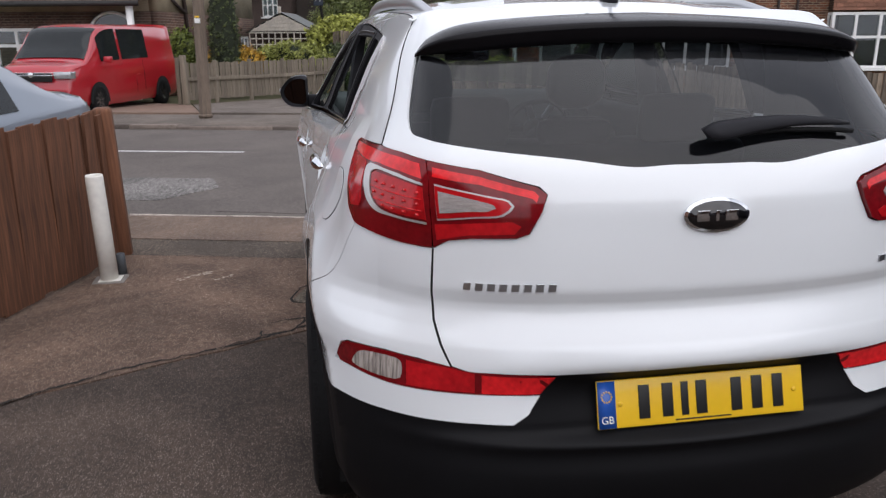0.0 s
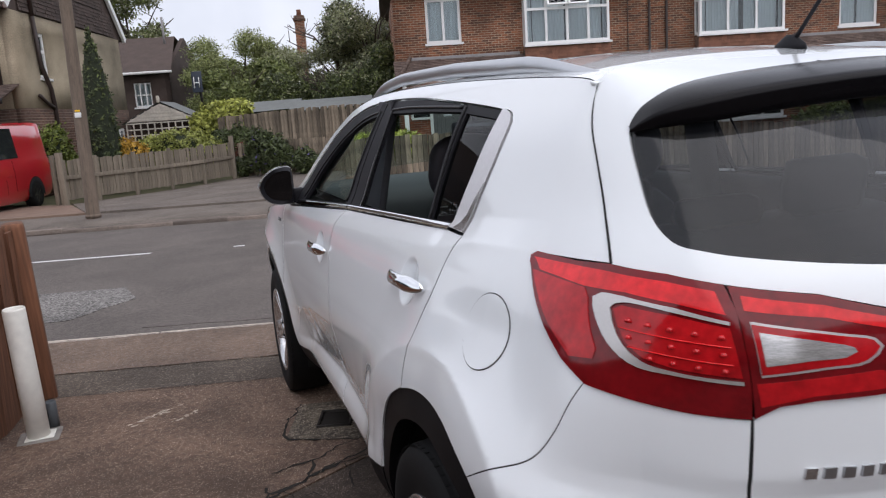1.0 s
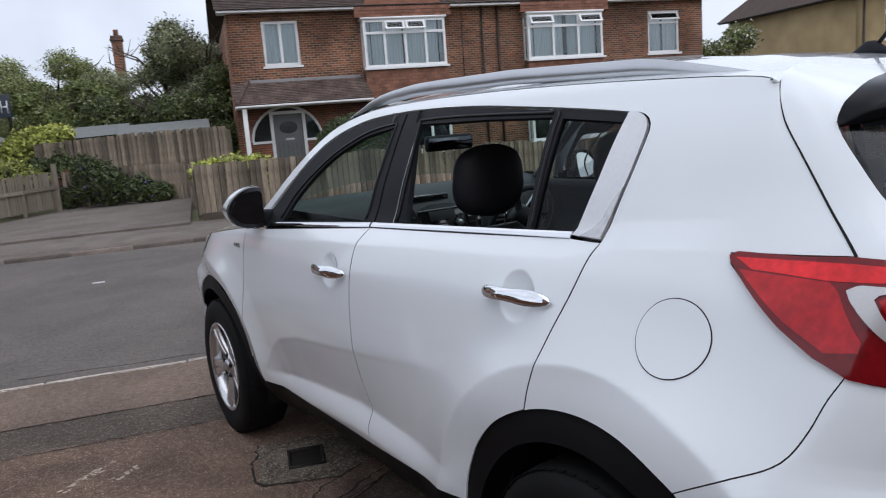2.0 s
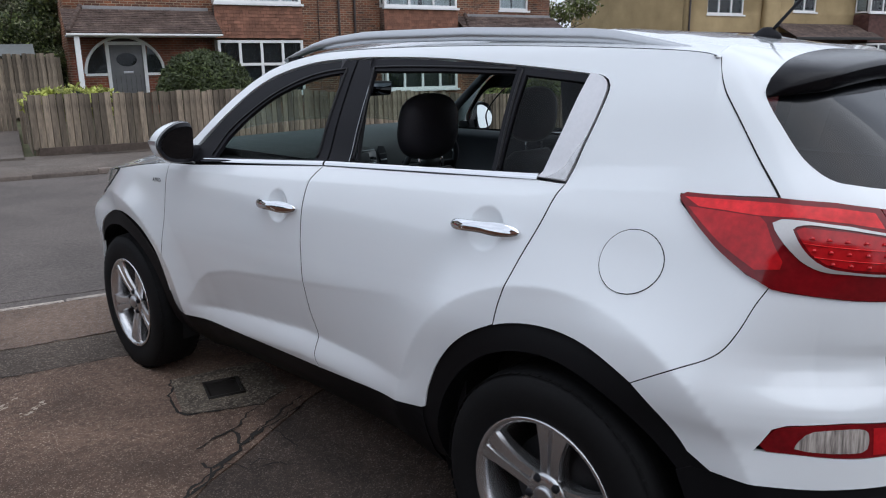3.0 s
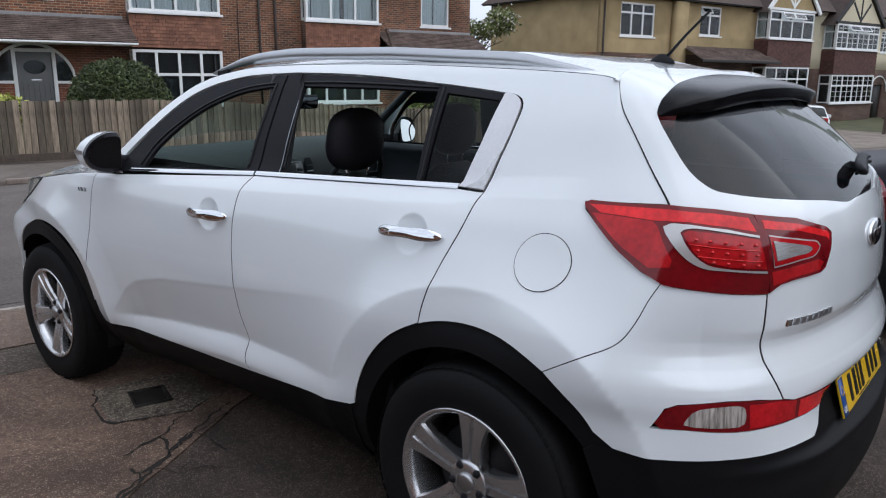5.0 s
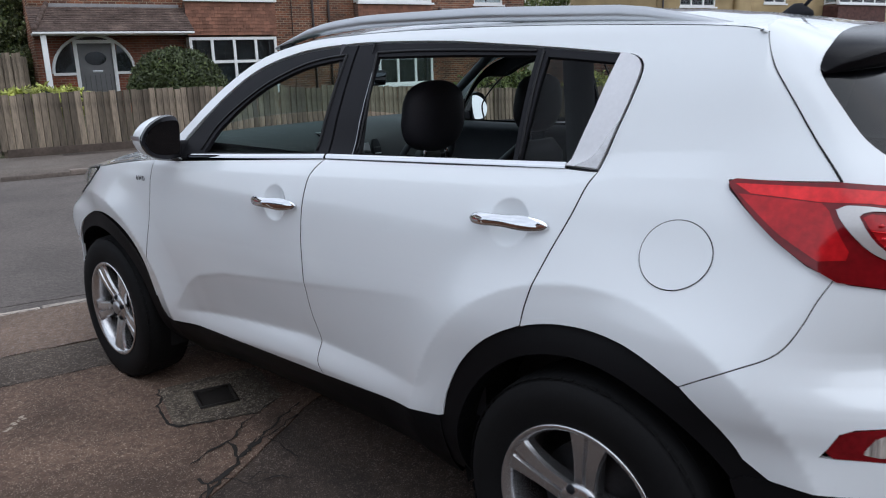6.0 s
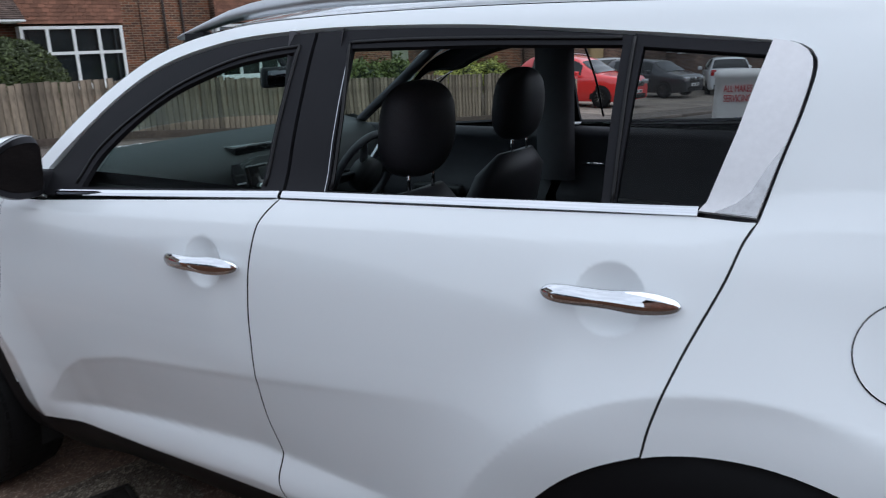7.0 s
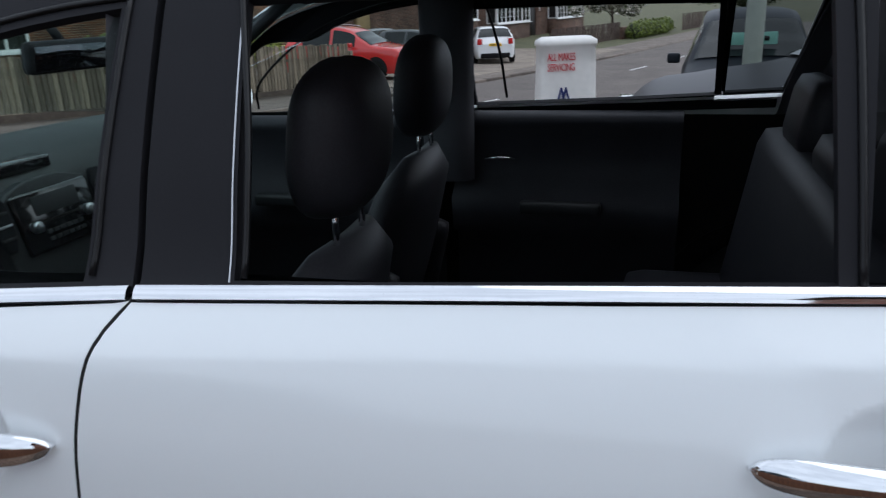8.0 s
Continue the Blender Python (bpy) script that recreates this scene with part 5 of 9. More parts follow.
def stony(name, base, second, chips, rough=.9, chip_scale=140.0, chip_share=.62, bump=.004, patch=1.2, stain=.35):
    """Tarmac or concrete: a ground colour with blotches and stains, and small stones that stand out."""
    m = material(name, base, rough, vary=.16, scale=patch, fine=32, second=second, bump=0)
    nt = m.node_tree
    b = nt.nodes["Principled BSDF"]
    old = b.inputs["Base Color"].links[0].from_socket
    tc, vor, ramp, mix = nt.nodes.new("ShaderNodeTexCoord"), nt.nodes.new("ShaderNodeTexVoronoi"), nt.nodes.new("ShaderNodeValToRGB"), nt.nodes.new("ShaderNodeMixRGB")
    vor.inputs["Scale"].default_value = chip_scale
    nt.links.new(tc.outputs["Object"], vor.inputs["Vector"])
    sep = nt.nodes.new("ShaderNodeSeparateColor")
    nt.links.new(vor.outputs["Color"], sep.inputs["Color"])
    ramp.color_ramp.elements[0].position, ramp.color_ramp.elements[1].position = chip_share, min(1, chip_share + .10)
    nt.links.new(sep.outputs["Red"], ramp.inputs["Fac"])
    mix.inputs["Color2"].default_value = (*chips, 1)
    nt.links.new(ramp.outputs["Color"], mix.inputs["Fac"])
    nt.links.new(old, mix.inputs["Color1"])
    grime, gr, mul = nt.nodes.new("ShaderNodeTexNoise"), nt.nodes.new("ShaderNodeValToRGB"), nt.nodes.new("ShaderNodeMixRGB")
    grime.inputs["Scale"].default_value, grime.inputs["Detail"].default_value, grime.inputs["Distortion"].default_value = .9, 8, 1.2
    nt.links.new(tc.outputs["Object"], grime.inputs["Vector"])
    gr.color_ramp.elements[0].position, gr.color_ramp.elements[0].color = .36, (1 - stain,) * 3 + (1,)
    gr.color_ramp.elements[1].position, gr.color_ramp.elements[1].color = .60, (1, 1, 1, 1)
    nt.links.new(grime.outputs["Fac"], gr.inputs["Fac"])
    mul.blend_type, mul.inputs["Fac"].default_value = "MULTIPLY", 1
    nt.links.new(mix.outputs["Color"], mul.inputs["Color1"])
    nt.links.new(gr.outputs["Color"], mul.inputs["Color2"])
    nt.links.new(mul.outputs["Color"], b.inputs["Base Color"])
    blot, br2, mul2 = nt.nodes.new("ShaderNodeTexNoise"), nt.nodes.new("ShaderNodeValToRGB"), nt.nodes.new("ShaderNodeMixRGB")
    blot.inputs["Scale"].default_value, blot.inputs["Detail"].default_value, blot.inputs["Roughness"].default_value = 34, 9, .75
    nt.links.new(tc.outputs["Object"], blot.inputs["Vector"])
    br2.color_ramp.elements[0].position, br2.color_ramp.elements[0].color = .38, (.74, .73, .72, 1)
    br2.color_ramp.elements[1].position, br2.color_ramp.elements[1].color = .62, (1.20, 1.19, 1.18, 1)
    nt.links.new(blot.outputs["Fac"], br2.inputs["Fac"])
    mul2.blend_type, mul2.inputs["Fac"].default_value = "MULTIPLY", 1
    nt.links.new(mul.outputs["Color"], mul2.inputs["Color1"])
    nt.links.new(br2.outputs["Color"], mul2.inputs["Color2"])
    nt.links.new(mul2.outputs["Color"], b.inputs["Base Color"])
    bp = nt.nodes.new("ShaderNodeBump")
    bp.inputs["Strength"].default_value, bp.inputs["Distance"].default_value = .8, bump
    nt.links.new(vor.outputs["Distance"], bp.inputs["Height"])
    nt.links.new(bp.outputs["Normal"], b.inputs["Normal"])
    return m


ASPHALT = stony("worn_grey_forecourt_tarmac", (.054, .038, .030), (.088, .062, .047), (.25, .20, .165), chip_scale=260, chip_share=.84, stain=.5)
ROADMAT = stony("road_tarmac", (.100, .084, .075), (.128, .108, .097), (.17, .150, .137), chip_scale=220, chip_share=.75, bump=.002, patch=.5, stain=.2)
REDCON = stony("reddish_worn_concrete", (.126, .079, .056), (.196, .125, .089), (.50, .39, .30), chip_scale=250, chip_share=.86, stain=.5)
PINKCON = stony("pinkish_concrete", (.162, .108, .076), (.207, .143, .104), (.28, .23, .20), chip_scale=200, chip_share=.78, stain=.25)
STRIPMAT = stony("coarse_tarmac_strip", (.078, .058, .044), (.108, .083, .064), (.27, .22, .175), chip_scale=170, chip_share=.80)
PATCHMAT = stony("pale_gravelly_patch", (.085, .078, .073), (.13, .12, .112), (.28, .265, .25), chip_scale=75, chip_share=.5, stain=.5)
FARPAVE = stony("grey_pavement_tarmac", (.126, .104, .088), (.160, .133, .113), (.21, .18, .155), chip_scale=200, stain=.25)
EARTH = material("garden_earth_and_grass", (.055, .065, .025), .95, vary=.4, scale=1.5, fine=20, bump=.02, second=(.09, .085, .04))
KERBMAT = material("worn_kerb_stone", (.37, .32, .27), .9, vary=.6, scale=8, fine=40, bump=.006, random=.3)
VERGE = stony("brown_dirt", (.062, .047, .036), (.095, .074, .058), (.15, .12, .10), chip_scale=90, chip_share=.8, stain=.5)
LINE = material("worn_white_road_paint", (.62, .61, .60), .7, vary=.25, scale=14, fine=80)
CRACK = material("dirt_in_cracks", (.020, .017, .014), .95, vary=.3)


def sheet(name, us, ns, mat, lift=0.0, label="", kind="structure"):
    rows = [[spot(u, n, lift) for n in ns] for u in us]
    return tagged(part(name, grid(rows), mat), label, "", "", kind)


us = list(np.concatenate([np.linspace(-1500, -60, 8), np.linspace(-50, -6, 12), np.linspace(-5, 60, 50), np.linspace(75, 1500, 9)]))
flat = [[(*(spot(u, n)[:2]), height(u, n) - .012 - .05 * (4.4 < n < 12.2)) for n in (-1500, -300, -60, -20, -8, 4.3, 4.6, 8, 12.0, 12.3, 14.3, 18, 24, 40, 80, 300, 1500)] for u in us]
tagged(part("ground", grid(flat), EARTH), "rough earth and grass around the houses", "", "", "structure")
us2 = [u for u in us if -60 < u < 130]
tagged(sheet("road", us2, [KERB_NEAR, 5.5, 7, 8.7, 10.5, 12.0], ROADMAT, label="worn grey tarmac road"), "worn grey tarmac road")
sheet("pavement", us2, [12.0, 12.02, 13, 14.35], FARPAVE, label="grey tarmac pavement across the road")
sheet("dirt_verge", [u for u in us if -1.9 < u < 16], [13.98, 14.1, 14.3], VERGE, .006, label="strip of brown dirt along the fence foot")
sheet("forecourt", [u for u in us if -14 < u < 40], [-18, -8, -2, 0, 1, 2, 3, 3.4, 4.0, KERB_NEAR], ASPHALT, label="dark worn tarmac forecourt")


def slab(name, corners, mat, lift, label, step=.5):
    """A thin slab with a ragged edge, lying on the ground."""
    random.seed(len(name) * 7 + int(lift * 1000))
    line = dense([tuple(c) for c in corners], .12)
    line = [(x + random.uniform(-.012, .012), y + random.uniform(-.012, .012)) for x, y in line]
    bm = bmesh.new()
    bm.faces.new([bm.verts.new((x, y, 0)) for x, y in line])
    bm.normal_update()
    bmesh.ops.triangulate(bm, faces=bm.faces[:])
    for v in bm.verts:
        v.co.z = spot(*un(v.co.x, v.co.y))[2] + lift
    e = bmesh.ops.extrude_edge_only(bm, edges=[e for e in bm.edges if e.is_boundary])["geom"]
    for v in e:
        if isinstance(v, bmesh.types.BMVert):
            v.co.z -= lift + .01
    bmesh.ops.recalc_face_normals(bm, faces=bm.faces)
    return tagged(part(name, bm, mat, smooth=False), label, "", "", "structure")


def xy(u, n):
    p = U * u + N * n
    return p.x, p.y


slab("drive_apron", [(-3.4, .95), (-2.2, 1.70), (-1.60, 2.02), (-1.07, 2.27), (-.55, 2.55), (.3, 2.75), (2.2, 2.9), xy(1.6, 3.38), xy(-1.5, 3.38), xy(-4.2, 3.38), xy(-4.4, 1.9)], REDCON, .006, "reddish worn concrete apron of the drive")
slab("tarmac_strip", [xy(-5.2, 3.36), xy(2.2, 3.36), xy(2.2, 3.82), xy(-5.2, 3.82)], STRIPMAT, .005, "coarse dark tarmac strip across the drive")
slab("pavement_strip", [xy(-5.2, 3.83), xy(3.2, 3.83), xy(3.2, 4.66), xy(-5.2, 4.66)], PINKCON, .007, "pinkish concrete strip along the kerb")
slab("road_patch", [xy(-4.9, 5.45), xy(-3.95, 5.55), xy(-3.6, 6.2), xy(-3.85, 6.75), xy(-5.6, 6.7)], PATCHMAT, .005, "pale gravelly repair in the road")
slab("road_repair", [xy(-3.2, 5.1), xy(-1.2, 5.0), xy(-1.0, 6.0), xy(-3.0, 6.1)], ROADMAT, .004, "newer tarmac repair in the road")
kerb = thing("kerb", "low worn stone kerb along the drive", "", "", "structure")
FARKERB = material("grimy_kerb_stone", (.155, .125, .105), .9, vary=.5, scale=3, fine=40, bump=.006, random=.5)
for side_n, top in ((KERB_NEAR - .06, .055), (KERB_FAR + .06, .085)):
    mesh = None
    for u in np.arange(-24, 34, .915):
        z = height(u + .45, KERB_NEAR + .1 if side_n < 6 else KERB_FAR - .1)
        if mesh is None:
            s = part("kerb_stone", boxed((-.452, -.065, -.08), (.452, .065, 0), .012), KERBMAT if side_n < 6 else FARKERB, kerb)
            mesh = s.data
        else:
            s = new("kerb_stone", mesh)
            s.parent = kerb
        random.seed(int(u * 10))
        p = U * (u + .45) + N * side_n
        s.matrix_basis = pose(p.x, p.y, z + top * (1 if (side_n > 6 and not -7 < u < -1.4) or u > 6 else .75) + random.uniform(-.004, .004), random.uniform(-.4, .4), -math.degrees(math.atan((fall(u + .9) - fall(u)) / .9)) + random.uniform(-.3, .3), -15)
for u0, u1 in ((-6.15, -4.2), (-13.5, -11.5), (-.2, 1.8), (6.0, 8.0), (12.2, 14.2), (18.4, 20.4), (24.6, 26.6), (31, 33)):
    rows = [[spot(u, n, .004) for n in (8.70, 8.80)] for u in np.linspace(u0, u1, 6)]
    tagged(part("road_marking", grid(rows), LINE), "worn white centre line dash", "", "", "structure")
tagged(part("road_marking", grid([[spot(u, n, .004) for n in (8.74, 8.82)] for u in (-3.16, -3.02)]), LINE), "white fleck of paint on the road", "", "", "structure")


def crack(name, pts, width):
    random.seed(len(pts) * 13 + int(abs(pts[0][0]) * 100))
    line = dense(pts + pts[::-1][1:-1], .03)
    line = line[:len(line) // 2 + 1]
    rows = []
    for k, (x, y) in enumerate(line):
        j, w = random.uniform(-.012, .012), width * random.uniform(.12, .85) * (.6 + .4 * math.sin(math.pi * min(1, (k + 1) / len(line))))
        d = (line[min(k + 1, len(line) - 1)][0] - line[max(0, k - 1)][0], line[min(k + 1, len(line) - 1)][1] - line[max(0, k - 1)][1])
        l = math.hypot(*d) or 1
        nx, ny = -d[1] / l, d[0] / l
        rows.append([(x + nx * (j + q * w / 2), y + ny * (j + q * w / 2), spot(*un(x, y))[2] + .0095) for q in (-1, 1)])
    tagged(part(name, grid(rows), CRACK), "dark crack in the drive", "", "", "structure")


crack("surface_crack", [(-3.3, 1.02), (-2.2, 1.69), (-1.81, 1.96), (-1.58, 2.06), (-1.33, 2.16), (-1.08, 2.30), (-.96, 2.38), (-.80, 2.47), (-.55, 2.60)], .026)
crack("surface_crack", [(-1.40, 2.13), (-1.32, 2.18), (-1.16, 2.28), (-1.05, 2.32), (-.96, 2.38), (-.87, 2.42), (-.75, 2.46), (-.62, 2.50)], .034)
crack("surface_crack", [(-1.13, 2.46), (-1.03, 2.50), (-.95, 2.51), (-.82, 2.60), (-.74, 2.63)], .020)
crack("surface_crack", [(-.95, 2.51), (-.97, 2.43), (-.98, 2.36)], .022)
crack("surface_crack", [(-1.16, 2.35), (-1.17, 2.31), (-1.15, 2.28)], .018)
crack("surface_crack", [(-1.11, 2.29), (-1.06, 2.18), (-.98, 2.16), (-.92, 2.08)], .013)
crack("surface_crack", [(-1.05, 2.20), (-1.00, 2.21), (-.97, 2.16)], .011)
crack("surface_crack", [(-.83, 2.42), (-.82, 2.32), (-.83, 2.23), (-.87, 2.14)], .012)
crack("surface_crack", [xy(-4.8, 3.37), xy(-3, 3.36), xy(-1, 3.375)], .014)
crack("surface_crack", [xy(-4.8, 3.825), xy(-3, 3.82), xy(-1, 3.83)], .012)
crack("surface_crack", [xy(-4.8, 4.67), xy(-3, 4.665), xy(2, 4.67)], .018)
crack("surface_crack", [(-.88, 3.22), (-.97, 3.05), (-1.03, 2.82), (-.93, 2.745), (-.72, 2.635), (-.60, 2.70)], .022)
# pale scrapes on the apron
SCUFF = material("chalky_scrape", (.50, .42, .34), .95, vary=.5, scale=30, fine=120)
for k in range(46):
    random.seed(900 + k)
    f = random.random()
    if k % 3:
        x, y = -1.74 + .22 * f, 3.37 + .17 * f
    else:
        x, y = -1.53 + .12 * f, 3.33 + .08 * f
    x, y, r = x + random.gauss(0, .012), y + random.gauss(0, .012), random.uniform(.004, .011)
    z = spot(*un(x, y))[2] + .0085
    bm = bmesh.new()
    bm.faces.new([bm.verts.new((x + r * random.uniform(.6, 1.9) * math.cos(a) - r * .5 * math.sin(a), y + r * random.uniform(.4, 1.0) * math.sin(a) + r * .6 * math.cos(a), z)) for a in np.linspace(0, 2 * math.pi, 7)[:-1]])
    tagged(part("scrape", bm, SCUFF), "pale chalky scrape on the drive", "", "", "structure")
# drain cover in its rough concrete bed
DRAINBED = stony("crumbling_drain_concrete", (.072, .056, .043), (.19, .155, .115), (.34, .29, .225), chip_scale=120, chip_share=.72, bump=.01, patch=9, stain=.5)
slab("drain_bed", [(-.88, 3.22), (-.96, 3.04), (-1.02, 2.82), (-.93, 2.75), (-.72, 2.64), (-.55, 2.72), (-.45, 3.10), (-.66, 3.18)], DRAINBED, .009, "crumbling concrete bed of the drain")
drain = thing("drain_cover", "dark iron drain cover set in concrete", "drain cover", at=pose(-.755, 2.935, spot(*un(-.755, 2.935))[2] + .014, 0, 0, -19))
IRON = material("rusty_dark_iron", (.022, .018, .015), .7, .4, vary=.3, fine=80, bump=.002)
part("frame", joined(boxed((-.085, -.10, -.02), (.085, -.085, .004)), boxed((-.085, .085, -.02), (.085, .10, .004)), boxed((-.085, -.085, -.02), (-.07, .085, .004)), boxed((.07, -.085, -.02), (.085, .085, .004))), IRON, drain)
part("plate", boxed((-.0695, -.0845, -.02), (.0695, .0845, -.003), .002), IRON, drain)

# ---- houses: materials and builders ----
def bricks(name, a, b, mortar, scale=1.0):
    m = bpy.data.materials.new(name)
    m.use_nodes = True
    nt = m.node_tree
    bs = nt.nodes["Principled BSDF"]
    bs.inputs["Roughness"].default_value = .9
    tc, sep, add, com, br = (nt.nodes.new("ShaderNode" + k) for k in ("TexCoord", "SeparateXYZ", "Math", "CombineXYZ", "TexBrick"))
    nt.links.new(tc.outputs["Object"], sep.inputs[0])
    nt.links.new(sep.outputs["X"], add.inputs[0])
    nt.links.new(sep.outputs["Y"], add.inputs[1])
    nt.links.new(add.outputs[0], com.inputs["X"])
    nt.links.new(sep.outputs["Z"], com.inputs["Y"])
    nt.links.new(com.outputs[0], br.inputs["Vector"])
    br.inputs["Scale"].default_value = 1
    br.inputs["Brick Width"].default_value, br.inputs["Row Height"].default_value, br.inputs["Mortar Size"].default_value = .225 * scale, .075 * scale, .008
    br.inputs["Color1"].default_value, br.inputs["Color2"].default_value, br.inputs["Mortar"].default_value = (*a, 1), (*b, 1), (*mortar, 1)
    no, mx, hs = nt.nodes.new("ShaderNodeTexNoise"), nt.nodes.new("ShaderNodeMixRGB"), nt.nodes.new("ShaderNodeValToRGB")
    no.inputs["Scale"].default_value, no.inputs["Detail"].default_value = .7, 6
    nt.links.new(tc.outputs["Object"], no.inputs["Vector"])
    hs.color_ramp.elements[0].position, hs.color_ramp.elements[0].color = .34, (.52, .50, .49, 1)
    hs.color_ramp.elements[1].position, hs.color_ramp.elements[1].color = .65, (1.08, 1.04, 1.0, 1)
    nt.links.new(no.outputs["Fac"], hs.inputs["Fac"])
    mx.blend_type, mx.inputs["Fac"].default_value = "MULTIPLY", 1
    nt.links.new(br.outputs["Color"], mx.inputs["Color1"])
    nt.links.new(hs.outputs["Color"], mx.inputs["Color2"])
    nt.links.new(mx.outputs["Color"], bs.inputs["Base Color"])
    bp = nt.nodes.new("ShaderNodeBump")
    bp.inputs["Distance"].default_value, bp.invert = .008, True
    nt.links.new(br.outputs["Fac"], bp.inputs["Height"])
    nt.links.new(bp.outputs["Normal"], bs.inputs["Normal"])
    return m


REDBRICK = bricks("brown_red_brick", (.29, .112, .056), (.105, .050, .034), (.38, .31, .23))
RUSTBRICK = bricks("orange_red_brick", (.36, .115, .062), (.20, .07, .045), (.36, .28, .22))
DARKBRICK = bricks("dark_brown_brick", (.15, .080, .056), (.075, .045, .036), (.24, .19, .15))
TILEHANG = material("weathered_hung_tiles", (.215, .098, .062), .85, vary=.3, scale=3, fine=26, bump=.003)
DARKTILE = material("dark_red_hung_tiles", (.088, .038, .031), .85, vary=.25, scale=3, fine=26, bump=.003)
ROOFTILE = material("mossy_brown_roof_tiles", (.072, .044, .036), .92, vary=.5, scale=2.2, fine=18, bump=.006, second=(.12, .085, .07))
BROWNTILE = material("dark_brown_tiles", (.062, .043, .036), .9, vary=.25, scale=2.5, fine=22, bump=.004)
LEADGREY = material("lead_flashing", (.26, .25, .25), .7, vary=.2, fine=30)
WHITEPAINT = material("white_window_paint", (.78, .78, .77), .4, vary=.05, fine=40)
CURTAINED = material("pane_with_net_curtain", (.34, .40, .42), .06, vary=.22, scale=3, fine=9, coat=1.0, stretch=(6, 6, .4))
DARKPANE = material("dark_pane", (.022, .026, .028), .04, vary=.4, scale=2, coat=1.0)
RENDER_BEIGE = material("stained_beige_pebbledash", (.25, .208, .145), .95, vary=.36, scale=1.0, fine=30, bump=.01, second=(.37, .31, .22))
RENDER_OCHRE = material("ochre_pebbledash", (.35, .265, .145), .98, spec=.1, vary=.26, scale=1.2, fine=50, bump=.01)
RENDER_CREAM = material("cream_render", (.60, .53, .38), .9, vary=.10, scale=1.5, fine=50, bump=.005)
GREYDOOR = material("grey_painted_door", (.13, .13, .13), .45, vary=.12, fine=30)
PIPE = material("dark_brown_downpipe", (.030, .018, .015), .5, vary=.2)
TIMBER = material("black_timber", (.016, .014, .013), .6, vary=.2, fine=40)


def pierced(x0, x1, z0, z1, holes, y=0.0, thick=.25):
    """A wall in the x-z plane with openings through it; its face is at y, its back at y + thick."""
    bm = bmesh.new()
    xs = sorted({x0, x1, *(h[0] for h in holes), *(h[1] for h in holes)})
    zs = sorted({z0, z1, *(h[2] for h in holes), *(h[3] for h in holes)})
    xs, zs = [x for x in xs if x0 <= x <= x1], [z for z in zs if z0 <= z <= z1]
    open_cell = lambda a, b, c, d: any(h[0] <= (a + b) / 2 <= h[1] and h[2] <= (c + d) / 2 <= h[3] for h in holes)
    cells = {(i, j): not open_cell(xs[i], xs[i + 1], zs[j], zs[j + 1]) for i in range(len(xs) - 1) for j in range(len(zs) - 1)}
    v = {}

    def at_vert(i, j, back):
        k = (i, j, back)
        if k not in v:
            v[k] = bm.verts.new((xs[i], y + thick * back, zs[j]))
        return v[k]
    for (i, j), solid in cells.items():
        if not solid:
            continue
        bm.faces.new([at_vert(*c, 0) for c in ((i, j), (i + 1, j), (i + 1, j + 1), (i, j + 1))])
        bm.faces.new([at_vert(*c, 1) for c in ((i, j), (i, j + 1), (i + 1, j + 1), (i + 1, j))])
        for (di, dj), (a, b) in {(-1, 0): ((i, j + 1), (i, j)), (1, 0): ((i + 1, j), (i + 1, j + 1)), (0, -1): ((i, j), (i + 1, j)), (0, 1): ((i + 1, j + 1), (i, j + 1))}.items():
            if not cells.get((i + di, j + dj), False):
                bm.faces.new([at_vert(*a, 0), at_vert(*a, 1), at_vert(*b, 1), at_vert(*b, 0)])
    bmesh.ops.recalc_face_normals(bm, faces=bm.faces)
    return bm


HOUSEGLASS = glass("house_window_glass", (.05, .06, .065), through_share=.95, tint=(.90, .94, .95), ior=1.6)
NET = material("white_net_curtain", (.82, .86, .88), .9, vary=.12, scale=2, fine=14, stretch=(9, 9, .3))
UNLITBOARD = material("unlit_interior_board", (.05, .055, .06), .9, vary=.3, scale=2)


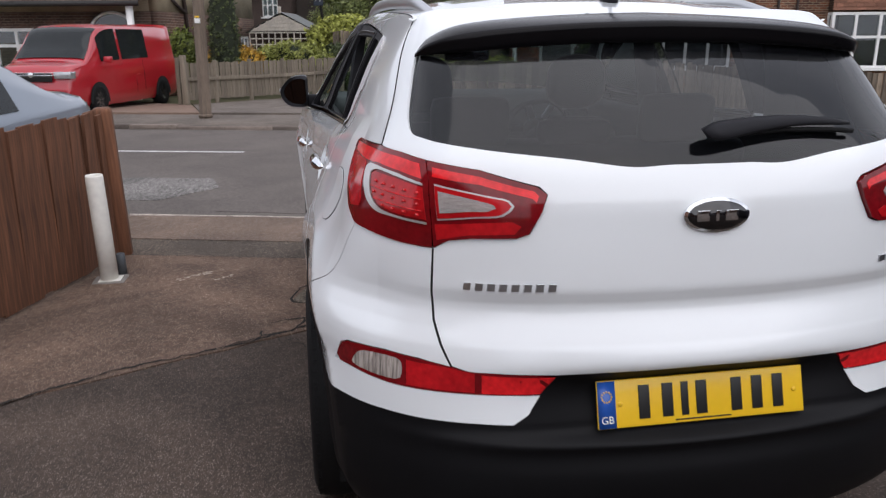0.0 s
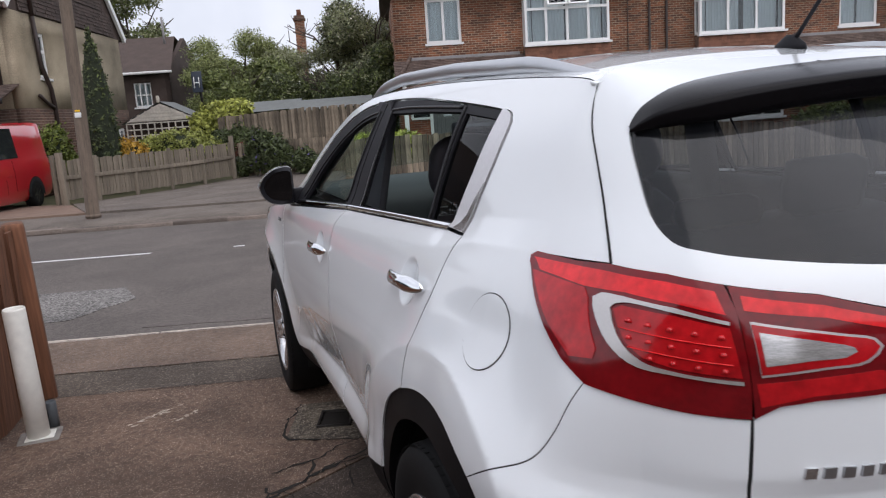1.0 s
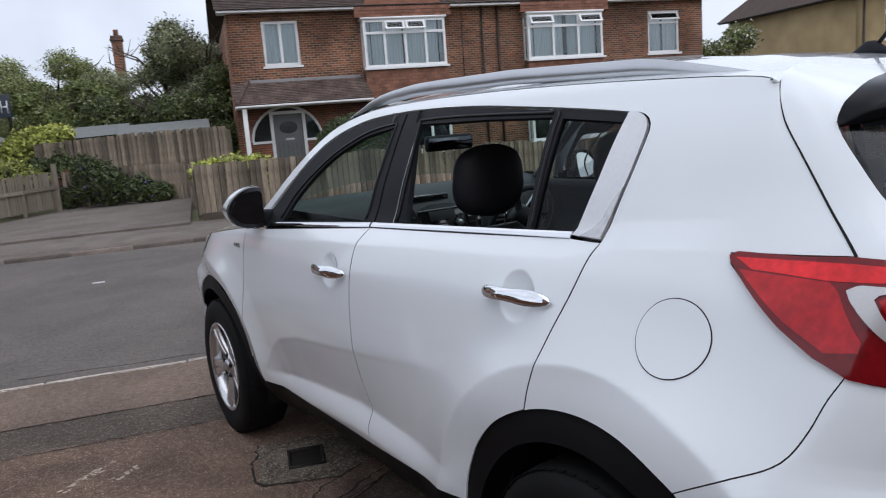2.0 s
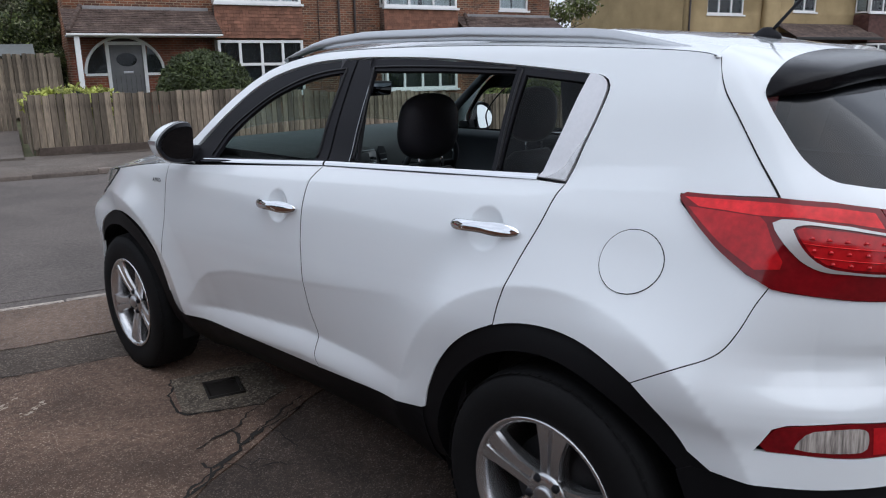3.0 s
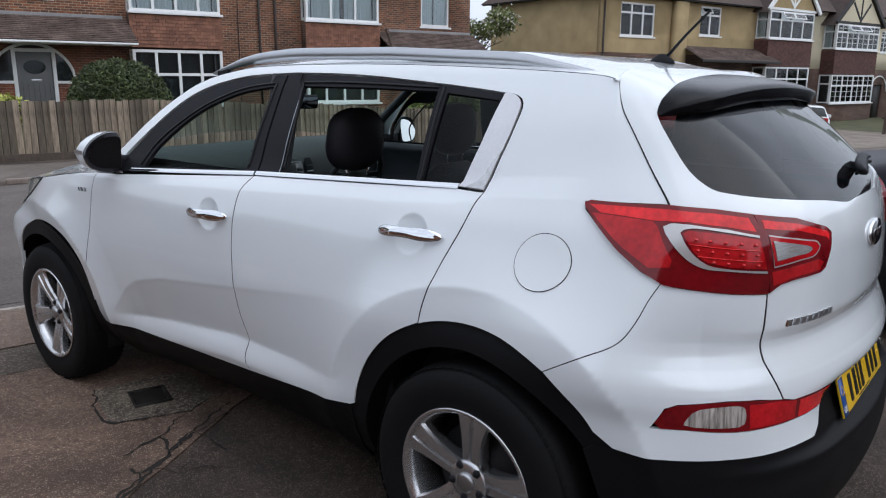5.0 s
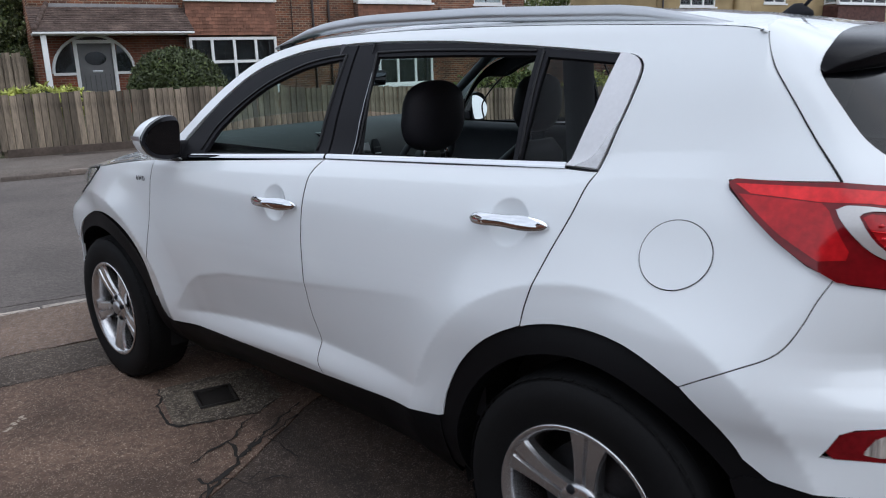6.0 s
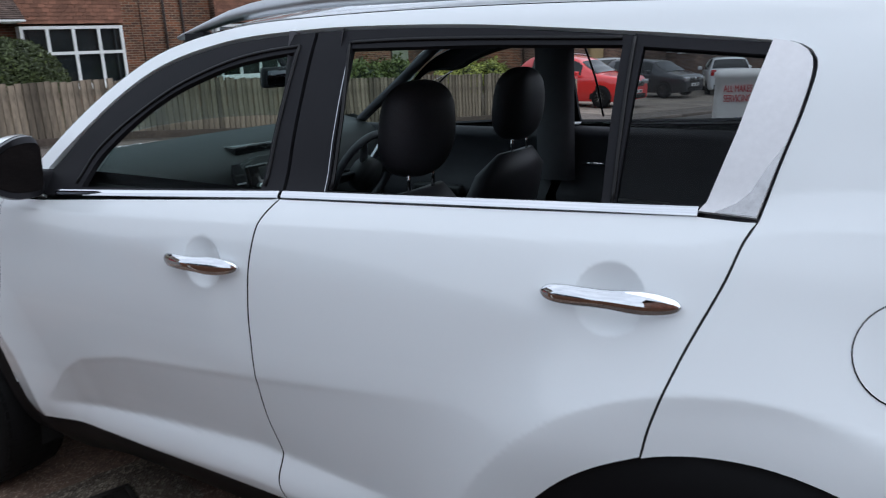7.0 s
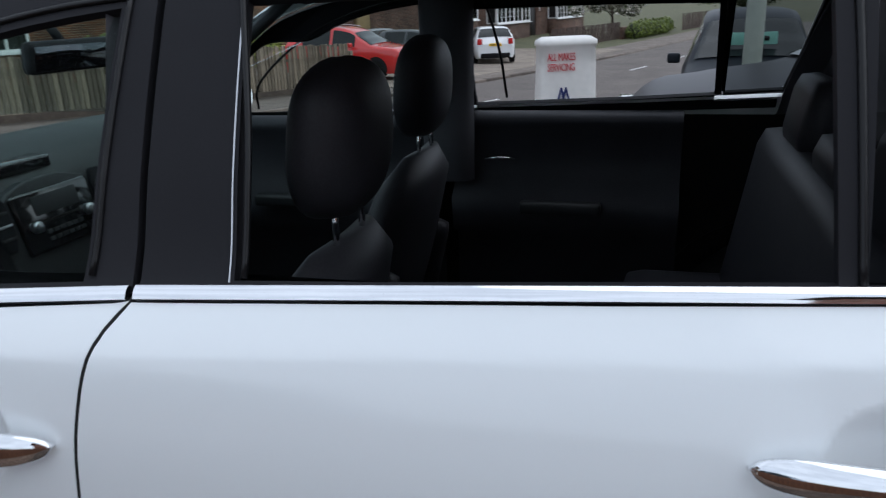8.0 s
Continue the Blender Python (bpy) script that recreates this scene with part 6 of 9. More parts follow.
def window(house, x0, x1, z0, z1, cols=2, transom=None, y=.06, pane=None, sill=True, m=None, bar=.088, label="white framed window", lattice=False, open_vents=()):
    """A framed window: one frame with its bars, panes, curtains behind, a sill and tilted vents."""
    ups = np.linspace(x0, x1, cols + 1)
    rows_z = [(z0, z1)] if not transom else [(z0, z0 + (z1 - z0) * transom), (z0 + (z1 - z0) * transom, z1)]
    place = (lambda bm: bmesh.ops.transform(bm, matrix=m, verts=bm.verts) and bm or bm) if m is not None else (lambda bm: bm)
    holes, cells = [], []
    for k in range(cols):
        for r, (a, b) in enumerate(rows_z):
            h = (ups[k] + (bar if k == 0 else bar / 2), ups[k + 1] - (bar if k == cols - 1 else bar / 2), a + (bar if r == 0 else bar / 2), b - (bar if r == len(rows_z) - 1 else bar / 2))
            cells.append((k, r, h))
            if lattice:
                for i in range(2):
                    for j in range(3 if r == 0 else 2):
                        n = 3 if r == 0 else 2
                        w, t = (h[1] - h[0]) / 2, (h[3] - h[2]) / n
                        holes.append((h[0] + w * i + .011, h[0] + w * (i + 1) - .011, h[2] + t * j + .011, h[2] + t * (j + 1) - .011))
            else:
                holes.append(h)
    w = part("window", place(pierced(x0, x1, z0, z1, holes, y, .07)), WHITEPAINT, house, label, smooth=False)
    if sill:
        part("window_sill", place(boxed((x0 - .06, y - .11, z0 - .07), (x1 + .06, y + .06, z0 - .002))), WHITEPAINT, w, smooth=False)
    for k, r, h in cells:
        if k in open_vents and r == len(rows_z) - 1:
            hinge = Matrix.Translation((0, y, h[3])) @ Matrix.Rotation(radians(-34), 4, "X")
            tall = h[3] - h[2] + .02
            vent = part("open_vent", place(pierced(h[0] - .02, h[1] + .02, -tall, .02, [(h[0] + .045, h[1] - .045, -tall + .06, -.045)], -.03, .04)), WHITEPAINT, w, smooth=False)
            vent.data.transform((m @ hinge @ m.inverted()) if m is not None else hinge)
            glazed = part("pane", place(boxed((h[0] + .04, -.012, -tall + .055), (h[1] - .04, -.006, -.04))), HOUSEGLASS, vent, smooth=False)
            glazed.data.transform((m @ hinge @ m.inverted()) if m is not None else hinge)
            continue
        part("pane", place(boxed((h[0] - .01, y + .03, h[2] - .01), (h[1] + .01, y + .036, h[3] + .01))), HOUSEGLASS, w, smooth=False)
    wide = x1 - x0
    if pane is None or pane is CURTAINED:
        spans = ((x0 + .03, x0 + wide * .47), (x0 + wide * .53, x1 - .03)) if wide > .9 else ((x0 + .03, x1 - .03),)
        for a, b in spans:
            n = max(6, int((b - a) / .03))
            rows = [[(a + (b - a) * k / n, y + .13 + .022 * math.sin(k * 1.9) + .008 * math.sin(k * .7), z) for k in range(n + 1)] for z in (z0 + .02, (z0 + z1) / 2, z1 - .02)]
            part("curtain", place(grid(rows)), NET, w, "white net curtain")
    # thin dark board behind the panes, its colour standing for an unlit interior
    part("room", place(boxed((x0 + .02, y + .24, z0 + .02), (x1 - .02, y + .26, z1 - .02))), UNLITBOARD, w, smooth=False)
    return w


def tiled(width, length, m, mat, parent, name="tiles", tile=.20, course=.11, seed=1, label=""):
    """Courses of lapped tiles over a slope: x along it, y up it; one joined mesh."""
    rnd = random.Random(seed)
    verts, faces = [], []
    for j in range(int(length / course)):
        for i in range(int(width / tile) + 1):
            x0 = i * tile - (tile / 2 if j % 2 else 0)
            x1 = min(x0 + tile - .006, width)
            x0 = max(0, x0)
            if x1 - x0 < .02:
                continue
            y0, y1 = j * course, (j + 1) * course + .02
            lift, dy = .022 + rnd.uniform(-.004, .006), rnd.uniform(-.006, .006)
            k = len(verts)
            verts += [(x0, y0 + dy, lift), (x1, y0 + dy, lift + rnd.uniform(-.003, .003)), (x1, y1, .004), (x0, y1, .004), (x0, y0 + dy, 0), (x1, y0 + dy, 0)]
            faces += [(k, k + 1, k + 2, k + 3), (k + 4, k + 5, k + 1, k), (k, k + 3, k + 4), (k + 1, k + 5, k + 2)]
    me = bpy.data.meshes.new(name)
    me.from_pydata([tuple(m @ Vector(v)) for v in verts], [], faces)
    me.materials.append(mat)
    ob = new(name, me)
    ob.parent = parent
    return tagged(ob, label)


def islands(m, spread=.3):
    """Adds a shade of its own to each loose piece of a joined mesh."""
    nt = m.node_tree
    b = nt.nodes["Principled BSDF"]
    old = b.inputs["Base Color"].links[0].from_socket
    geo, mr, hsv = nt.nodes.new("ShaderNodeNewGeometry"), nt.nodes.new("ShaderNodeMapRange"), nt.nodes.new("ShaderNodeHueSaturation")
    mr.inputs["To Min"].default_value, mr.inputs["To Max"].default_value = 1 - spread, 1 + spread
    nt.links.new(geo.outputs["Random Per Island"], mr.inputs["Value"])
    nt.links.new(mr.outputs["Result"], hsv.inputs["Value"])
    nt.links.new(old, hsv.inputs["Color"])
    nt.links.new(hsv.outputs["Color"], b.inputs["Base Color"])
    return m


for m in (TILEHANG, DARKTILE, ROOFTILE, BROWNTILE):
    islands(m, .25)


def downpipe(house, x, z0, z1, y=-.06):
    p = part("downpipe", tube([(x, y, z0), (x, y, (z0 + z1) / 2), (x, y, z1)], .045, 8), PIPE, house, "dark downpipe")
    return p


def slope(p, along, up):
    """The pose of a slope: its corner, the way along it and the way up it."""
    a, b = Vector(along).normalized(), Vector(up).normalized()
    c = a.cross(b)
    return Matrix.Translation(p) @ Matrix((a, b, c)).transposed().to_4x4()


# ---- plants ----
def leafy(name, base, second, rough=.6):
    m = material(name, base, rough, vary=.35, scale=1.3, fine=8, second=second)
    islands(m, .45)
    m.node_tree.nodes["Principled BSDF"].inputs["Subsurface Weight"].default_value = 0
    return m


LEAF_DARK = leafy("dark_evergreen_leaves", (.036, .050, .016), (.060, .078, .024))
LEAF_MID = leafy("mid_green_leaves", (.088, .112, .028), (.14, .170, .046))
LEAF_SPRING = leafy("spring_green_leaves", (.17, .195, .065), (.26, .285, .11))
LEAF_YELLOW = leafy("yellow_green_leaves", (.27, .29, .055), (.38, .40, .09))
LEAF_ORANGE = leafy("orange_yellow_leaves", (.38, .20, .02), (.45, .27, .03))
LEAF_GREY = leafy("pale_budding_leaves", (.22, .23, .125), (.31, .32, .19))
BLOSSOM = leafy("white_blossom", (.55, .52, .48), (.70, .66, .62))
BARK = material("grey_brown_bark", (.075, .058, .045), .95, vary=.35, scale=4, fine=30, bump=.01, stretch=(1, 1, .3))


def leaves(name, blobs, count, size, mat, parent, seed=1, shell=.55, label="", ragged=.30):
    """A crown of many small bent leaves in uneven clumps. blobs: centre x, y, z and radii."""
    r = np.random.RandomState(seed)
    vol = np.array([b[3] * b[4] * b[5] for b in blobs]) ** .75
    pick = r.choice(len(blobs), count, p=vol / vol.sum())
    B = np.array(blobs, float)[pick]
    d = r.normal(size=(count, 3))
    d /= np.linalg.norm(d, axis=1)[:, None]
    rad = (shell + (1 - shell) * r.rand(count)) ** .8
    # sub-clumps make hollows and gaps
    bump = 1 - ragged * .6 + ragged * np.sin(d[:, 0] * 7 + pick) * np.sin(d[:, 1] * 6 + 2 * pick) * np.sin(d[:, 2] * 7 + 1.3 * pick) + .27 * ragged * r.normal(size=count)
    p = B[:, :3] + d * B[:, 3:6] * (rad * bump)[:, None]
    a = r.normal(size=(count, 3))
    a /= np.linalg.norm(a, axis=1)[:, None]
    b = np.cross(a, d + .6 * r.normal(size=(count, 3)))
    b /= np.linalg.norm(b, axis=1)[:, None] + 1e-9
    s = size * (.6 + .8 * r.rand(count))[:, None]
    n = np.cross(a, b)
    quad = np.stack([p - a * s, p + b * s * .5 + n * s * .2, p + a * s, p - b * s * .5 + n * s * .2], 1).reshape(-1, 3)
    me = bpy.data.meshes.new(name)
    me.from_pydata(quad.tolist(), [], np.arange(count * 4).reshape(-1, 4).tolist())
    me.materials.append(mat)
    ob = new(name, me)
    ob.parent = parent
    return tagged(ob, label)


def core(name, blobs, mat, parent, f=.72):
    """Lumpy closed forms well below the leaves, dark for a dense bush's inner shade."""
    bm = bmesh.new()
    for x, y, z, a, b, c in blobs:
        made = bmesh.ops.create_icosphere(bm, subdivisions=2, radius=1, matrix=Matrix.Translation((x, y, z)) @ Matrix.Diagonal((a * f, b * f, c * f, 1)))["verts"]
        for v in made:
            v.co += Vector((noise.noise(v.co * 3), noise.noise(v.co * 3 + Vector((5, 0, 0))), noise.noise(v.co * 3 + Vector((0, 9, 0))))) * .12 * min(a, b, c)
    return part(name, bm, mat, parent)


def limbs(top, spread, count, radius, seed=1, base=(0, 0, 0)):
    """A tapered trunk with forking limbs."""
    r = random.Random(seed)
    bms = [tube([base, (base[0] + r.uniform(-.1, .1), base[1] + r.uniform(-.1, .1), base[2] + top * .35), (base[0] + r.uniform(-.2, .2), base[1] + r.uniform(-.2, .2), base[2] + top * .7)], radius, 8, taper=.5)]
    for k in range(count):
        a, h = r.uniform(0, 2 * math.pi), r.uniform(.3, .68) * top
        e = r.uniform(.5, 1) * spread
        z = min(top * 1.0, h + r.uniform(.25, .5) * top)
        p0, p2 = Vector((base[0], base[1], base[2] + h)), Vector((base[0] + e * math.cos(a), base[1] + e * math.sin(a), base[2] + z))
        p1 = p0.lerp(p2, .5) + Vector((0, 0, .08 * top))
        bms.append(tube([p0, p1, p2], radius * .4, 6, taper=.25))
        for j in range(3):
            q = p1.lerp(p2, r.random())
            bms.append(tube([q, q + Vector((r.uniform(-.5, .5), r.uniform(-.5, .5), r.uniform(.1, .6))) * spread * .5], radius * .14, 5, taper=.3))
    return joined(*bms)


# near-black colour that stands for the shade deep inside foliage
INNER = material("bush_shade_core", (.016, .022, .010), .95, vary=.4, scale=6, fine=30, bump=.02)


def bush(name, label, category, m, blobs, count, size, mat, seed=1, inner=LEAF_DARK, f=.72, extra=(), ragged=.30):
    t = thing(name, label, category, at=m)
    core("shade_core", blobs, INNER, t, f * .9)
    leaves("foliage", blobs, int(count * 1.5), size, mat, t, seed, ragged=ragged, shell=.55 if ragged > .2 else .85)
    for k, (c2, s2, m2) in enumerate(extra):
        leaves("blossom" if m2 is BLOSSOM else "young_foliage", blobs, c2, s2, m2, t, seed + 11 + k, shell=.8, ragged=ragged)
    return t

# ---- the brick pair across the road ----
pair = thing("brick_house", "brown-red brick semi-detached pair with white windows and a tiled porch", "house", at=at(0, 24.9, 0.0))
W0, W1, EAVE = -.45, 17.5, 5.40
wins = [(.62, 1.80, 3.72, 5.15), (15.05, 16.45, 3.47, 5.05)]
body = part("wall", pierced(W0, W1, -1.2, EAVE, wins + [(.62, 1.66, -.1, 2.22)]), REDBRICK, pair, "brown-red brick wall")
part("end_wall", boxed((W0, .252, -1.2), (W0 + .25, 8.0, EAVE)), REDBRICK, pair)
part("end_wall", boxed((W1 - .25, .252, -1.2), (W1, 8.0, EAVE)), REDBRICK, pair)
part("back_wall", boxed((W0 + .25, 7.75, -1.2), (W1 - .25, 8.0, EAVE)), REDBRICK, pair)
window(pair, .62, 1.80, 3.72, 5.15, 2, None, pane=CURTAINED)
window(pair, 15.05, 16.45, 3.47, 5.05, 1, .72, pane=CURTAINED, open_vents=(0,))
# eaves and the two slopes of the roof
part("gutter", boxed((W0 - .3, -.42, EAVE - .02), (W1 + .3, -.30, EAVE + .08), .02), WHITEPAINT, pair, "white gutter board")
part("soffit", boxed((W0 - .28, -.30, EAVE), (W1 + .28, .2, EAVE + .05)), WHITEPAINT, pair)
ridge = 8.6
rf = part("roof", grid([[(x, y, z) for x in (W0 - .35, W1 + .35)] for y, z in ((-.45, EAVE + .05), (4.0, ridge), (8.4, EAVE + .05))]), BROWNTILE, pair, "brown tiled roof", smooth=False)
tiled(W1 - W0 + .7, 1.6, slope((W0 - .35, -.45, EAVE + .07), (1, 0, 0), (0, 4.45, ridge - EAVE)), BROWNTILE, pair, "roof_tiles", seed=4)
for x0, x1 in ((3.88, 6.75), (9.85, 12.85)):
    # two-storey bay: glazed above and below, tile-hung between
    d = -.42
    for z0, z1, pane, cols, tr in ((3.46, 5.03, CURTAINED, 4, .72), (.55, 2.30, DARKPANE, 4, .56)):
        if x0 > 9 and z0 > 3:
            cols = 3
        window(pair, x0, x1, z0, z1, cols, tr, y=d, pane=pane, open_vents=(1, 2) if (z0 > 3 and x0 < 9) else (0, 2) if z0 > 3 else ())
        for m_side in (Matrix.Translation((x0, 0, 0)) @ pose(0, 0, 0, 0, 0, -90), Matrix.Translation((x1, d, 0)) @ pose(0, 0, 0, 0, 0, 90)):
            window(pair, .004, .35, z0, z1, 1, tr, y=0, pane=pane, sill=False, m=m_side)
    part("bay_panel", boxed((x0, d + .02, 2.36), (x1, -.003, 3.40)), DARKBRICK, pair)
    tiled(x1 - x0 + .06, 1.06, slope((x0 - .03, d - .02, 2.36), (1, 0, 0), (0, .02, 1)), TILEHANG, pair, "hung_tiles", seed=int(x0), label="weathered orange-brown hung tiles")
    tiled(.42, 1.06, slope((x1 + .002, d, 2.36), (0, 1, 0), (0, 0, 1)), TILEHANG, pair, "hung_tiles", seed=int(x0) + 1)
    part("bay_base", boxed((x0, d + .04, -1.2), (x1, -.003, .50)), REDBRICK, pair)
    part("bay_head", boxed((x0 - .05, d - .05, 5.03), (x1 + .05, -.003, 5.10)), WHITEPAINT, pair)
    # gable over the bay
    g = [(x0 - .25, 5.10), (x1 + .25, 5.10), ((x0 + x1) / 2, 7.2)]
    part("bay_gable", prism(g, .3, Matrix.Translation((0, d, 0))), TILEHANG, pair, smooth=False)
    tiled(x1 - x0 + .5, .34, slope((x0 - .25, d - .015, 5.10), (1, 0, 0), (0, .02, 1)), TILEHANG, pair, "hung_tiles", seed=int(x0) + 5)
for x in (8.25, 8.85):
    downpipe(pair, x, -.5, EAVE)
part("cable", tube([(7.5, -.02, .5), (7.5, -.02, 3), (7.52, -.02, EAVE)], .012, 6), PIPE, pair)
for x0, x1 in ((-.55, 3.85), (12.9, 17.6)):
    # lean-to porch roof with hipped ends
    t0, t1, zl, zh = x0, x1, 2.42, 3.18
    part("porch_soffit", boxed((t0 + .05, -1.25, zl - .04), (t1 - .05, -.003, zl + .02)), WHITEPAINT, pair)
    part("porch_gutter", boxed((t0, -1.34, zl - .03), (t1, -1.27, zl + .03), .015), WHITEPAINT, pair, "white porch gutter")
    tiled(x1 - x0, 1.46, slope((x0, -1.32, zl + .04), (1, 0, 0), (0, 1.28, zh - zl)), ROOFTILE, pair, "porch_tiles", seed=int(x1), label="mossy brown porch tiles")
    part("porch_deck", grid([[(x, y, z) for x in (t0 + .02, t1 - .02)] for y, z in ((-1.30, zl + .02), (-.02, zh + .01))]), BROWNTILE, pair)
    part("flashing", boxed((t0 + .5, -.05, zh - .02), (t1 - .1, .001, zh + .12), .01), LEADGREY, pair, "grey lead flashing")
    part("hip_tiles", joined(*[lathe([(.075, 0), (.075, .16), (.05, .2)], 8, "Y", m=Matrix.Translation((t0 + .06 + .5 * f, -1.30 + 1.28 * f, zl + .09 + (zh - zl) * f)) @ pose(0, 0, 0, 32, 0, -20)) for f in np.linspace(0, .92, 8)]), ROOFTILE, pair)
for x in (-.28,):
    part("porch_post", boxed((x - .07, -1.22, -.5), (x + .07, -1.08, 2.39), .01), WHITEPAINT, pair, "white porch post")
# arched entrance: red brick inner wall, grey door, glazed quarter lights
part("porch_wall", pierced(-.40, 3.80, -1.2, 2.40, [(.62, 1.66, -.1, 2.22)], y=-.012, thick=.01), RUSTBRICK, pair, "orange-red porch brickwork")
arc = [(1.09 + 1.14 * math.cos(a), 1.30 + 1.10 * math.sin(a)) for a in np.linspace(0, math.pi, 25)]
part("arch_frame", joined(tube([(x, -.05, z) for x, z in arc], .045, 6), boxed((-.06, -.09, 1.24), (.64, -.014, 1.32)), boxed((1.64, -.09, 1.24), (2.24, -.014, 1.32)), boxed((.56, -.10, -.1), (.66, -.012, 2.26)), boxed((1.62, -.10, -.1), (1.72, -.012, 2.26)), boxed((.66, -.10, 2.16), (1.62, -.012, 2.26))), WHITEPAINT, pair, "white arched door frame", smooth=False)
part("side_light", prism([p for p in arc if p[0] < .60] + [(.60, 1.30)], .02, Matrix.Translation((0, -.034, 0))), DARKPANE, pair, smooth=False)
part("side_light", prism([(1.68, 1.30)] + [p for p in arc if p[0] > 1.68], .02, Matrix.Translation((0, -.034, 0))), DARKPANE, pair, smooth=False)
part("fan_light", prism([(1.60, 2.24)] + [p for p in arc if .68 < p[0] < 1.60] + [(.68, 2.24)], .02, Matrix.Translation((0, -.034, 0))), DARKPANE, pair, smooth=False)
dr = part("door", boxed((.66, -.05, -.1), (1.62, .0, 2.16), .01), GREYDOOR, pair, "grey front door with an oval light")
part("oval_light", prism([(1.14 + .30 * math.cos(a), 1.72 + .20 * math.sin(a)) for a in np.linspace(0, 2 * math.pi, 25)[:-1]], -.012, Matrix.Translation((0, -.05, 0))), DARKPANE, dr, smooth=False)
part("letter_box", boxed((1.02, -.065, 1.30), (1.30, -.05, 1.37), .004), SATIN, dr)
part("planks", joined(*[boxed((x - .004, -.054, 0), (x + .004, -.05, 1.25)) for x in np.linspace(.78, 1.5, 6)]), TIMBER, dr)

# ---- the ochre house and its cream neighbours ----
och = thing("ochre_house", "ochre pebbledashed house with a white bay and half-timbered gable", "house", at=at(.95, 25.4, -.15))
part("wall", pierced(25.0, 44.0, -1.6, 5.62, [(26.35, 28.95, 3.72, 5.35), (32.7, 34.6, 3.95, 5.5)]), RENDER_OCHRE, och, "ochre pebbledash wall")
part("end_wall", boxed((25.0, .252, -1.6), (25.25, 8.5, 5.62)), RENDER_OCHRE, och, "ochre pebbledash end wall")
part("plinth", boxed((24.97, -.03, -1.6), (44.0, -.003, 2.9)), DARKBRICK, och, "dark brick lower storey")
part("plinth_end", boxed((24.97, 0, -1.6), (24.998, 8.5, 2.9)), REDBRICK, och)
window(och, 26.35, 28.95, 3.72, 5.35, 3, .70)
window(och, 32.7, 34.6, 3.95, 5.5, 2, .70, open_vents=(0,))
part("fascia", boxed((24.6, -.42, 5.60), (44.2, -.34, 5.74), .01), TIMBER, och)
part("fascia", boxed((24.58, -.40, 5.60), (24.66, 8.8, 5.74), .01), TIMBER, och)
part("roof", grid([[(24.5, -.5, 5.67), (44.4, -.5, 5.67)], [(28.5, 4.2, 9.6), (44.4, 4.2, 9.6)], [(24.5, 8.9, 5.67), (44.4, 8.9, 5.67)]]), BROWNTILE, och, "brown tiled roof", smooth=False)
part("roof_hip", grid([[(24.5, -.5, 5.67), (24.5, 8.9, 5.67)], [(28.5, 4.19, 9.6), (28.5, 4.21, 9.6)]]), BROWNTILE, och, smooth=False)
downpipe(och, 25.1, -1, 5.55, -.08)
downpipe(och, 44.0, -1, 5.55, -.08)
part("recess_pier", boxed((30.2, -.35, -1.6), (31.2, -.033, 5.58)), RENDER_OCHRE, och)
tiled(7.2, 1.5, slope((31.1, -1.5, 2.62), (1, 0, 0), (0, 1.4, .75)), ROOFTILE, och, "porch_tiles", seed=8, label="brown porch tiles")
part("porch_deck", grid([[(x, y, z) for x in (31.12, 38.28)] for y, z in ((-1.48, 2.6), (-.04, 3.36))]), BROWNTILE, och)
part("porch_fascia", boxed((31.0, -1.6, 2.5), (38.3, -1.5, 2.64), .01), TIMBER, och)


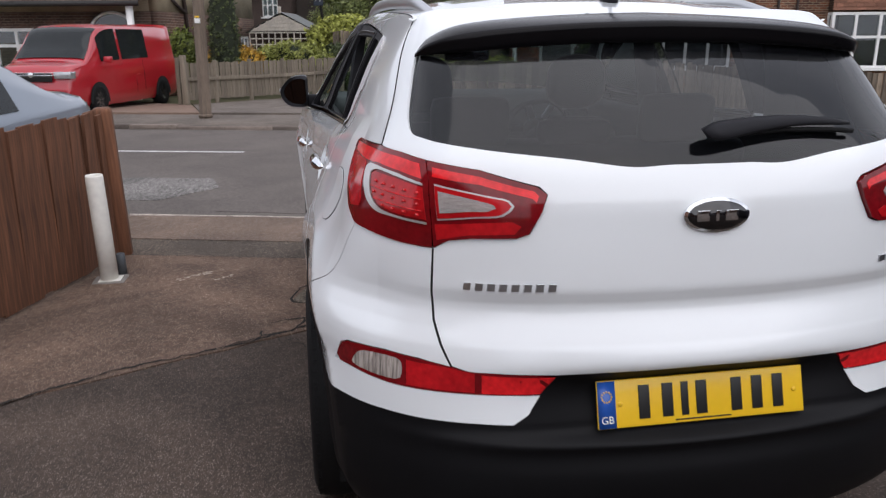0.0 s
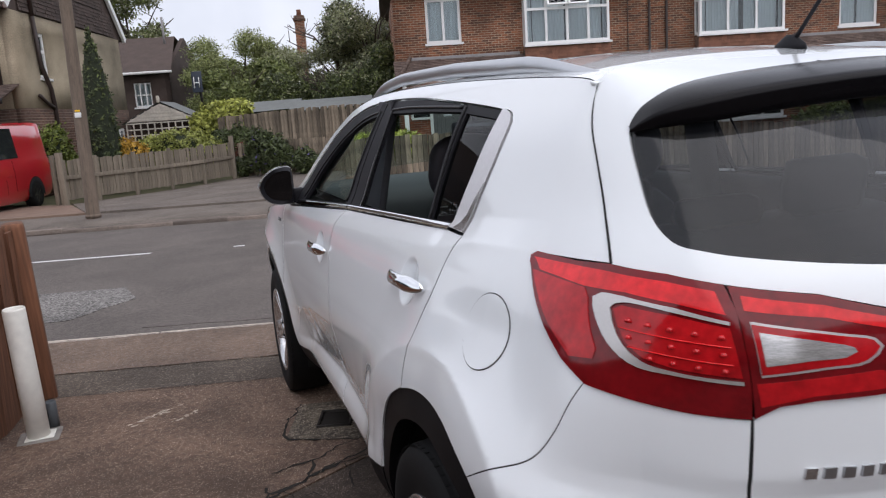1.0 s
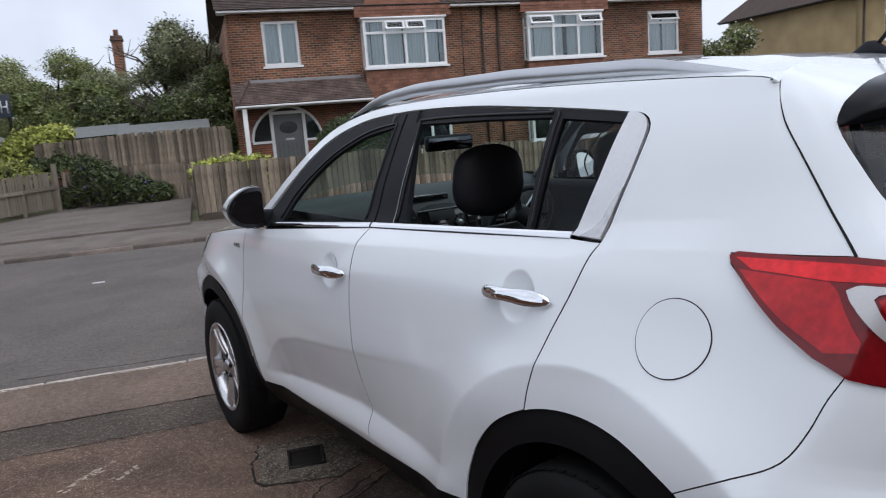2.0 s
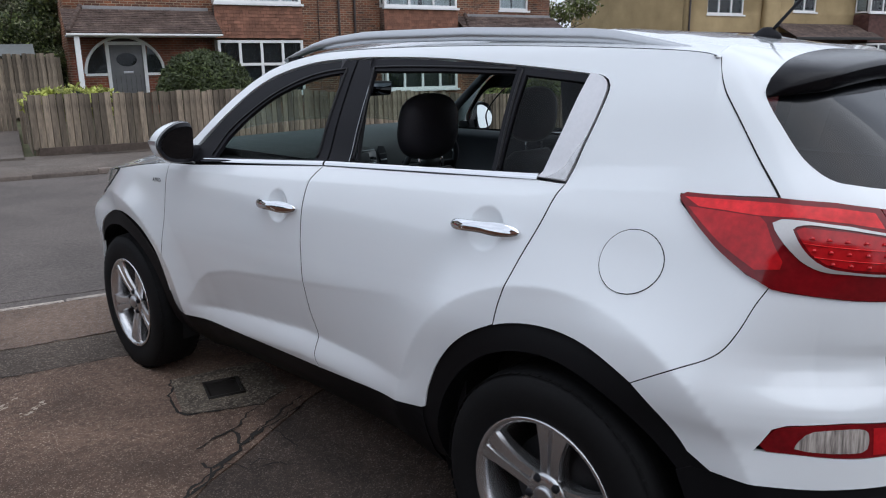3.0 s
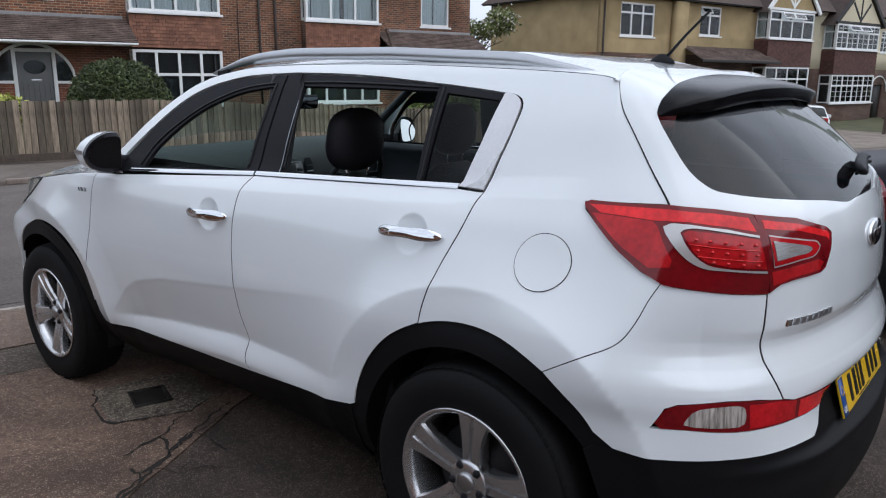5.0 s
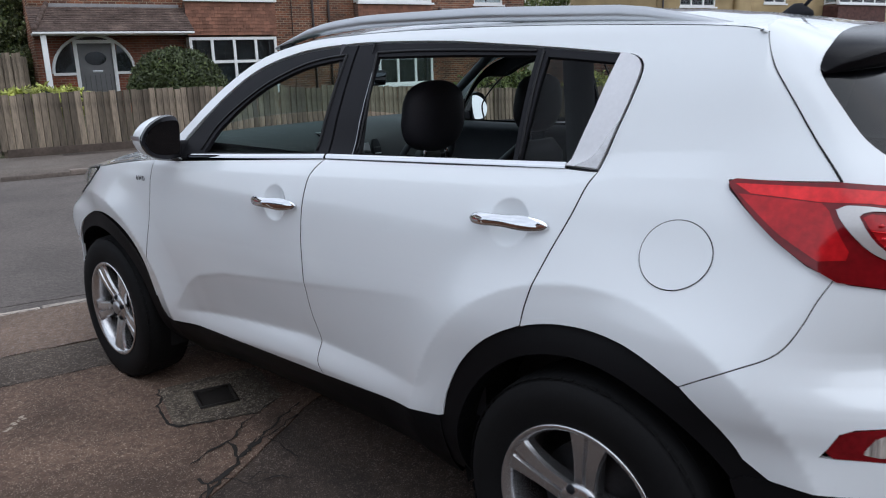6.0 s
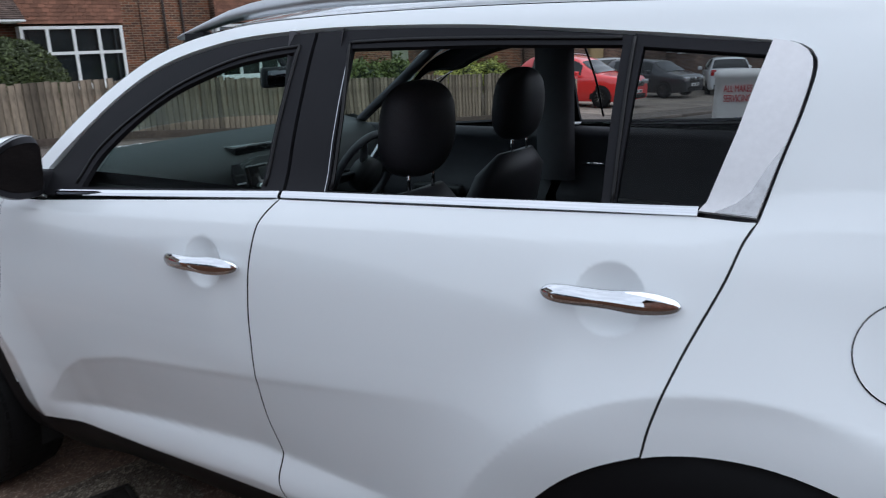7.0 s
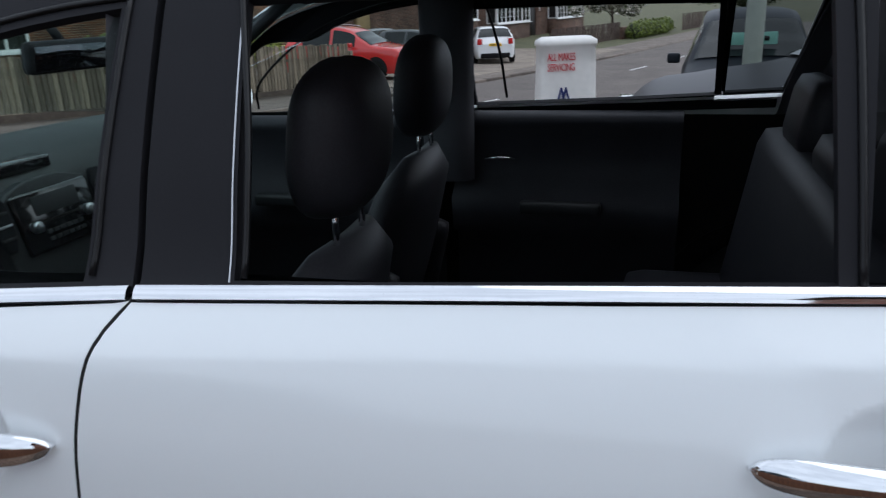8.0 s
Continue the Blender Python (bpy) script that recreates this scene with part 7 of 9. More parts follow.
def half_timbered_bay(house, x0, x1, frame_mat, fill, tiles, seed, zs=(.55, 2.35, 2.9, 3.95, 5.5)):
    d = -.9
    a, b, c, e, f = zs
    window(house, x0, x1, e, f, 4, .68, y=d, open_vents=(1, 2), lattice=seed > 30)
    window(house, x0, x1, a, b, 4, .62, y=d, lattice=seed > 30, pane=DARKPANE)
    for z0, z1, pane in ((e, f, CURTAINED), (a, b, DARKPANE)):
        window(house, .035, .82, z0, z1, 1, .68, y=0, pane=pane, sill=False, m=Matrix.Translation((x0, 0, 0)) @ pose(0, 0, 0, 0, 0, -90))
    part("bay_panel", boxed((x0, d + .02, b + .05), (x1, -.033, e - .05)), DARKBRICK, house)
    tiled(x1 - x0 + .06, e - b - .1, slope((x0 - .03, d - .02, b + .05), (1, 0, 0), (0, .02, 1)), tiles, house, "hung_tiles", seed=seed, label="dark red hung tiles")
    tiled(.9, e - b - .1, slope((x0 - .002, -.02, b + .05), (0, -1, 0), (0, 0, 1)), tiles, house, "hung_tiles", seed=seed + 1)
    part("bay_base", boxed((x0, d + .04, -1.6), (x1, -.033, a - .05)), DARKBRICK, house)
    mid = (x0 + x1) / 2
    part("gable_field", prism([(x0 - .1, f + .05), (x1 + .1, f + .05), (mid, f + 2.5)], .4, Matrix.Translation((0, d, 0))), fill, house, smooth=False)
    beams = [((x0 - .1, f + .1), (x1 + .1, f + .1)), ((mid, f + .1), (mid, f + 2.3)), ((mid - .05, f + .3), (mid - 1.1, f + 1.35)), ((mid + .05, f + .3), (mid + 1.1, f + 1.35))]
    bm = bmesh.new()
    for (xa, za), (xb, zb) in beams:
        l, an = math.hypot(xb - xa, zb - za), math.atan2(zb - za, xb - xa)
        box(bm, (0, -.03, -.07), (l, .0, .07), 0, Matrix.Translation((xa, d - .002, za)) @ Matrix.Rotation(-an, 4, "Y"))
    part("gable_timbers", bm, frame_mat, house, smooth=False)
    bm = bmesh.new()
    for sx in (-1, 1):
        l = math.hypot((x1 - x0) / 2 + .4, 2.75)
        an = math.atan2(2.75, ((x1 - x0) / 2 + .4))
        box(bm, (0, -.18, -.12), (l, -.06, .10), 0, Matrix.Translation((mid, d, f + 2.75)) @ Matrix.Rotation(an if sx > 0 else math.pi - an, 4, "Y"))
    part("barge_board", bm, frame_mat, house, smooth=False)
    part("gable_roof", grid([[(x0 - .45, d - .15, f - .1), (mid, d - .15, f + 2.8), (x1 + .45, d - .15, f - .1)], [(x0 - .45, 4, f - .1), (mid, 4, f + 2.8), (x1 + .45, 4, f - .1)]]), BROWNTILE, house, smooth=False)


half_timbered_bay(och, 37.9, 42.6, WHITEPAINT, RENDER_OCHRE, DARKTILE, 21)
crm = thing("cream_house", "cream rendered house with dark timbering and lattice windows", "house", at=at(0, 25.4, -.55))
part("wall", pierced(44.1, 66, 2.7, 6.2, [(54.2, 56.4, 3.9, 5.4)]), RENDER_CREAM, crm, "cream render wall")
part("lower_wall", pierced(44.1, 66, -1.6, 2.7, [(53.9, 55.2, -.8, 1.7)]), DARKBRICK, crm, "dark brick lower wall")
window(crm, 54.2, 56.4, 3.9, 5.4, 2, .7, lattice=True)
part("door", boxed((53.9, .1, -.8), (55.2, .16, 1.7)), TIMBER, crm)
arc2 = [(54.55 + 1.2 * math.cos(a), 1.2 + 1.1 * math.sin(a)) for a in np.linspace(0, math.pi, 21)]
part("arch_frame", tube([(x, -.03, z) for x, z in arc2], .05, 6), WHITEPAINT, crm)
part("roof", grid([[(43.9, -.5, 6.2), (66, -.5, 6.2)], [(43.9, 4.2, 9.9), (66, 4.2, 9.9)], [(43.9, 8.9, 6.2), (66, 8.9, 6.2)]]), BROWNTILE, crm, "brown tiled roof", smooth=False)
half_timbered_bay(crm, 46.4, 51.9, TIMBER, RENDER_CREAM, DARKTILE, 41)
half_timbered_bay(crm, 57.4, 62.9, TIMBER, RENDER_CREAM, DARKTILE, 51)

# ---- the pebbledashed house beyond the van ----
lh = thing("pebbledash_house", "stained beige pebbledash house with brick below and a tile-hung gable", "house", at=at(-10.5, 20.1, .1) @ pose(0, 0, 0, 0, 0, 90))
# local x runs back from the road, local y away to the left
L = 8.3
part("wall", pierced(0, L, 2.2, 4.75, [(1.3, 1.95, 3.05, 4.3)]), RENDER_BEIGE, lh, "stained pebbledash flank")
part("brick_flank", pierced(0, L, -.4, 2.2, [(6.7, 7.6, .1, 1.55)], y=-.03), DARKBRICK, lh, "brown brick lower flank")
window(lh, 1.3, 1.95, 3.05, 4.3, 1, .6)
window(lh, 6.7, 7.6, .1, 1.55, 2, .6, y=0, pane=DARKPANE)
gb = [(-.3, 4.76), (L + .25, 4.76), (L / 2, 9.3)]
part("gable_field", prism(gb, .25), BROWNTILE, lh, smooth=False)
for j, z in enumerate(np.arange(4.78, 8.0, .8)):
    f0, f1 = (z - 4.76) / 4.54, (z + .8 - 4.76) / 4.54
    xa, xb = -.3 + (L / 2 + .3) * f1, L + .25 - (L / 2 + .25) * f1
    tiled(xb - xa, .8, slope((xa, -.03, z), (1, 0, 0), (0, .02, 1)), BROWNTILE, lh, "gable_tiles", seed=60 + j)
window(lh, 3.6, 4.4, 6.3, 7.4, 2, None, y=-.05)
bm = bmesh.new()
for sx in (-1, 1):
    l, an = math.hypot(L / 2 + .4, 4.6), math.atan2(4.6, L / 2 + .4)
    box(bm, (0, -.16, -.14), (l, -.06, .06), 0, Matrix.Translation((L / 2, 0, 9.36)) @ Matrix.Rotation(an if sx > 0 else math.pi - an, 4, "Y"))
part("barge_board", bm, WHITEPAINT, lh, "white barge board", smooth=False)
part("front_wall", boxed((-.003, .25, 2.2), (.25, 9, 4.75)), RENDER_BEIGE, lh)
part("front_brick", boxed((-.03, .22, -.4), (.25, 9, 2.2)), DARKBRICK, lh)
part("roof", grid([[(-.55, y, 4.7) for y in (-.1, 10)], [(L / 2, y, 9.4) for y in (-.1, 10)], [(L + .4, y, 4.7) for y in (-.1, 10)]]), BROWNTILE, lh, "brown tiled roof", smooth=False)
tiled(10, 3.0, slope((-.56, 9.9, 4.72), (0, -1, 0), (L / 2 + .5, 0, 4.7)), BROWNTILE, lh, "roof_tiles", seed=71)
mfront = pose(0, 0, 0, 0, 0, -90)
for a, b, c, d, cols, tr, pn in ((-2.5, -1.3, 3.0, 4.4, 2, .7, DARKPANE), (-4.9, -3.4, 3.0, 4.4, 3, .7, DARKPANE), (-5.6, -3.0, .35, 1.75, 4, .65, DARKPANE)):
    window(lh, a, b, c, d, cols, tr, y=-.10, m=mfront, pane=pn)
tiled(6.2, 1.3, slope((-1.15, 6.2, 2.42), (0, -1, 0), (1.1, 0, .40)), ROOFTILE, lh, "porch_tiles", seed=73)
part("porch_deck", grid([[(-1.13, y, 2.40) for y in (6.2, .02)], [(-.05, y, 2.80) for y in (6.2, .02)]]), BROWNTILE, lh)
part("porch_fascia", boxed((-1.2, 0.0, 2.30), (-1.13, 6.2, 2.44)), TIMBER, lh)
part("porch_post", boxed((-1.1, .25, -.3), (-.96, .39, 2.32)), WHITEPAINT, lh, "white porch post")
arc3 = [(1.35 + .75 * math.cos(a), 1.42 + .75 * math.sin(a)) for a in np.linspace(0, math.pi, 19)]
part("arch_frame", tube([(-.08, y, z) for y, z in arc3], .045, 6), WHITEPAINT, lh)
part("arch_light", prism([(-y, z) for y, z in arc3], .02, pose(-.06, 0, 0, 0, 0, -90)), DARKPANE, lh, smooth=False)
part("downpipe", tube([(1.75, -.08, -.3), (1.75, -.08, 2.3), (1.62, -.10, 2.75), (1.22, -.09, 3.4), (1.15, -.08, 4.7)], .065, 8), PIPE, lh, "dark soil pipe")
part("soil_branch", tube([(1.75, -.08, 2.2), (1.2, -.09, 2.38), (.85, -.09, 2.55)], .05, 8), PIPE, lh)
part("high_pipe", tube([(1.15, -.08, 4.7), (1.12, -.10, 6.0), (1.1, -.10, 7.5)], .065, 8), PIPE, lh)
part("corner_pipe", tube([(-.06, .45, 2.6), (-.06, .45, 4.7)], .045, 8), PIPE, lh, "dark corner downpipe")

dh = thing("dark_brick_house", "dark brown house with a steep tiled roof and small white windows", "house", at=at(-12.9, 34, .4))
part("wall", pierced(-3, 2.6, -.6, 3.6, [(1.0, 1.75, 2.15, 3.2)]), BROWNTILE, dh, "dark tile-hung wall")
window(dh, 1.0, 1.75, 2.15, 3.2, 3, .5, bar=.06)
part("gutter", boxed((-3.2, -.35, 3.55), (2.8, -.22, 3.66)), WHITEPAINT, dh)
part("roof", grid([[(-3.2, -.35, 3.64), (2.8, -.35, 3.64)], [(-3.2, 3.4, 5.5), (2.2, 3.4, 5.5)], [(-3.2, 7.2, 3.64), (2.8, 7.2, 3.64)]]), BROWNTILE, dh, "steep brown roof", smooth=False)
part("end_wall", prism([(0, -.6), (7, -.6), (7, 3.6), (3.5, 5.4), (0, 3.6)], .2, Matrix.Translation((2.6, 0, 0)) @ pose(0, 0, 0, 0, 0, 90)), BROWNTILE, dh, smooth=False)
part("vent_pipe", tube([(1.9, 2.6, 4.9), (1.9, 2.6, 6.3)], .06, 6), LEADGREY, dh)
stack = thing("chimney_stack", "tall brick chimney rising behind the trees", "chimney", at=at(-4.91, 40, .05))
part("shaft", boxed((-.24, -.24, 0), (.24, .24, 6.55), .02), REDBRICK, stack)
part("cap", joined(boxed((-.30, -.30, 6.55), (.30, .30, 6.68), .02), boxed((-.26, -.26, 6.68), (.26, .26, 6.8), .02)), DARKBRICK, stack)
part("pot", lathe([(.13, 6.8), (.11, 7.05), (.13, 7.1)], 12), TILEHANG, stack)

# ---- invented buildings behind the camera, never in view, which close the place ----
bk = thing("neighbour_house", "plain brick house added out of view beside the drive", "house", at=pose(-13.5, -9, 0, 0, 0, 90))
part("wall", boxed((-9, -6.5, -.3), (6.5, -.0, 5.2)), RUSTBRICK, bk)
part("roof", grid([[(-9.4, .4, 5.2), (6.9, .4, 5.2)], [(-9.4, -3.2, 8.0), (6.9, -3.2, 8.0)], [(-9.4, -6.9, 5.2), (6.9, -6.9, 5.2)]]), BROWNTILE, bk, smooth=False)
gar = thing("garage_building", "plain brick building added out of view behind the forecourt", "building", at=pose(4, -14, 0))
part("wall", boxed((-6, -8, -.3), (14, 0, 4.2)), DARKBRICK, gar)
part("parapet", boxed((-6.1, -8.1, 4.2), (14.1, .1, 4.5), .02), LEADGREY, gar)
part("shutter", boxed((-3, .003, 0), (1.5, .06, 3.2), .01), SATIN, gar)

# ---- fences, posts and the sign ----
BROWNWOOD = material("red_brown_stained_boards", (.070, .027, .0135), .8, vary=.7, scale=1.2, fine=9, bump=.005, random=.10, stretch=(7, 7, .35), second=(.150, .062, .030))
GREYWOOD = material("weathered_grey_boards", (.190, .152, .112), .9, vary=.75, scale=1.8, fine=10, bump=.008, random=.5, stretch=(9, 9, .6))
GRAVELBOARD = material("damp_dark_gravel_board", (.075, .056, .044), .95, vary=.5, scale=3, fine=20, bump=.005)
PALEWOOD = material("pale_weathered_wood", (.185, .155, .118), .9, vary=.45, scale=1.8, fine=12, bump=.004, random=.22, stretch=(9, 9, .6))
DARKWOOD = material("dark_brown_fence_wood", (.05, .03, .022), .8, vary=.3, fine=20, bump=.003, random=.2)
POLEWOOD = material("weathered_telegraph_pole", (.155, .118, .090), .9, vary=.4, scale=2, fine=16, bump=.006, stretch=(7, 7, .5))
WHITEPLASTIC = material("grubby_white_plastic", (.78, .76, .70), .4, vary=.12, scale=5, fine=24)
GREYPLASTIC = material("grey_plastic_pipe", (.09, .10, .11), .5, vary=.2)
CONCRETE = material("rough_concrete", (.24, .22, .20), .95, vary=.3, fine=50, bump=.004)


def board_mesh(w, h, t, name, mat, taper=True):
    """One feather-edged board, standing, its foot at the origin."""
    bm = bmesh.new()
    a = .25 if taper else 1
    pts = [(0, 0), (w, -t * .0), (w, t * a), (0, t)]
    rows = [[(x, y, z) for x, y in pts] for z in (0, h * .5, h)]
    for k, p in enumerate(rows[-1]):
        rows[-1][k] = (p[0], p[1], p[2] + (.006 if k in (1, 2) else -.003))
    me = bpy.data.meshes.new(name)
    g = grid(rows, closed=True, cap=True)
    g.to_mesh(me)
    g.free()
    me.materials.append(mat)
    return me


def board_fence(fence, p0, p1, h, mat, w=.11, t=.02, seed=1, gap=0.0, name="board", ground=True, lift=.03, sag=.012, turn=0.0):
    """Boards side by side from p0 to p1 (street axes), as parts of one fence."""
    rnd = random.Random(seed)
    meshes = [board_mesh(w, h + d, t, name, mat) for d in (-.012, 0, .010)]
    a, b = Vector(p0), Vector(p1)
    n = max(1, int((b - a).length / (w * (1.0 if gap else .86) + gap)))
    d = (b - a).normalized()
    ang = math.degrees(math.atan2(d.y, d.x))
    for k in range(n):
        q = a + (b - a) * (k / n)
        o = new(name, meshes[rnd.randrange(3)])
        o.parent = fence
        zz = height(q.x, q.y) + lift + rnd.uniform(-sag, sag)
        p = U * q.x + N * q.y
        o.matrix_basis = pose(p.x, p.y, zz, rnd.uniform(-1.6, 1.6), rnd.uniform(-.8, .8), ang - 15 + turn + rnd.uniform(-1.5, 1.5))


def post_at(fence, q, h, mat, w=.10, name="post", cap=False):
    p = U * q[0] + N * q[1]
    bm = boxed((-w / 2, -w / 2, -.2), (w / 2, w / 2, h), .012)
    if cap:
        box(bm, (-w * .55, -w * .55, h), (w * .55, w * .55, h + .03), .01)
    o = part(name, bm, mat, fence)
    o.matrix_basis = pose(p.x, p.y, height(*q), 0, 0, -15)
    return o


def rail_between(fence, a, b, z, mat, w=.04, h=.08, back=.03):
    pa, pb = U * a[0] + N * a[1], U * b[0] + N * b[1]
    l = (pb - pa).length
    ang = math.atan2((pb - pa).y, (pb - pa).x)
    dz = height(*b) - height(*a)
    o = part("rail", boxed((0, 0, -h / 2), (l, w, h / 2), .006), mat, fence)
    o.matrix_basis = pose(pa.x, pa.y, height(*a) + z, 0, -math.degrees(math.atan2(dz, l)), math.degrees(ang)) @ Matrix.Translation((0, back, 0))


# the stained fence beside the drive, low at its street end
near = thing("garden_fence", "red-brown stained wooden boundary fence beside the drive", "fence")
ends = [un(-2.24, 4.08), un(-2.32, 3.50), un(-2.56, 2.66), un(-3.15, 1.2), un(-4.0, -1.6), un(-4.6, -4.5)]
for k, (a, b) in enumerate(zip(ends, ends[1:])):
    board_fence(near, b, a, .985, BROWNWOOD, w=.125, t=.022, seed=80 + k, lift=.03, sag=.010)
    rail_between(near, b, a, .82, BROWNWOOD, back=.03)
    rail_between(near, b, a, .25, BROWNWOOD, back=.03)
pm = U * ends[0][0] + N * ends[0][1]
ep = part("end_post", boxed((-.06, -.075, -.2), (.06, .075, 1.04), .028), BROWNWOOD, near, "round-topped end post")
ep.matrix_basis = pose(pm.x + .01, pm.y + .06, height(*ends[0]), 1.5, -1.5, 8)

# white plastic marker post with its concrete foot and a stub of pipe
mk = thing("marker_post", "grubby white plastic post in a concrete foot", "post", at=pose(-2.165, 3.46, .002, 1.0, -1.2, 0))
part("tube", lathe([(.053, 0), (.053, .30), (.052, .672), (.049, .682), (.044, .676), (.044, .60)], 24), WHITEPLASTIC, mk)
part("foot", boxed((-.10, -.09, -.03), (.10, .09, .012), .012), CONCRETE, mk)
part("foot_plate", boxed((-.06, -.06, .012), (.075, .05, .017), .003), WHITEPLASTIC, mk)
part("pipe_stub", lathe([(.027, 0), (.027, .14), (.022, .145), (.022, .05)], 18, m=Matrix.Translation((.055, .11, 0))), GREYPLASTIC, mk, "grey pipe stub")

# the close-boarded fence across the road
far = thing("front_garden_fence", "weathered grey close-boarded fence along the pavement", "fence")
for k, (u0, u1, tall_by) in enumerate(((-1.92, 4, .95), (4, 10, 1.02), (10, 15.9, 1.10))):
    board_fence(far, (u0, 14.30), (u1, 14.30), tall_by, GREYWOOD, w=.104, t=.040, seed=3 + k, lift=.11, turn=15, sag=.012, gap=.009)
for u in np.arange(-1.85, 15.9, 2.4):
    rail_between(far, (u, 14.34), (min(u + 2.4, 15.9), 14.34), .85, GREYWOOD)
    rail_between(far, (u, 14.34), (min(u + 2.4, 15.9), 14.34), .30, GREYWOOD)
    rail_between(far, (u, 14.29), (min(u + 2.4, 15.9), 14.29), .04, GRAVELBOARD, w=.03, h=.20, back=-.012)
    post_at(far, (u, 14.42), 1.06, GREYWOOD)
post_at(far, (15.95, 14.32), 1.02, PALEWOOD, .12)
ret = thing("return_fence", "weathered wooden fence running back from the pavement", "fence")
board_fence(ret, (-2.02, 19.6), (-1.95, 14.35), .90, GREYWOOD, w=.10, seed=4, gap=.010)
post_at(ret, (-2.0, 17), 1.0, GREYWOOD)
low = thing("low_side_fence", "low grey board fence with a planted border", "fence")
board_fence(low, (-5.3, 21.6), (-2.1, 19.8), .95, GREYWOOD, w=.10, seed=6, gap=.010)
post_at(low, (-5.3, 21.6), 1.0, GREYWOOD)

# the fence along the far drive: open paling with rails, then boards
lf = thing("drive_side_fence", "weathered paling fence with posts and rails", "fence")
A, B = Vector((-8.75, 17.1)), Vector((-5.4, 20.9))
for k in range(5):
    a, b = A.lerp(B, k / 5), A.lerp(B, (k + 1) / 5)
    post_at(lf, (a.x, a.y), 1.12 if k else 1.2, PALEWOOD, .09)
    rail_between(lf, (a.x, a.y), (b.x, b.y), .66, PALEWOOD, h=.09, back=-.06)
board_fence(lf, A, B, .92, PALEWOOD, w=.075, t=.018, seed=9, gap=.006, name="pale", lift=.14)
post_at(lf, (B.x, B.y), 1.25, PALEWOOD, .12)
post_at(lf, (-8.55, 17.0), 1.25, PALEWOOD, .13, "gate_post")
tall = thing("tall_back_fence", "tall weathered board fence in front of sheds", "fence")
board_fence(tall, (-6.4, 24.3), (-.9, 23.7), 1.75, GREYWOOD, w=.11, seed=14, lift=.10, gap=.010)
for u in (-6.3, -4.0, -2.0):
    post_at(tall, (u, 24.1), 1.7, GREYWOOD)
gate = thing("tall_side_gate", "tall grey wooden side gate by the brick house", "gate")
board_fence(gate, (-1.65, 24.0), (-.75, 24.0), 1.65, GREYWOOD, w=.12, seed=15, lift=.10)
SHED = material("grey_felt_shed_roof", (.17, .18, .175), .9, vary=.15, fine=40)
for u0, u1, z, nn in ((-6.2, -3.9, 2.0, 25.4), (-4.1, -1.4, 1.95, 24.8)):
    sh = thing("shed", "wooden garden shed with a grey felt roof", "shed", at=at(u0, nn, .05))
    part("walls", boxed((.1, .1, -.2), (u1 - u0 - .1, 2.0, z - .22)), GREYWOOD, sh, smooth=False)
    part("roof", grid([[(-.05, -.1, z - .20), (u1 - u0 + .05, -.1, z - .12)], [(-.05, 1.1, z + .18), (u1 - u0 + .05, 1.1, z + .22)], [(-.05, 2.2, z - .2), (u1 - u0 + .05, 2.2, z - .16)]]), SHED, sh, "grey felt roof", smooth=False)
# summerhouse with a pediment and trellis
SUMMERWOOD = material("pale_grey_summerhouse_wood", (.50, .46, .40), .88, vary=.3, scale=2, fine=14, bump=.003)
sm = thing("summerhouse", "pale wooden summerhouse with a pediment and trellis", "summerhouse", at=at(-8.5, 25.4, .25))
part("pediment", prism([(-1.15, 1.55), (1.15, 1.55), (0, 2.12)], .25), SUMMERWOOD, sm, smooth=False)
part("roof", grid([[(-1.35, .02, 1.50), (0, .02, 2.2), (1.35, .02, 1.50)], [(-1.35, 2, 1.50), (0, 2, 2.2), (1.35, 2, 1.50)]]), SHED, sm, smooth=False)
for k, z in enumerate((1.62, 1.74, 1.86, 1.98)):
    w = 1.15 * (2.12 - z) / .57
    part("slat", boxed((-w, -.02, z - .05), (w, -.003, z + .05), .004), SUMMERWOOD, sm, smooth=False)
part("finial", boxed((-.05, -.12, 2.15), (.05, -.02, 2.38), .02), SUMMERWOOD, sm)
part("walls", boxed((-1.1, .3, -.3), (1.1, 2, 1.5)), DARKWOOD, sm, smooth=False)
bm = bmesh.new()
for x in np.linspace(-1.15, 1.15, 11):
    box(bm, (x - .02, -.03, .9), (x + .02, 0, 1.5))
for z in (.92, 1.1, 1.3, 1.5):
    box(bm, (-1.15, -.05, z - .02), (1.15, -.03, z + .02))
part("trellis", bm, SUMMERWOOD, sm, smooth=False)
sf = thing("inner_garden_fence", "grey board fence in front of the summerhouse", "fence")
board_fence(sf, (-9.9, 23.3), (-5.6, 23.6), 1.0, GREYWOOD, w=.12, seed=17)

# telegraph pole
tp = thing("telegraph_pole", "weathered wooden telegraph pole with a small notice", "pole", at=at(-6.55, 13.25) @ pose(0, 0, 0, 0, 1.2, 0))
part("shaft", lathe([(.130, -.2), (.118, .1), (.108, 2.5), (.098, 5.5), (.085, 8.5)], 18), POLEWOOD, tp)
part("notice", boxed((-.05, -.124, 1.83), (.06, -.105, 1.92), .003), WHITEPAINT, tp, "small white notice")
part("notice_band", boxed((-.04, -.125, 1.935), (.045, -.105, 1.965), .003), PLATE, tp, "small yellow notice")
part("collar", lathe([(.14, .02), (.137, .06), (.125, .08)], 18), POLEWOOD, tp)

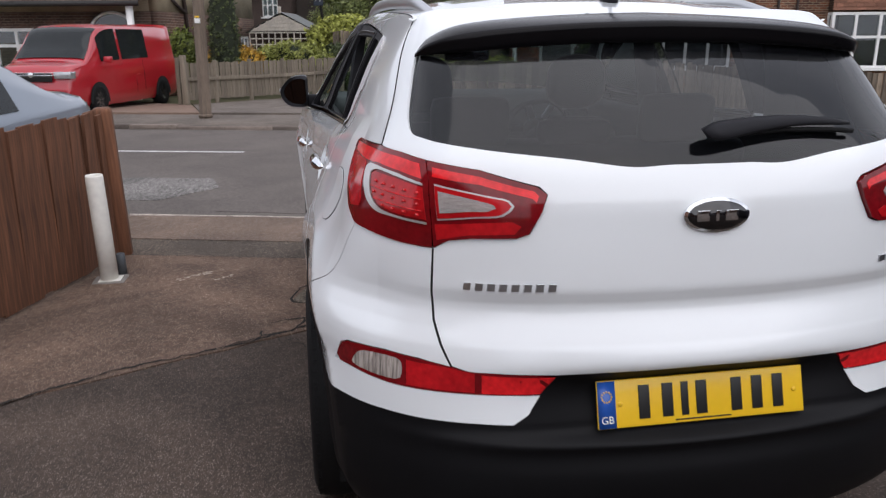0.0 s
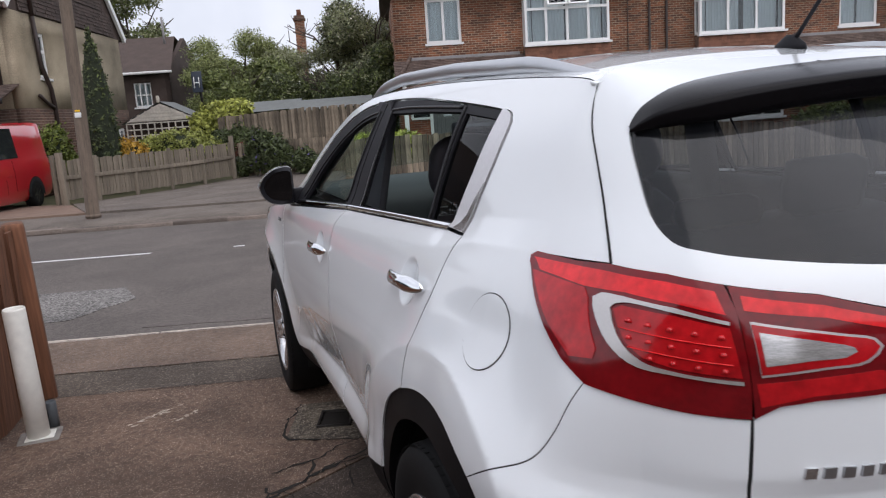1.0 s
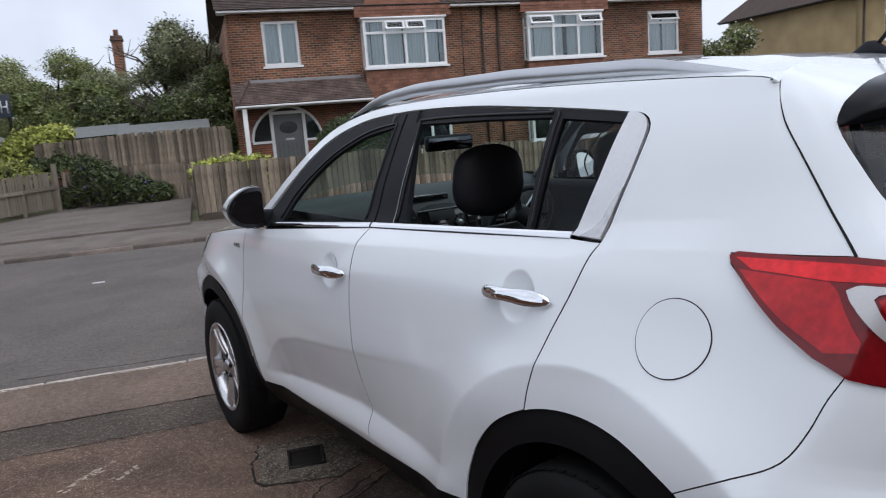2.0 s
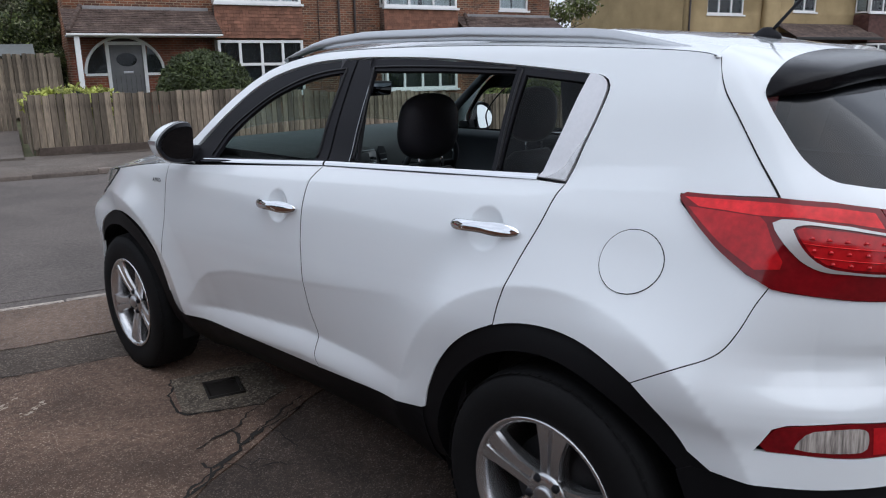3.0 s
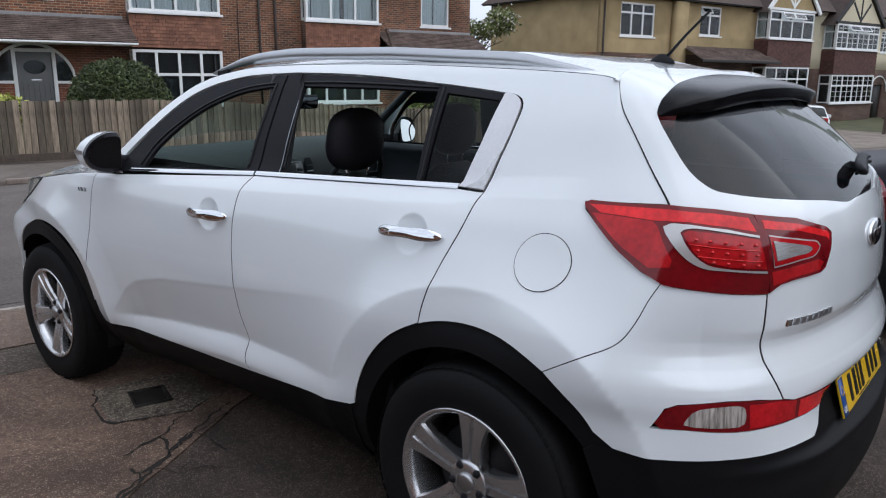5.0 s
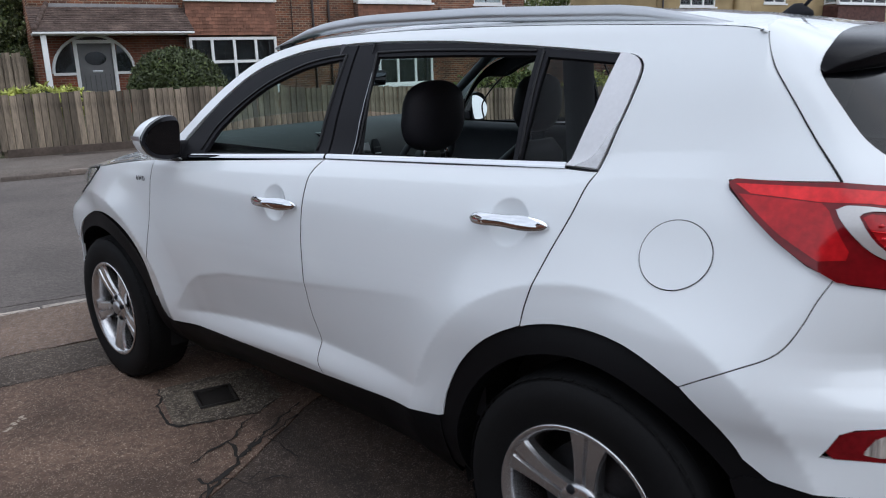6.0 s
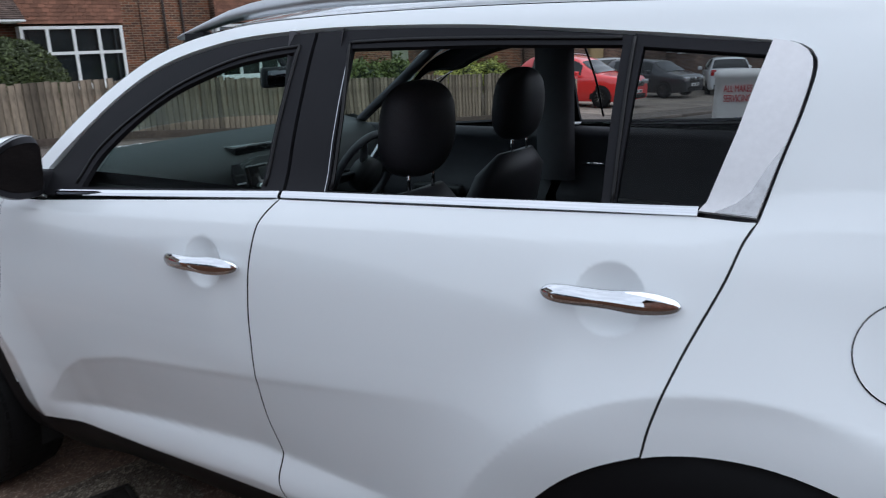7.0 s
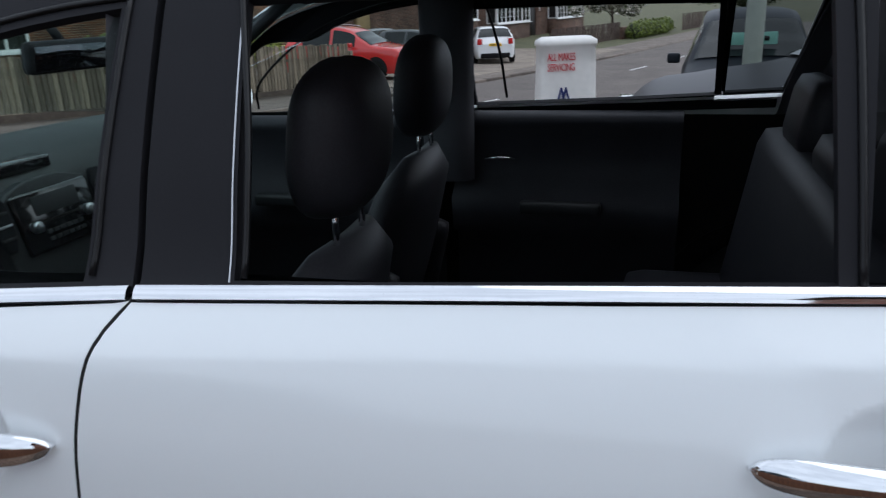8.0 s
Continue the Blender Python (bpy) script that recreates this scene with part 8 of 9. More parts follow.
# white upright sign board near the kerb
SIGNRED = material("red_sign_letters", (.50, .02, .03), .5, vary=.05)
SIGNBLUE = material("dark_blue_sign_mark", (.015, .025, .13), .5, vary=.05)
WHITESIGN = material("grubby_white_moulded_plastic", (.72, .70, .67), .42, vary=.08, scale=3, fine=18)
sg = thing("roadside_sign", "grubby white moulded plastic sign with red lettering and a blue mark", "sign", at=pose(4.38, 2.02, height(*un(4.38, 2.02)), 0, 0, -69))
zt = 1.165 - height(*un(4.38, 2.02))
rows = []
for z, w, d in ((.0, .31, .15), (.25, .305, .145), (.62, .285, .13), (.72, .285, .13), (.75, .272, .125), (zt - .18, .262, .12), (zt - .03, .258, .118), (zt - .02, .272, .128), (zt + .015, .27, .126), (zt + .04, .22, .09), (zt + .045, .02, .01)):
    w *= .82
    rows.append([(w * math.copysign(abs(math.cos(a)) ** .35, math.cos(a)), d * math.copysign(abs(math.sin(a)) ** .35, math.sin(a)), z) for a in np.linspace(0, 2 * math.pi, 49)[:-1]])
part("moulding", grid(rows, closed=True, cap=True), WHITESIGN, sg)
for k, line in enumerate(("ALL MAKES", "SERVICING")):
    t = bpy.data.curves.new("lettering", "FONT")
    t.body, t.size, t.extrude, t.align_x, t.space_character = line, .074, .002, "CENTER", .95
    o = new("lettering", t)
    o.parent = sg
    o.matrix_basis = pose(-.065, -.130, zt - .125 - .075 * k, 88, 0, 0) @ Matrix.Diagonal((.60, 1.05, 1, 1))
    t.materials.append(SIGNRED)
bm = bmesh.new()
for pts in ([(-.035, .30), (-.10, .13), (.03, .13)], [(.035, .30), (-.03, .13), (.10, .13)], [(0, .13), (-.07, -.03), (.07, -.03)]):
    for a, b in zip(pts, pts[1:] + pts[:1]):
        l, an = math.hypot((b[0] - a[0]) * .5, (b[1] - a[1]) * .7), math.atan2((b[1] - a[1]) * .7, (b[0] - a[0]) * .5)
        box(bm, (-.006, -.004, -.007), (l + .006, .0, .007), 0, Matrix.Translation((a[0] * .5 - .05, -.1395, zt - .535 + a[1] * .7)) @ Matrix.Rotation(-an, 4, "Y"))
part("blue_mark", bm, SIGNBLUE, sg, "blue triangles", smooth=False)
# round-edged red and white board beyond it
rb = thing("low_forecourt_board", "low white board with a red panel", "sign", at=pose(4.9, 1.75, height(*un(4.9, 1.75)), 0, 0, -70))
part("frame", tube([(-.2, 0, 0), (-.2, 0, .62), (-.12, 0, .74), (.12, 0, .74), (.2, 0, .62), (.2, 0, 0)], .025, 10), WHITEPLASTIC, rb)
part("panel", boxed((-.175, -.01, .1), (.175, .01, .68), .02), SIGNRED, rb, "red panel")
lp = thing("lamp_post", "pale green-white painted metal post", "post", at=pose(5.6, .56, height(*un(5.6, .56))))
part("shaft", lathe([(.085, -.1), (.08, .3), (.078, 1.2), (.07, 4.8)], 20), material("pale_painted_steel", (.52, .56, .48), .5, vary=.12, fine=20), lp)
rfn = thing("dark_picket_fence", "dark brown picket fence in front of a garden", "fence")
board_fence(rfn, (36.2, 16.4), (48, 16.4), 1.05, DARKWOOD, w=.09, seed=31, gap=.06, name="picket")
rail_between(rfn, (36.2, 16.45), (48, 16.45), .8, DARKWOOD)
rf2 = thing("far_board_fence", "brown board fence beyond the hedge", "fence")
board_fence(rf2, (60, 15.2), (88, 13.2), 1.25, DARKWOOD, w=.14, seed=32, gap=.05, name="picket")
bw = thing("low_brick_wall", "low brown brick garden wall", "wall", at=at(48, 16.2))
part("wall", boxed((0, 0, -.3), (12, .25, .75), .02), DARKBRICK, bw)
# private drives
slab("block_paved_drive", [xy(-14.5, 13.9), xy(-6.95, 13.9), xy(-8.55, 17.25), xy(-14.5, 19.0)], material("brown_block_paving", (.20, .135, .10), .9, vary=.25, scale=3, fine=22, bump=.004), .035, "brown block-paved drive with the van on it")
slab("far_drive", [xy(-6.93, 13.9), xy(-2.1, 13.9), xy(-2.1, 20.5), xy(-4.6, 24.2), xy(-5.30, 20.9), xy(-8.5, 17.25)], FARPAVE, .04, "grey tarmac drive between the gardens")
slab("parking_area", [xy(16.2, 13.0), xy(38, 13.0), xy(38, 24), xy(16.2, 24)], stony("sandy_worn_concrete", (.20, .165, .13), (.25, .205, .165), (.3, .26, .22), stain=.3), .010, "sandy worn concrete parking area")

# ---- plants ----
con = thing("conifer", "tall narrow dark green conifer", "tree", at=at(-8.42, 19.6, .1))
cone = [(0, 0, z, r, r, .42) for z, r in zip(np.linspace(.3, 3.75, 12), (.42, .46, .47, .46, .45, .43, .40, .36, .31, .25, .18, .10))]
# solid dark core, coloured as the shade between the conifer's leaves
part("shade_core", lathe([(.30, .1), (.38, .6), (.38, 1.4), (.34, 2.2), (.24, 3.0), (.10, 3.7), (.01, 3.95)], 16), INNER, con)
leaves("foliage", cone, 20000, .038, LEAF_DARK, con, 3, .8)
leaves("young_foliage", cone, 1800, .05, LEAF_MID, con, 5, .9)
part("trunk", limbs(1.2, .2, 2, .08, 2), BARK, con)
bush("golden_bush", "low orange-yellow flowering bush", "bush", at(-8.35, 19.9, .2), [(0, 0, .8, .62, .5, .50), (.5, .1, .72, .5, .4, .4), (-.4, 0, .7, .4, .4, .38)], 5000, .05, LEAF_ORANGE, 7, LEAF_MID, .7)
bush("clipped_shrub", "rounded yellow-green clipped shrub", "bush", at(-6.95, 21.3, .2), [(0, 0, .75, 1.15, .7, .62), (.7, .1, .62, .7, .6, .45), (-.8, 0, .65, .6, .6, .5)], 7500, .05, leafy("olive_green_leaves", (.19, .21, .04), (.28, .30, .07)), 8)
bush("garden_shrub", "green shrub beside the house wall", "bush", at(-9.95, 20.3, -.1), [(0, 0, 1.2, .42, .5, .85), (.1, .3, .8, .4, .5, .7)], 4200, .055, leafy("bright_shrub_leaves", (.09, .12, .015), (.13, .16, .025)), 9)
bush("variegated_shrub", "pale yellow-green shrub above the fence", "bush", at(-6.4, 24.9, .1), [(0, 0, 1.75, .85, .7, .55), (-.6, 0, 1.5, .55, .5, .5), (.55, 0, 1.95, .6, .5, .35), (.1, 0, 1.2, .8, .6, .5)], 5200, .075, LEAF_YELLOW, 10, LEAF_MID, .65)
bush("ivy", "dark ivy growing over the board fence", "ivy", at(-4.9, 23.5, 0), [(0, 0, .6, .8, .35, .75), (-.7, .1, .95, .6, .3, .6), (.5, 0, .45, .5, .35, .55), (-1.3, .1, 1.1, .45, .3, .35)], 6000, .06, LEAF_DARK, 12, LEAF_DARK, .6, extra=((500, .05, LEAF_MID),))
bush("border_plants", "dark border shrubs with purple flowers by the fence", "plants", at(-3.6, 20.2, 0), [(-.5, .2, .55, .55, .3, .62), (.3, 0, .40, .45, .3, .45), (.75, -.15, .28, .40, .3, .33), (-1.0, .55, .75, .5, .3, .75), (-1.6, 1.0, .3, .4, .3, .35)], 5200, .06, LEAF_DARK, 13, LEAF_DARK, .6, extra=((160, .04, leafy("purple_flowers", (.08, .05, .22), (.13, .09, .33))),))
bush("red_leaved_shrub", "brown-red shrub at the end of the paling", "bush", at(-5.2, 22.0, 0), [(0, 0, .5, .4, .35, .6)], 1500, .05, leafy("brown_red_leaves", (.10, .035, .022), (.14, .05, .03)), 14)
bush("clipped_bush", "large dome-shaped clipped evergreen bush", "bush", at(2.75, 21.6, .02), [(0, 0, .95, 1.30, 1.1, 1.02), (-.35, 0, .75, 1.05, .95, .85), (.45, 0, .72, 1.0, .95, .85)], 16000, .055, LEAF_DARK, 15, LEAF_DARK, .86, extra=((2200, .05, LEAF_MID),), ragged=.07)
bush("golden_hedge", "yellow-green shrub behind the fence", "bush", at(-1.15, 15.3, 0), [(0, 0, .85, .75, .45, .38), (.5, .1, .82, .5, .4, .32), (-.5, 0, .85, .4, .4, .3)], 4200, .055, LEAF_YELLOW, 16, LEAF_MID, .75)
bush("garden_hedge", "green shrub behind the fence", "bush", at(9.4, 16.0, -.35), [(0, 0, .9, 1.2, .5, .65), (1.2, 0, 1.0, .8, .5, .55)], 4500, .06, LEAF_MID, 17)
bush("flowering_hedge", "mixed yellow and green shrubs behind the fence", "bush", at(12.8, 15.9, -.5), [(0, 0, 1.0, 1.0, .5, .62), (1.3, 0, .95, .8, .5, .55)], 4500, .055, LEAF_YELLOW, 18, LEAF_MID, .7, extra=((900, .05, LEAF_MID),))
bush("box_hedge", "clipped light green box hedge", "hedge", at(52.5, 15.6), [(x, 0, .55, .95, .6, .62) for x in np.arange(-4, 5, 1.0)], 7000, .09, leafy("fresh_hedge_leaves", (.10, .14, .018), (.15, .19, .03)), 19, LEAF_MID, .85)


def tree(name, label, m, top, spread, radius, crown_blobs, count, size, mat, seed, extra=()):
    t = thing(name, label, "tree", at=m)
    part("trunk", limbs(top * .92, spread * .85, 9, radius * .8, seed), BARK, t)
    leaves("crown", crown_blobs, count, size, mat, t, seed, .35)
    for k, (c2, s2, m2) in enumerate(extra):
        leaves("blossom" if m2 is BLOSSOM else "young_leaves", crown_blobs, c2, s2, m2, t, seed + 31 + k, .5)
    return t


rb = np.random.RandomState(5)


def cloud(n, sx, sy, z0, z1, r0, r1):
    return [(rb.uniform(-sx, sx), rb.uniform(-sy, sy), rb.uniform(z0, z1), *(rb.uniform(r0, r1) * np.array((1, 1, .8)))) for _ in range(n)]


# the dense trees between the houses
tree("evergreen_tree", "dense dark evergreen tree behind the sheds", at(-2.4, 27.6, .1), 3.4, 2.4, .16, cloud(18, 2.4, 1.2, 1.0, 2.7, .6, 1.0), 36000, .055, LEAF_DARK, 41, extra=((15000, .055, LEAF_MID), (6000, .05, LEAF_GREY)))
tree("evergreen_tree", "dense dark evergreen tree beside the brick house", at(-.5, 28.5, .1), 3.6, 1.6, .15, cloud(14, 1.0, 1.2, 1.0, 4.0, .7, 1.1), 24000, .055, LEAF_DARK, 42, extra=((10000, .055, LEAF_MID), (5000, .05, LEAF_GREY)))
tree("budding_tree", "pale tree coming into leaf", at(-2.6, 31.5, .2), 5.6, 2.8, .18, cloud(18, 2.8, 1.4, 2.8, 4.9, .6, 1.1), 34000, .045, LEAF_GREY, 43, extra=((5000, .055, LEAF_SPRING), (500, .04, BLOSSOM)))
tree("budding_tree", "pale spring-green tree coming into leaf", at(-7.0, 33.5, .2), 5.6, 2.6, .16, cloud(16, 2.4, 1.4, 2.2, 4.9, .6, 1.1), 34000, .045, LEAF_SPRING, 44, extra=((4000, .06, LEAF_MID),))
tree("budding_tree", "tall olive tree beside the brick house", at(-1.2, 30.2, .2), 6.0, 1.8, .16, cloud(16, 1.5, 1.2, 2.4, 5.6, .7, 1.1), 32000, .048, LEAF_GREY, 53, extra=((4000, .07, LEAF_DARK), (3000, .06, LEAF_SPRING), (1500, .045, BLOSSOM)))
tree("leafy_tree", "mid-green leafy tree behind the shrubs", at(-6.3, 29.0, .2), 3.6, 1.8, .12, cloud(11, 1.9, 1.0, 1.6, 3.4, .6, 1.0), 18000, .06, LEAF_MID, 45, extra=((1800, .08, LEAF_SPRING),))
tree("leafy_tree", "green leafy tree by the dark house", at(-7.9, 37.0, .2), 4.4, 2.0, .12, cloud(10, 1.9, 1.0, 2.2, 4.2, .6, 1.0), 7000, .09, LEAF_MID, 46)
tree("old_oak", "tall spreading tree with sparse olive leaves", at(-14.2, 42, .3), 10, 3.2, .24, cloud(18, 2.8, 2, 5.5, 10, .8, 1.5), 14000, .085, LEAF_MID, 47, extra=((6000, .085, LEAF_GREY),))
tree("old_oak", "tall spreading tree with sparse olive leaves", at(-9.0, 44, .3), 4.6, 3.0, .25, cloud(10, 3, 2, 2.2, 4.0, .6, 1.0), 5000, .12, LEAF_GREY, 48)
tree("blossom_tree", "tree with white blossom between the houses", at(21.2, 29.5, -.4), 4.8, 2.4, .16, cloud(12, 2.6, 1.2, 2.4, 4.9, .6, 1.1), 8000, .09, LEAF_MID, 49, extra=((2600, .07, BLOSSOM), (2000, .08, LEAF_SPRING)))
tree("bare_tree", "high bare-branched tree behind the roofs", at(24, 46, -.4), 13, 5, .35, cloud(10, 4, 2, 9, 13, .8, 1.3), 900, .10, LEAF_GREY, 50)
tree("blossom_tree", "low blossom tree over the garden fence", at(56, 19.5), 3.6, 3.2, .15, cloud(13, 4.5, 1.5, 1.6, 3.6, .7, 1.2), 7000, .10, BLOSSOM, 51, extra=((5000, .10, LEAF_DARK),))
tree("leafy_tree", "dark trees closing the end of the street", at(95, 16), 8, 6, .3, cloud(16, 9, 4, 2, 8, 1.6, 2.6), 9000, .22, LEAF_DARK, 52)
hoop = thing("basketball_hoop", "dark backboard of a basketball hoop on a post", "basketball hoop", at=at(-7.9, 28.0, .3))
part("post", tube([(.25, 0, -.3), (.25, 0, 2.2), (.25, -.3, 2.9)], .05, 8), TIMBER, hoop)
part("backboard", boxed((.05, -.42, 2.45), (.42, -.37, 3.2), .02), material("dark_blue_grey_board", (.03, .04, .06), .5), hoop)
part("board_line", joined(boxed((.12, -.44, 2.6), (.15, -.42, 3.0)), boxed((.30, -.44, 2.6), (.33, -.42, 3.0)), boxed((.15, -.44, 2.78), (.30, -.42, 2.82))), WHITEPAINT, hoop)

# ---- other vehicles ----
GLASSDARK = material("dark_car_glass", (.016, .019, .02), .06, vary=.3, scale=2, spec=.3)
LAMPGLASS = material("head_lamp_glass", (.45, .46, .47), .08, .6, vary=.3, scale=14, coat=1.0)
REDLENS = material("tail_lens", (.42, .01, .012), .15, coat=1.0)


def paint(name, color, metal=.0, rough=.28):
    return material(name, color, rough, metal, vary=.03, scale=2, fine=400, coat=1.0)


def small_wheel(parent, x, y, r, side):
    prof = [(r * .62, -.10), (r * .8, -.11), (r * .97, -.085), (r, -.04), (r, .06), (r * .97, .10), (r * .7, .10)]
    rows = [[(h * -side, rr * math.cos(a), rr * math.sin(a)) for a in np.linspace(0, 2 * math.pi, 33)[:-1]] for rr, h in prof]
    w = part("wheel", grid(rows, closed=True, cap=True), RUBBER, parent)
    w.matrix_basis = pose(x, y, r)
    rim = part("rim", lathe([(r * .64, side * .09), (r * .64, side * .103), (r * .55, side * .09), (r * .54, side * .06), (.01, side * .06)], 32, "X"), VOID, w)
    bm = bmesh.new()
    for k in range(10):
        a = 2 * math.pi * k / 10
        box(bm, (side * .06 if side > 0 else -.10, -.018, r * .1), (.10 if side > 0 else -.06, .018, r * .62), .004, Matrix.Rotation(a, 4, "X"))
    part("spokes", bm, ALLOY, w, smooth=False)
    return w


def vehicle(name, label, category, m, body_paint, L, W, stations, belt, axles, r=.32, glass_from=None, rear_lamps=True, plate=None, grille=True, bumpers=None, roof_bars=False, side_panes=None, lean=.30, heads=None):
    """A vehicle facing +y from its tail at y = 0: stations give y, the top line's height and the half width there."""
    v = thing(name, label, category, at=m)
    ys = np.array([s[0] for s in stations])
    tops = np.array([s[1] for s in stations])
    half = np.array([s[2] for s in stations])
    n = 60
    yy = np.unique(np.concatenate([np.linspace(ys[0], ys[-1], n), ys]))
    k = ys.astype(float)
    tp = hermite(k, tops[:, None], slopes(k, tops[:, None]) * .75, yy)[:, 0]
    hw = hermite(k, half[:, None], slopes(k, half[:, None]) * .8, yy)[:, 0]

    def ring(y, t, h):
        b = np.interp(y, [q[0] for q in belt], [q[1] for q in belt])
        lowz = .20 + .10 * max(0, abs(y / L - .5) * 2 - .8) * 5 * .5
        bb = min(b, t - .04)
        up = max(0, t - b)
        tuck = h * (1 - lean * min(1, up / .55))
        pts = [(h * .90, lowz), (h * .98, lowz + .12), (h, lowz + .32), (h * 1.0, (bb + lowz + .32) / 2), (h * .985, bb - .05), (h * .955, bb)]
        pts += [((h * .955) * (1 - f) + (tuck * .97) * f, bb + (t - .05 - bb) * f) for f in (.5, 1.0)] if up > .08 else [(h * .93, bb + .012), (h * .88, t - .02)]
        pts += [(tuck * .80, t - .012), (tuck * .4, t + .004), (0, t + .008)]
        return pts
    rows = [ring(y, t, h) for y, t, h in zip(yy, tp, hw)]
    full = [[(-x, y, z) for x, z in r] + [(x, y, z) for x, z in r[::-1][1:]] for r, y in zip(rows, yy)]
    bm = grid(full)
    bm.faces.new([bm.verts.new(p) for p in full[0]])
    bm.faces.new([bm.verts.new(p) for p in full[-1]])
    bmesh.ops.recalc_face_normals(bm, faces=bm.faces)
    body = part("body", bm, body_paint, v)
    # panes lie a little outside the skin
    g0, g1 = glass_from
    for sgn in (-1, 1):
        for a, b in side_panes or ((g0 + .35, (g0 + g1) / 2 - .05), ((g0 + g1) / 2 + .05, g1 - .55)):
            sel = np.linspace(a, b, 10)
            prow = []
            for y in sel:
                t, h = np.interp(y, yy, tp), np.interp(y, yy, hw)
                rg = ring(y, t, h)
                lo, hi = Vector((rg[5][0], 0, rg[5][1])), Vector((rg[7][0], 0, rg[7][1]))
                prow.append([(sgn * (lo.lerp(hi, f).x + .006), y, lo.lerp(hi, f).z) for f in (.06, .5, .93)])
            part("side_window", grid(prow), GLASSDARK, v)
        for y in ((g0 + g1) / 2,):
            seam = [(sgn * (np.interp(y, yy, hw) * f + .004), y, z) for f, z in ((.985, .42), (1.0, .6), (.99, .8))]
            part("door_seam", tube(seam, .005, 5), VOID, body)
            part("door_handle", boxed((sgn * np.interp(y, yy, hw) - .015, y - .24, .80), (sgn * np.interp(y, yy, hw) + .02, y - .06, .835), .008), CHROME if metalish(body_paint) else body_paint, body)
        mx = np.interp(g1 - .65, yy, hw)
        part("door_mirror", boxed((min(sgn * (mx + .02), sgn * (mx + .20)), g1 - .68, np.interp(g1 - .65, [q[0] for q in belt], [q[1] for q in belt]) + .01), (max(sgn * (mx + .02), sgn * (mx + .20)), g1 - .56, np.interp(g1 - .65, [q[0] for q in belt], [q[1] for q in belt]) + .15), .035), body_paint, v)
        for ay in axles:
            small_wheel(v, sgn * (np.interp(ay, yy, hw) - .088), ay, r, sgn)
            arch = [(sgn * (np.interp(ay, yy, hw) + .004), ay + (r + .055) * math.cos(a), r + (r + .055) * math.sin(a)) for a in np.linspace(radians(-10), radians(190), 20)]
            inner = [(sgn * (np.interp(ay, yy, hw) + .004), ay + .02 * math.cos(a), r + .02 * math.sin(a)) for a in np.linspace(radians(-10), radians(190), 20)]
            part("wheel_arch", grid([arch, inner]), VOID, v)

    def across(y0, y1, f0, f1, name, mat, inset=.93, lift=.014):
        """A screen across the car between two stations."""
        prow, front = [], y0 > L / 2
        for y in np.linspace(y0, y1, 12):
            rg = ring(y, np.interp(y, yy, tp), np.interp(y, yy, hw))
            px, pz = [q[0] for q in rg[7:]][::-1], [q[1] for q in rg[7:]][::-1]
            half_w = rg[7][0] * inset
            prow.append([(half_w * q, y + (.014 if front else -.014), float(np.interp(abs(half_w * q), px, pz)) + lift) for q in np.linspace(-1, 1, 17)])
        part(name, grid(prow), mat, v)
    across(f_ws[name][0], f_ws[name][1], 0, 1, "windscreen", GLASSDARK)
    if f_ws[name][2]:
        across(f_ws[name][2], f_ws[name][3], 0, 1, "rear_window", GLASSDARK)
    hN, h0 = hw[-1], hw[0]
    zf, zr = float(np.interp(L - .13, yy, tp)), tp[0]
    for sgn in (-1, 1):
        wy = L - .13
        part("head_lamp", boxed((min(sgn * (hN * .62), sgn * hN * 1.10), L - .22, zf - .20), (max(sgn * hN * .62, sgn * hN * 1.10), L + .012, zf - .05), .03), LAMPGLASS, v, "clear head lamp")
        if rear_lamps:
            part("tail_lamp", boxed((min(sgn * h0 * .74, sgn * h0 * 1.03), -.015, .78), (max(sgn * h0 * .74, sgn * h0 * 1.03), .15, 1.02), .03), REDLENS, v, "red tail lamp")
    if grille:
        part("grille", boxed((-hN * .58, L - .02, zf - .26), (hN * .58, L + .02, zf - .08), .02), GLOSSBLACK, v)
        part("badge", lathe([(.055, 0), (.055, .012), (.04, .016)], 20, "Y", m=Matrix.Translation((0, L + .018, zf - .12))), CHROME, v)
    part("lower_grille", boxed((-hN * .8, L - .06, .26), (hN * .8, L + .016, .42), .03), CLAD, v)
    part("front_plate", boxed((-.26, L + .012, .44), (.26, L + .026, .55), .004), WHITEPAINT, v)
    part("front_bars", joined(*[boxed((-.22 + .055 * q, L + .026, .46), (-.185 + .055 * q, L + .029, .53)) for q in range(8) if q != 4]), INK, v)
    part("rear_plate", boxed((-.26, -.03, .72), (.26, -.012, .83), .004), PLATE, v)
    part("rear_bars", joined(*[boxed((-.22 + .055 * q, -.034, .74), (-.185 + .055 * q, -.030, .81)) for q in range(8) if q != 4]), INK, v)
    part("rear_valance", boxed((-h0 * .85, -.02, .24), (h0 * .85, .1, .44), .03), CLAD, v)
    if roof_bars:
        for sgn in (-1, 1):
            part("roof_rail", tube([(sgn * .55, y, np.interp(y, yy, tp) + .025) for y in np.linspace(g0 + .6, g1 - 1.0, 8)], .014, 6), SATIN, v)
    return v


def metalish(mat):
    return mat.name.startswith("blue")


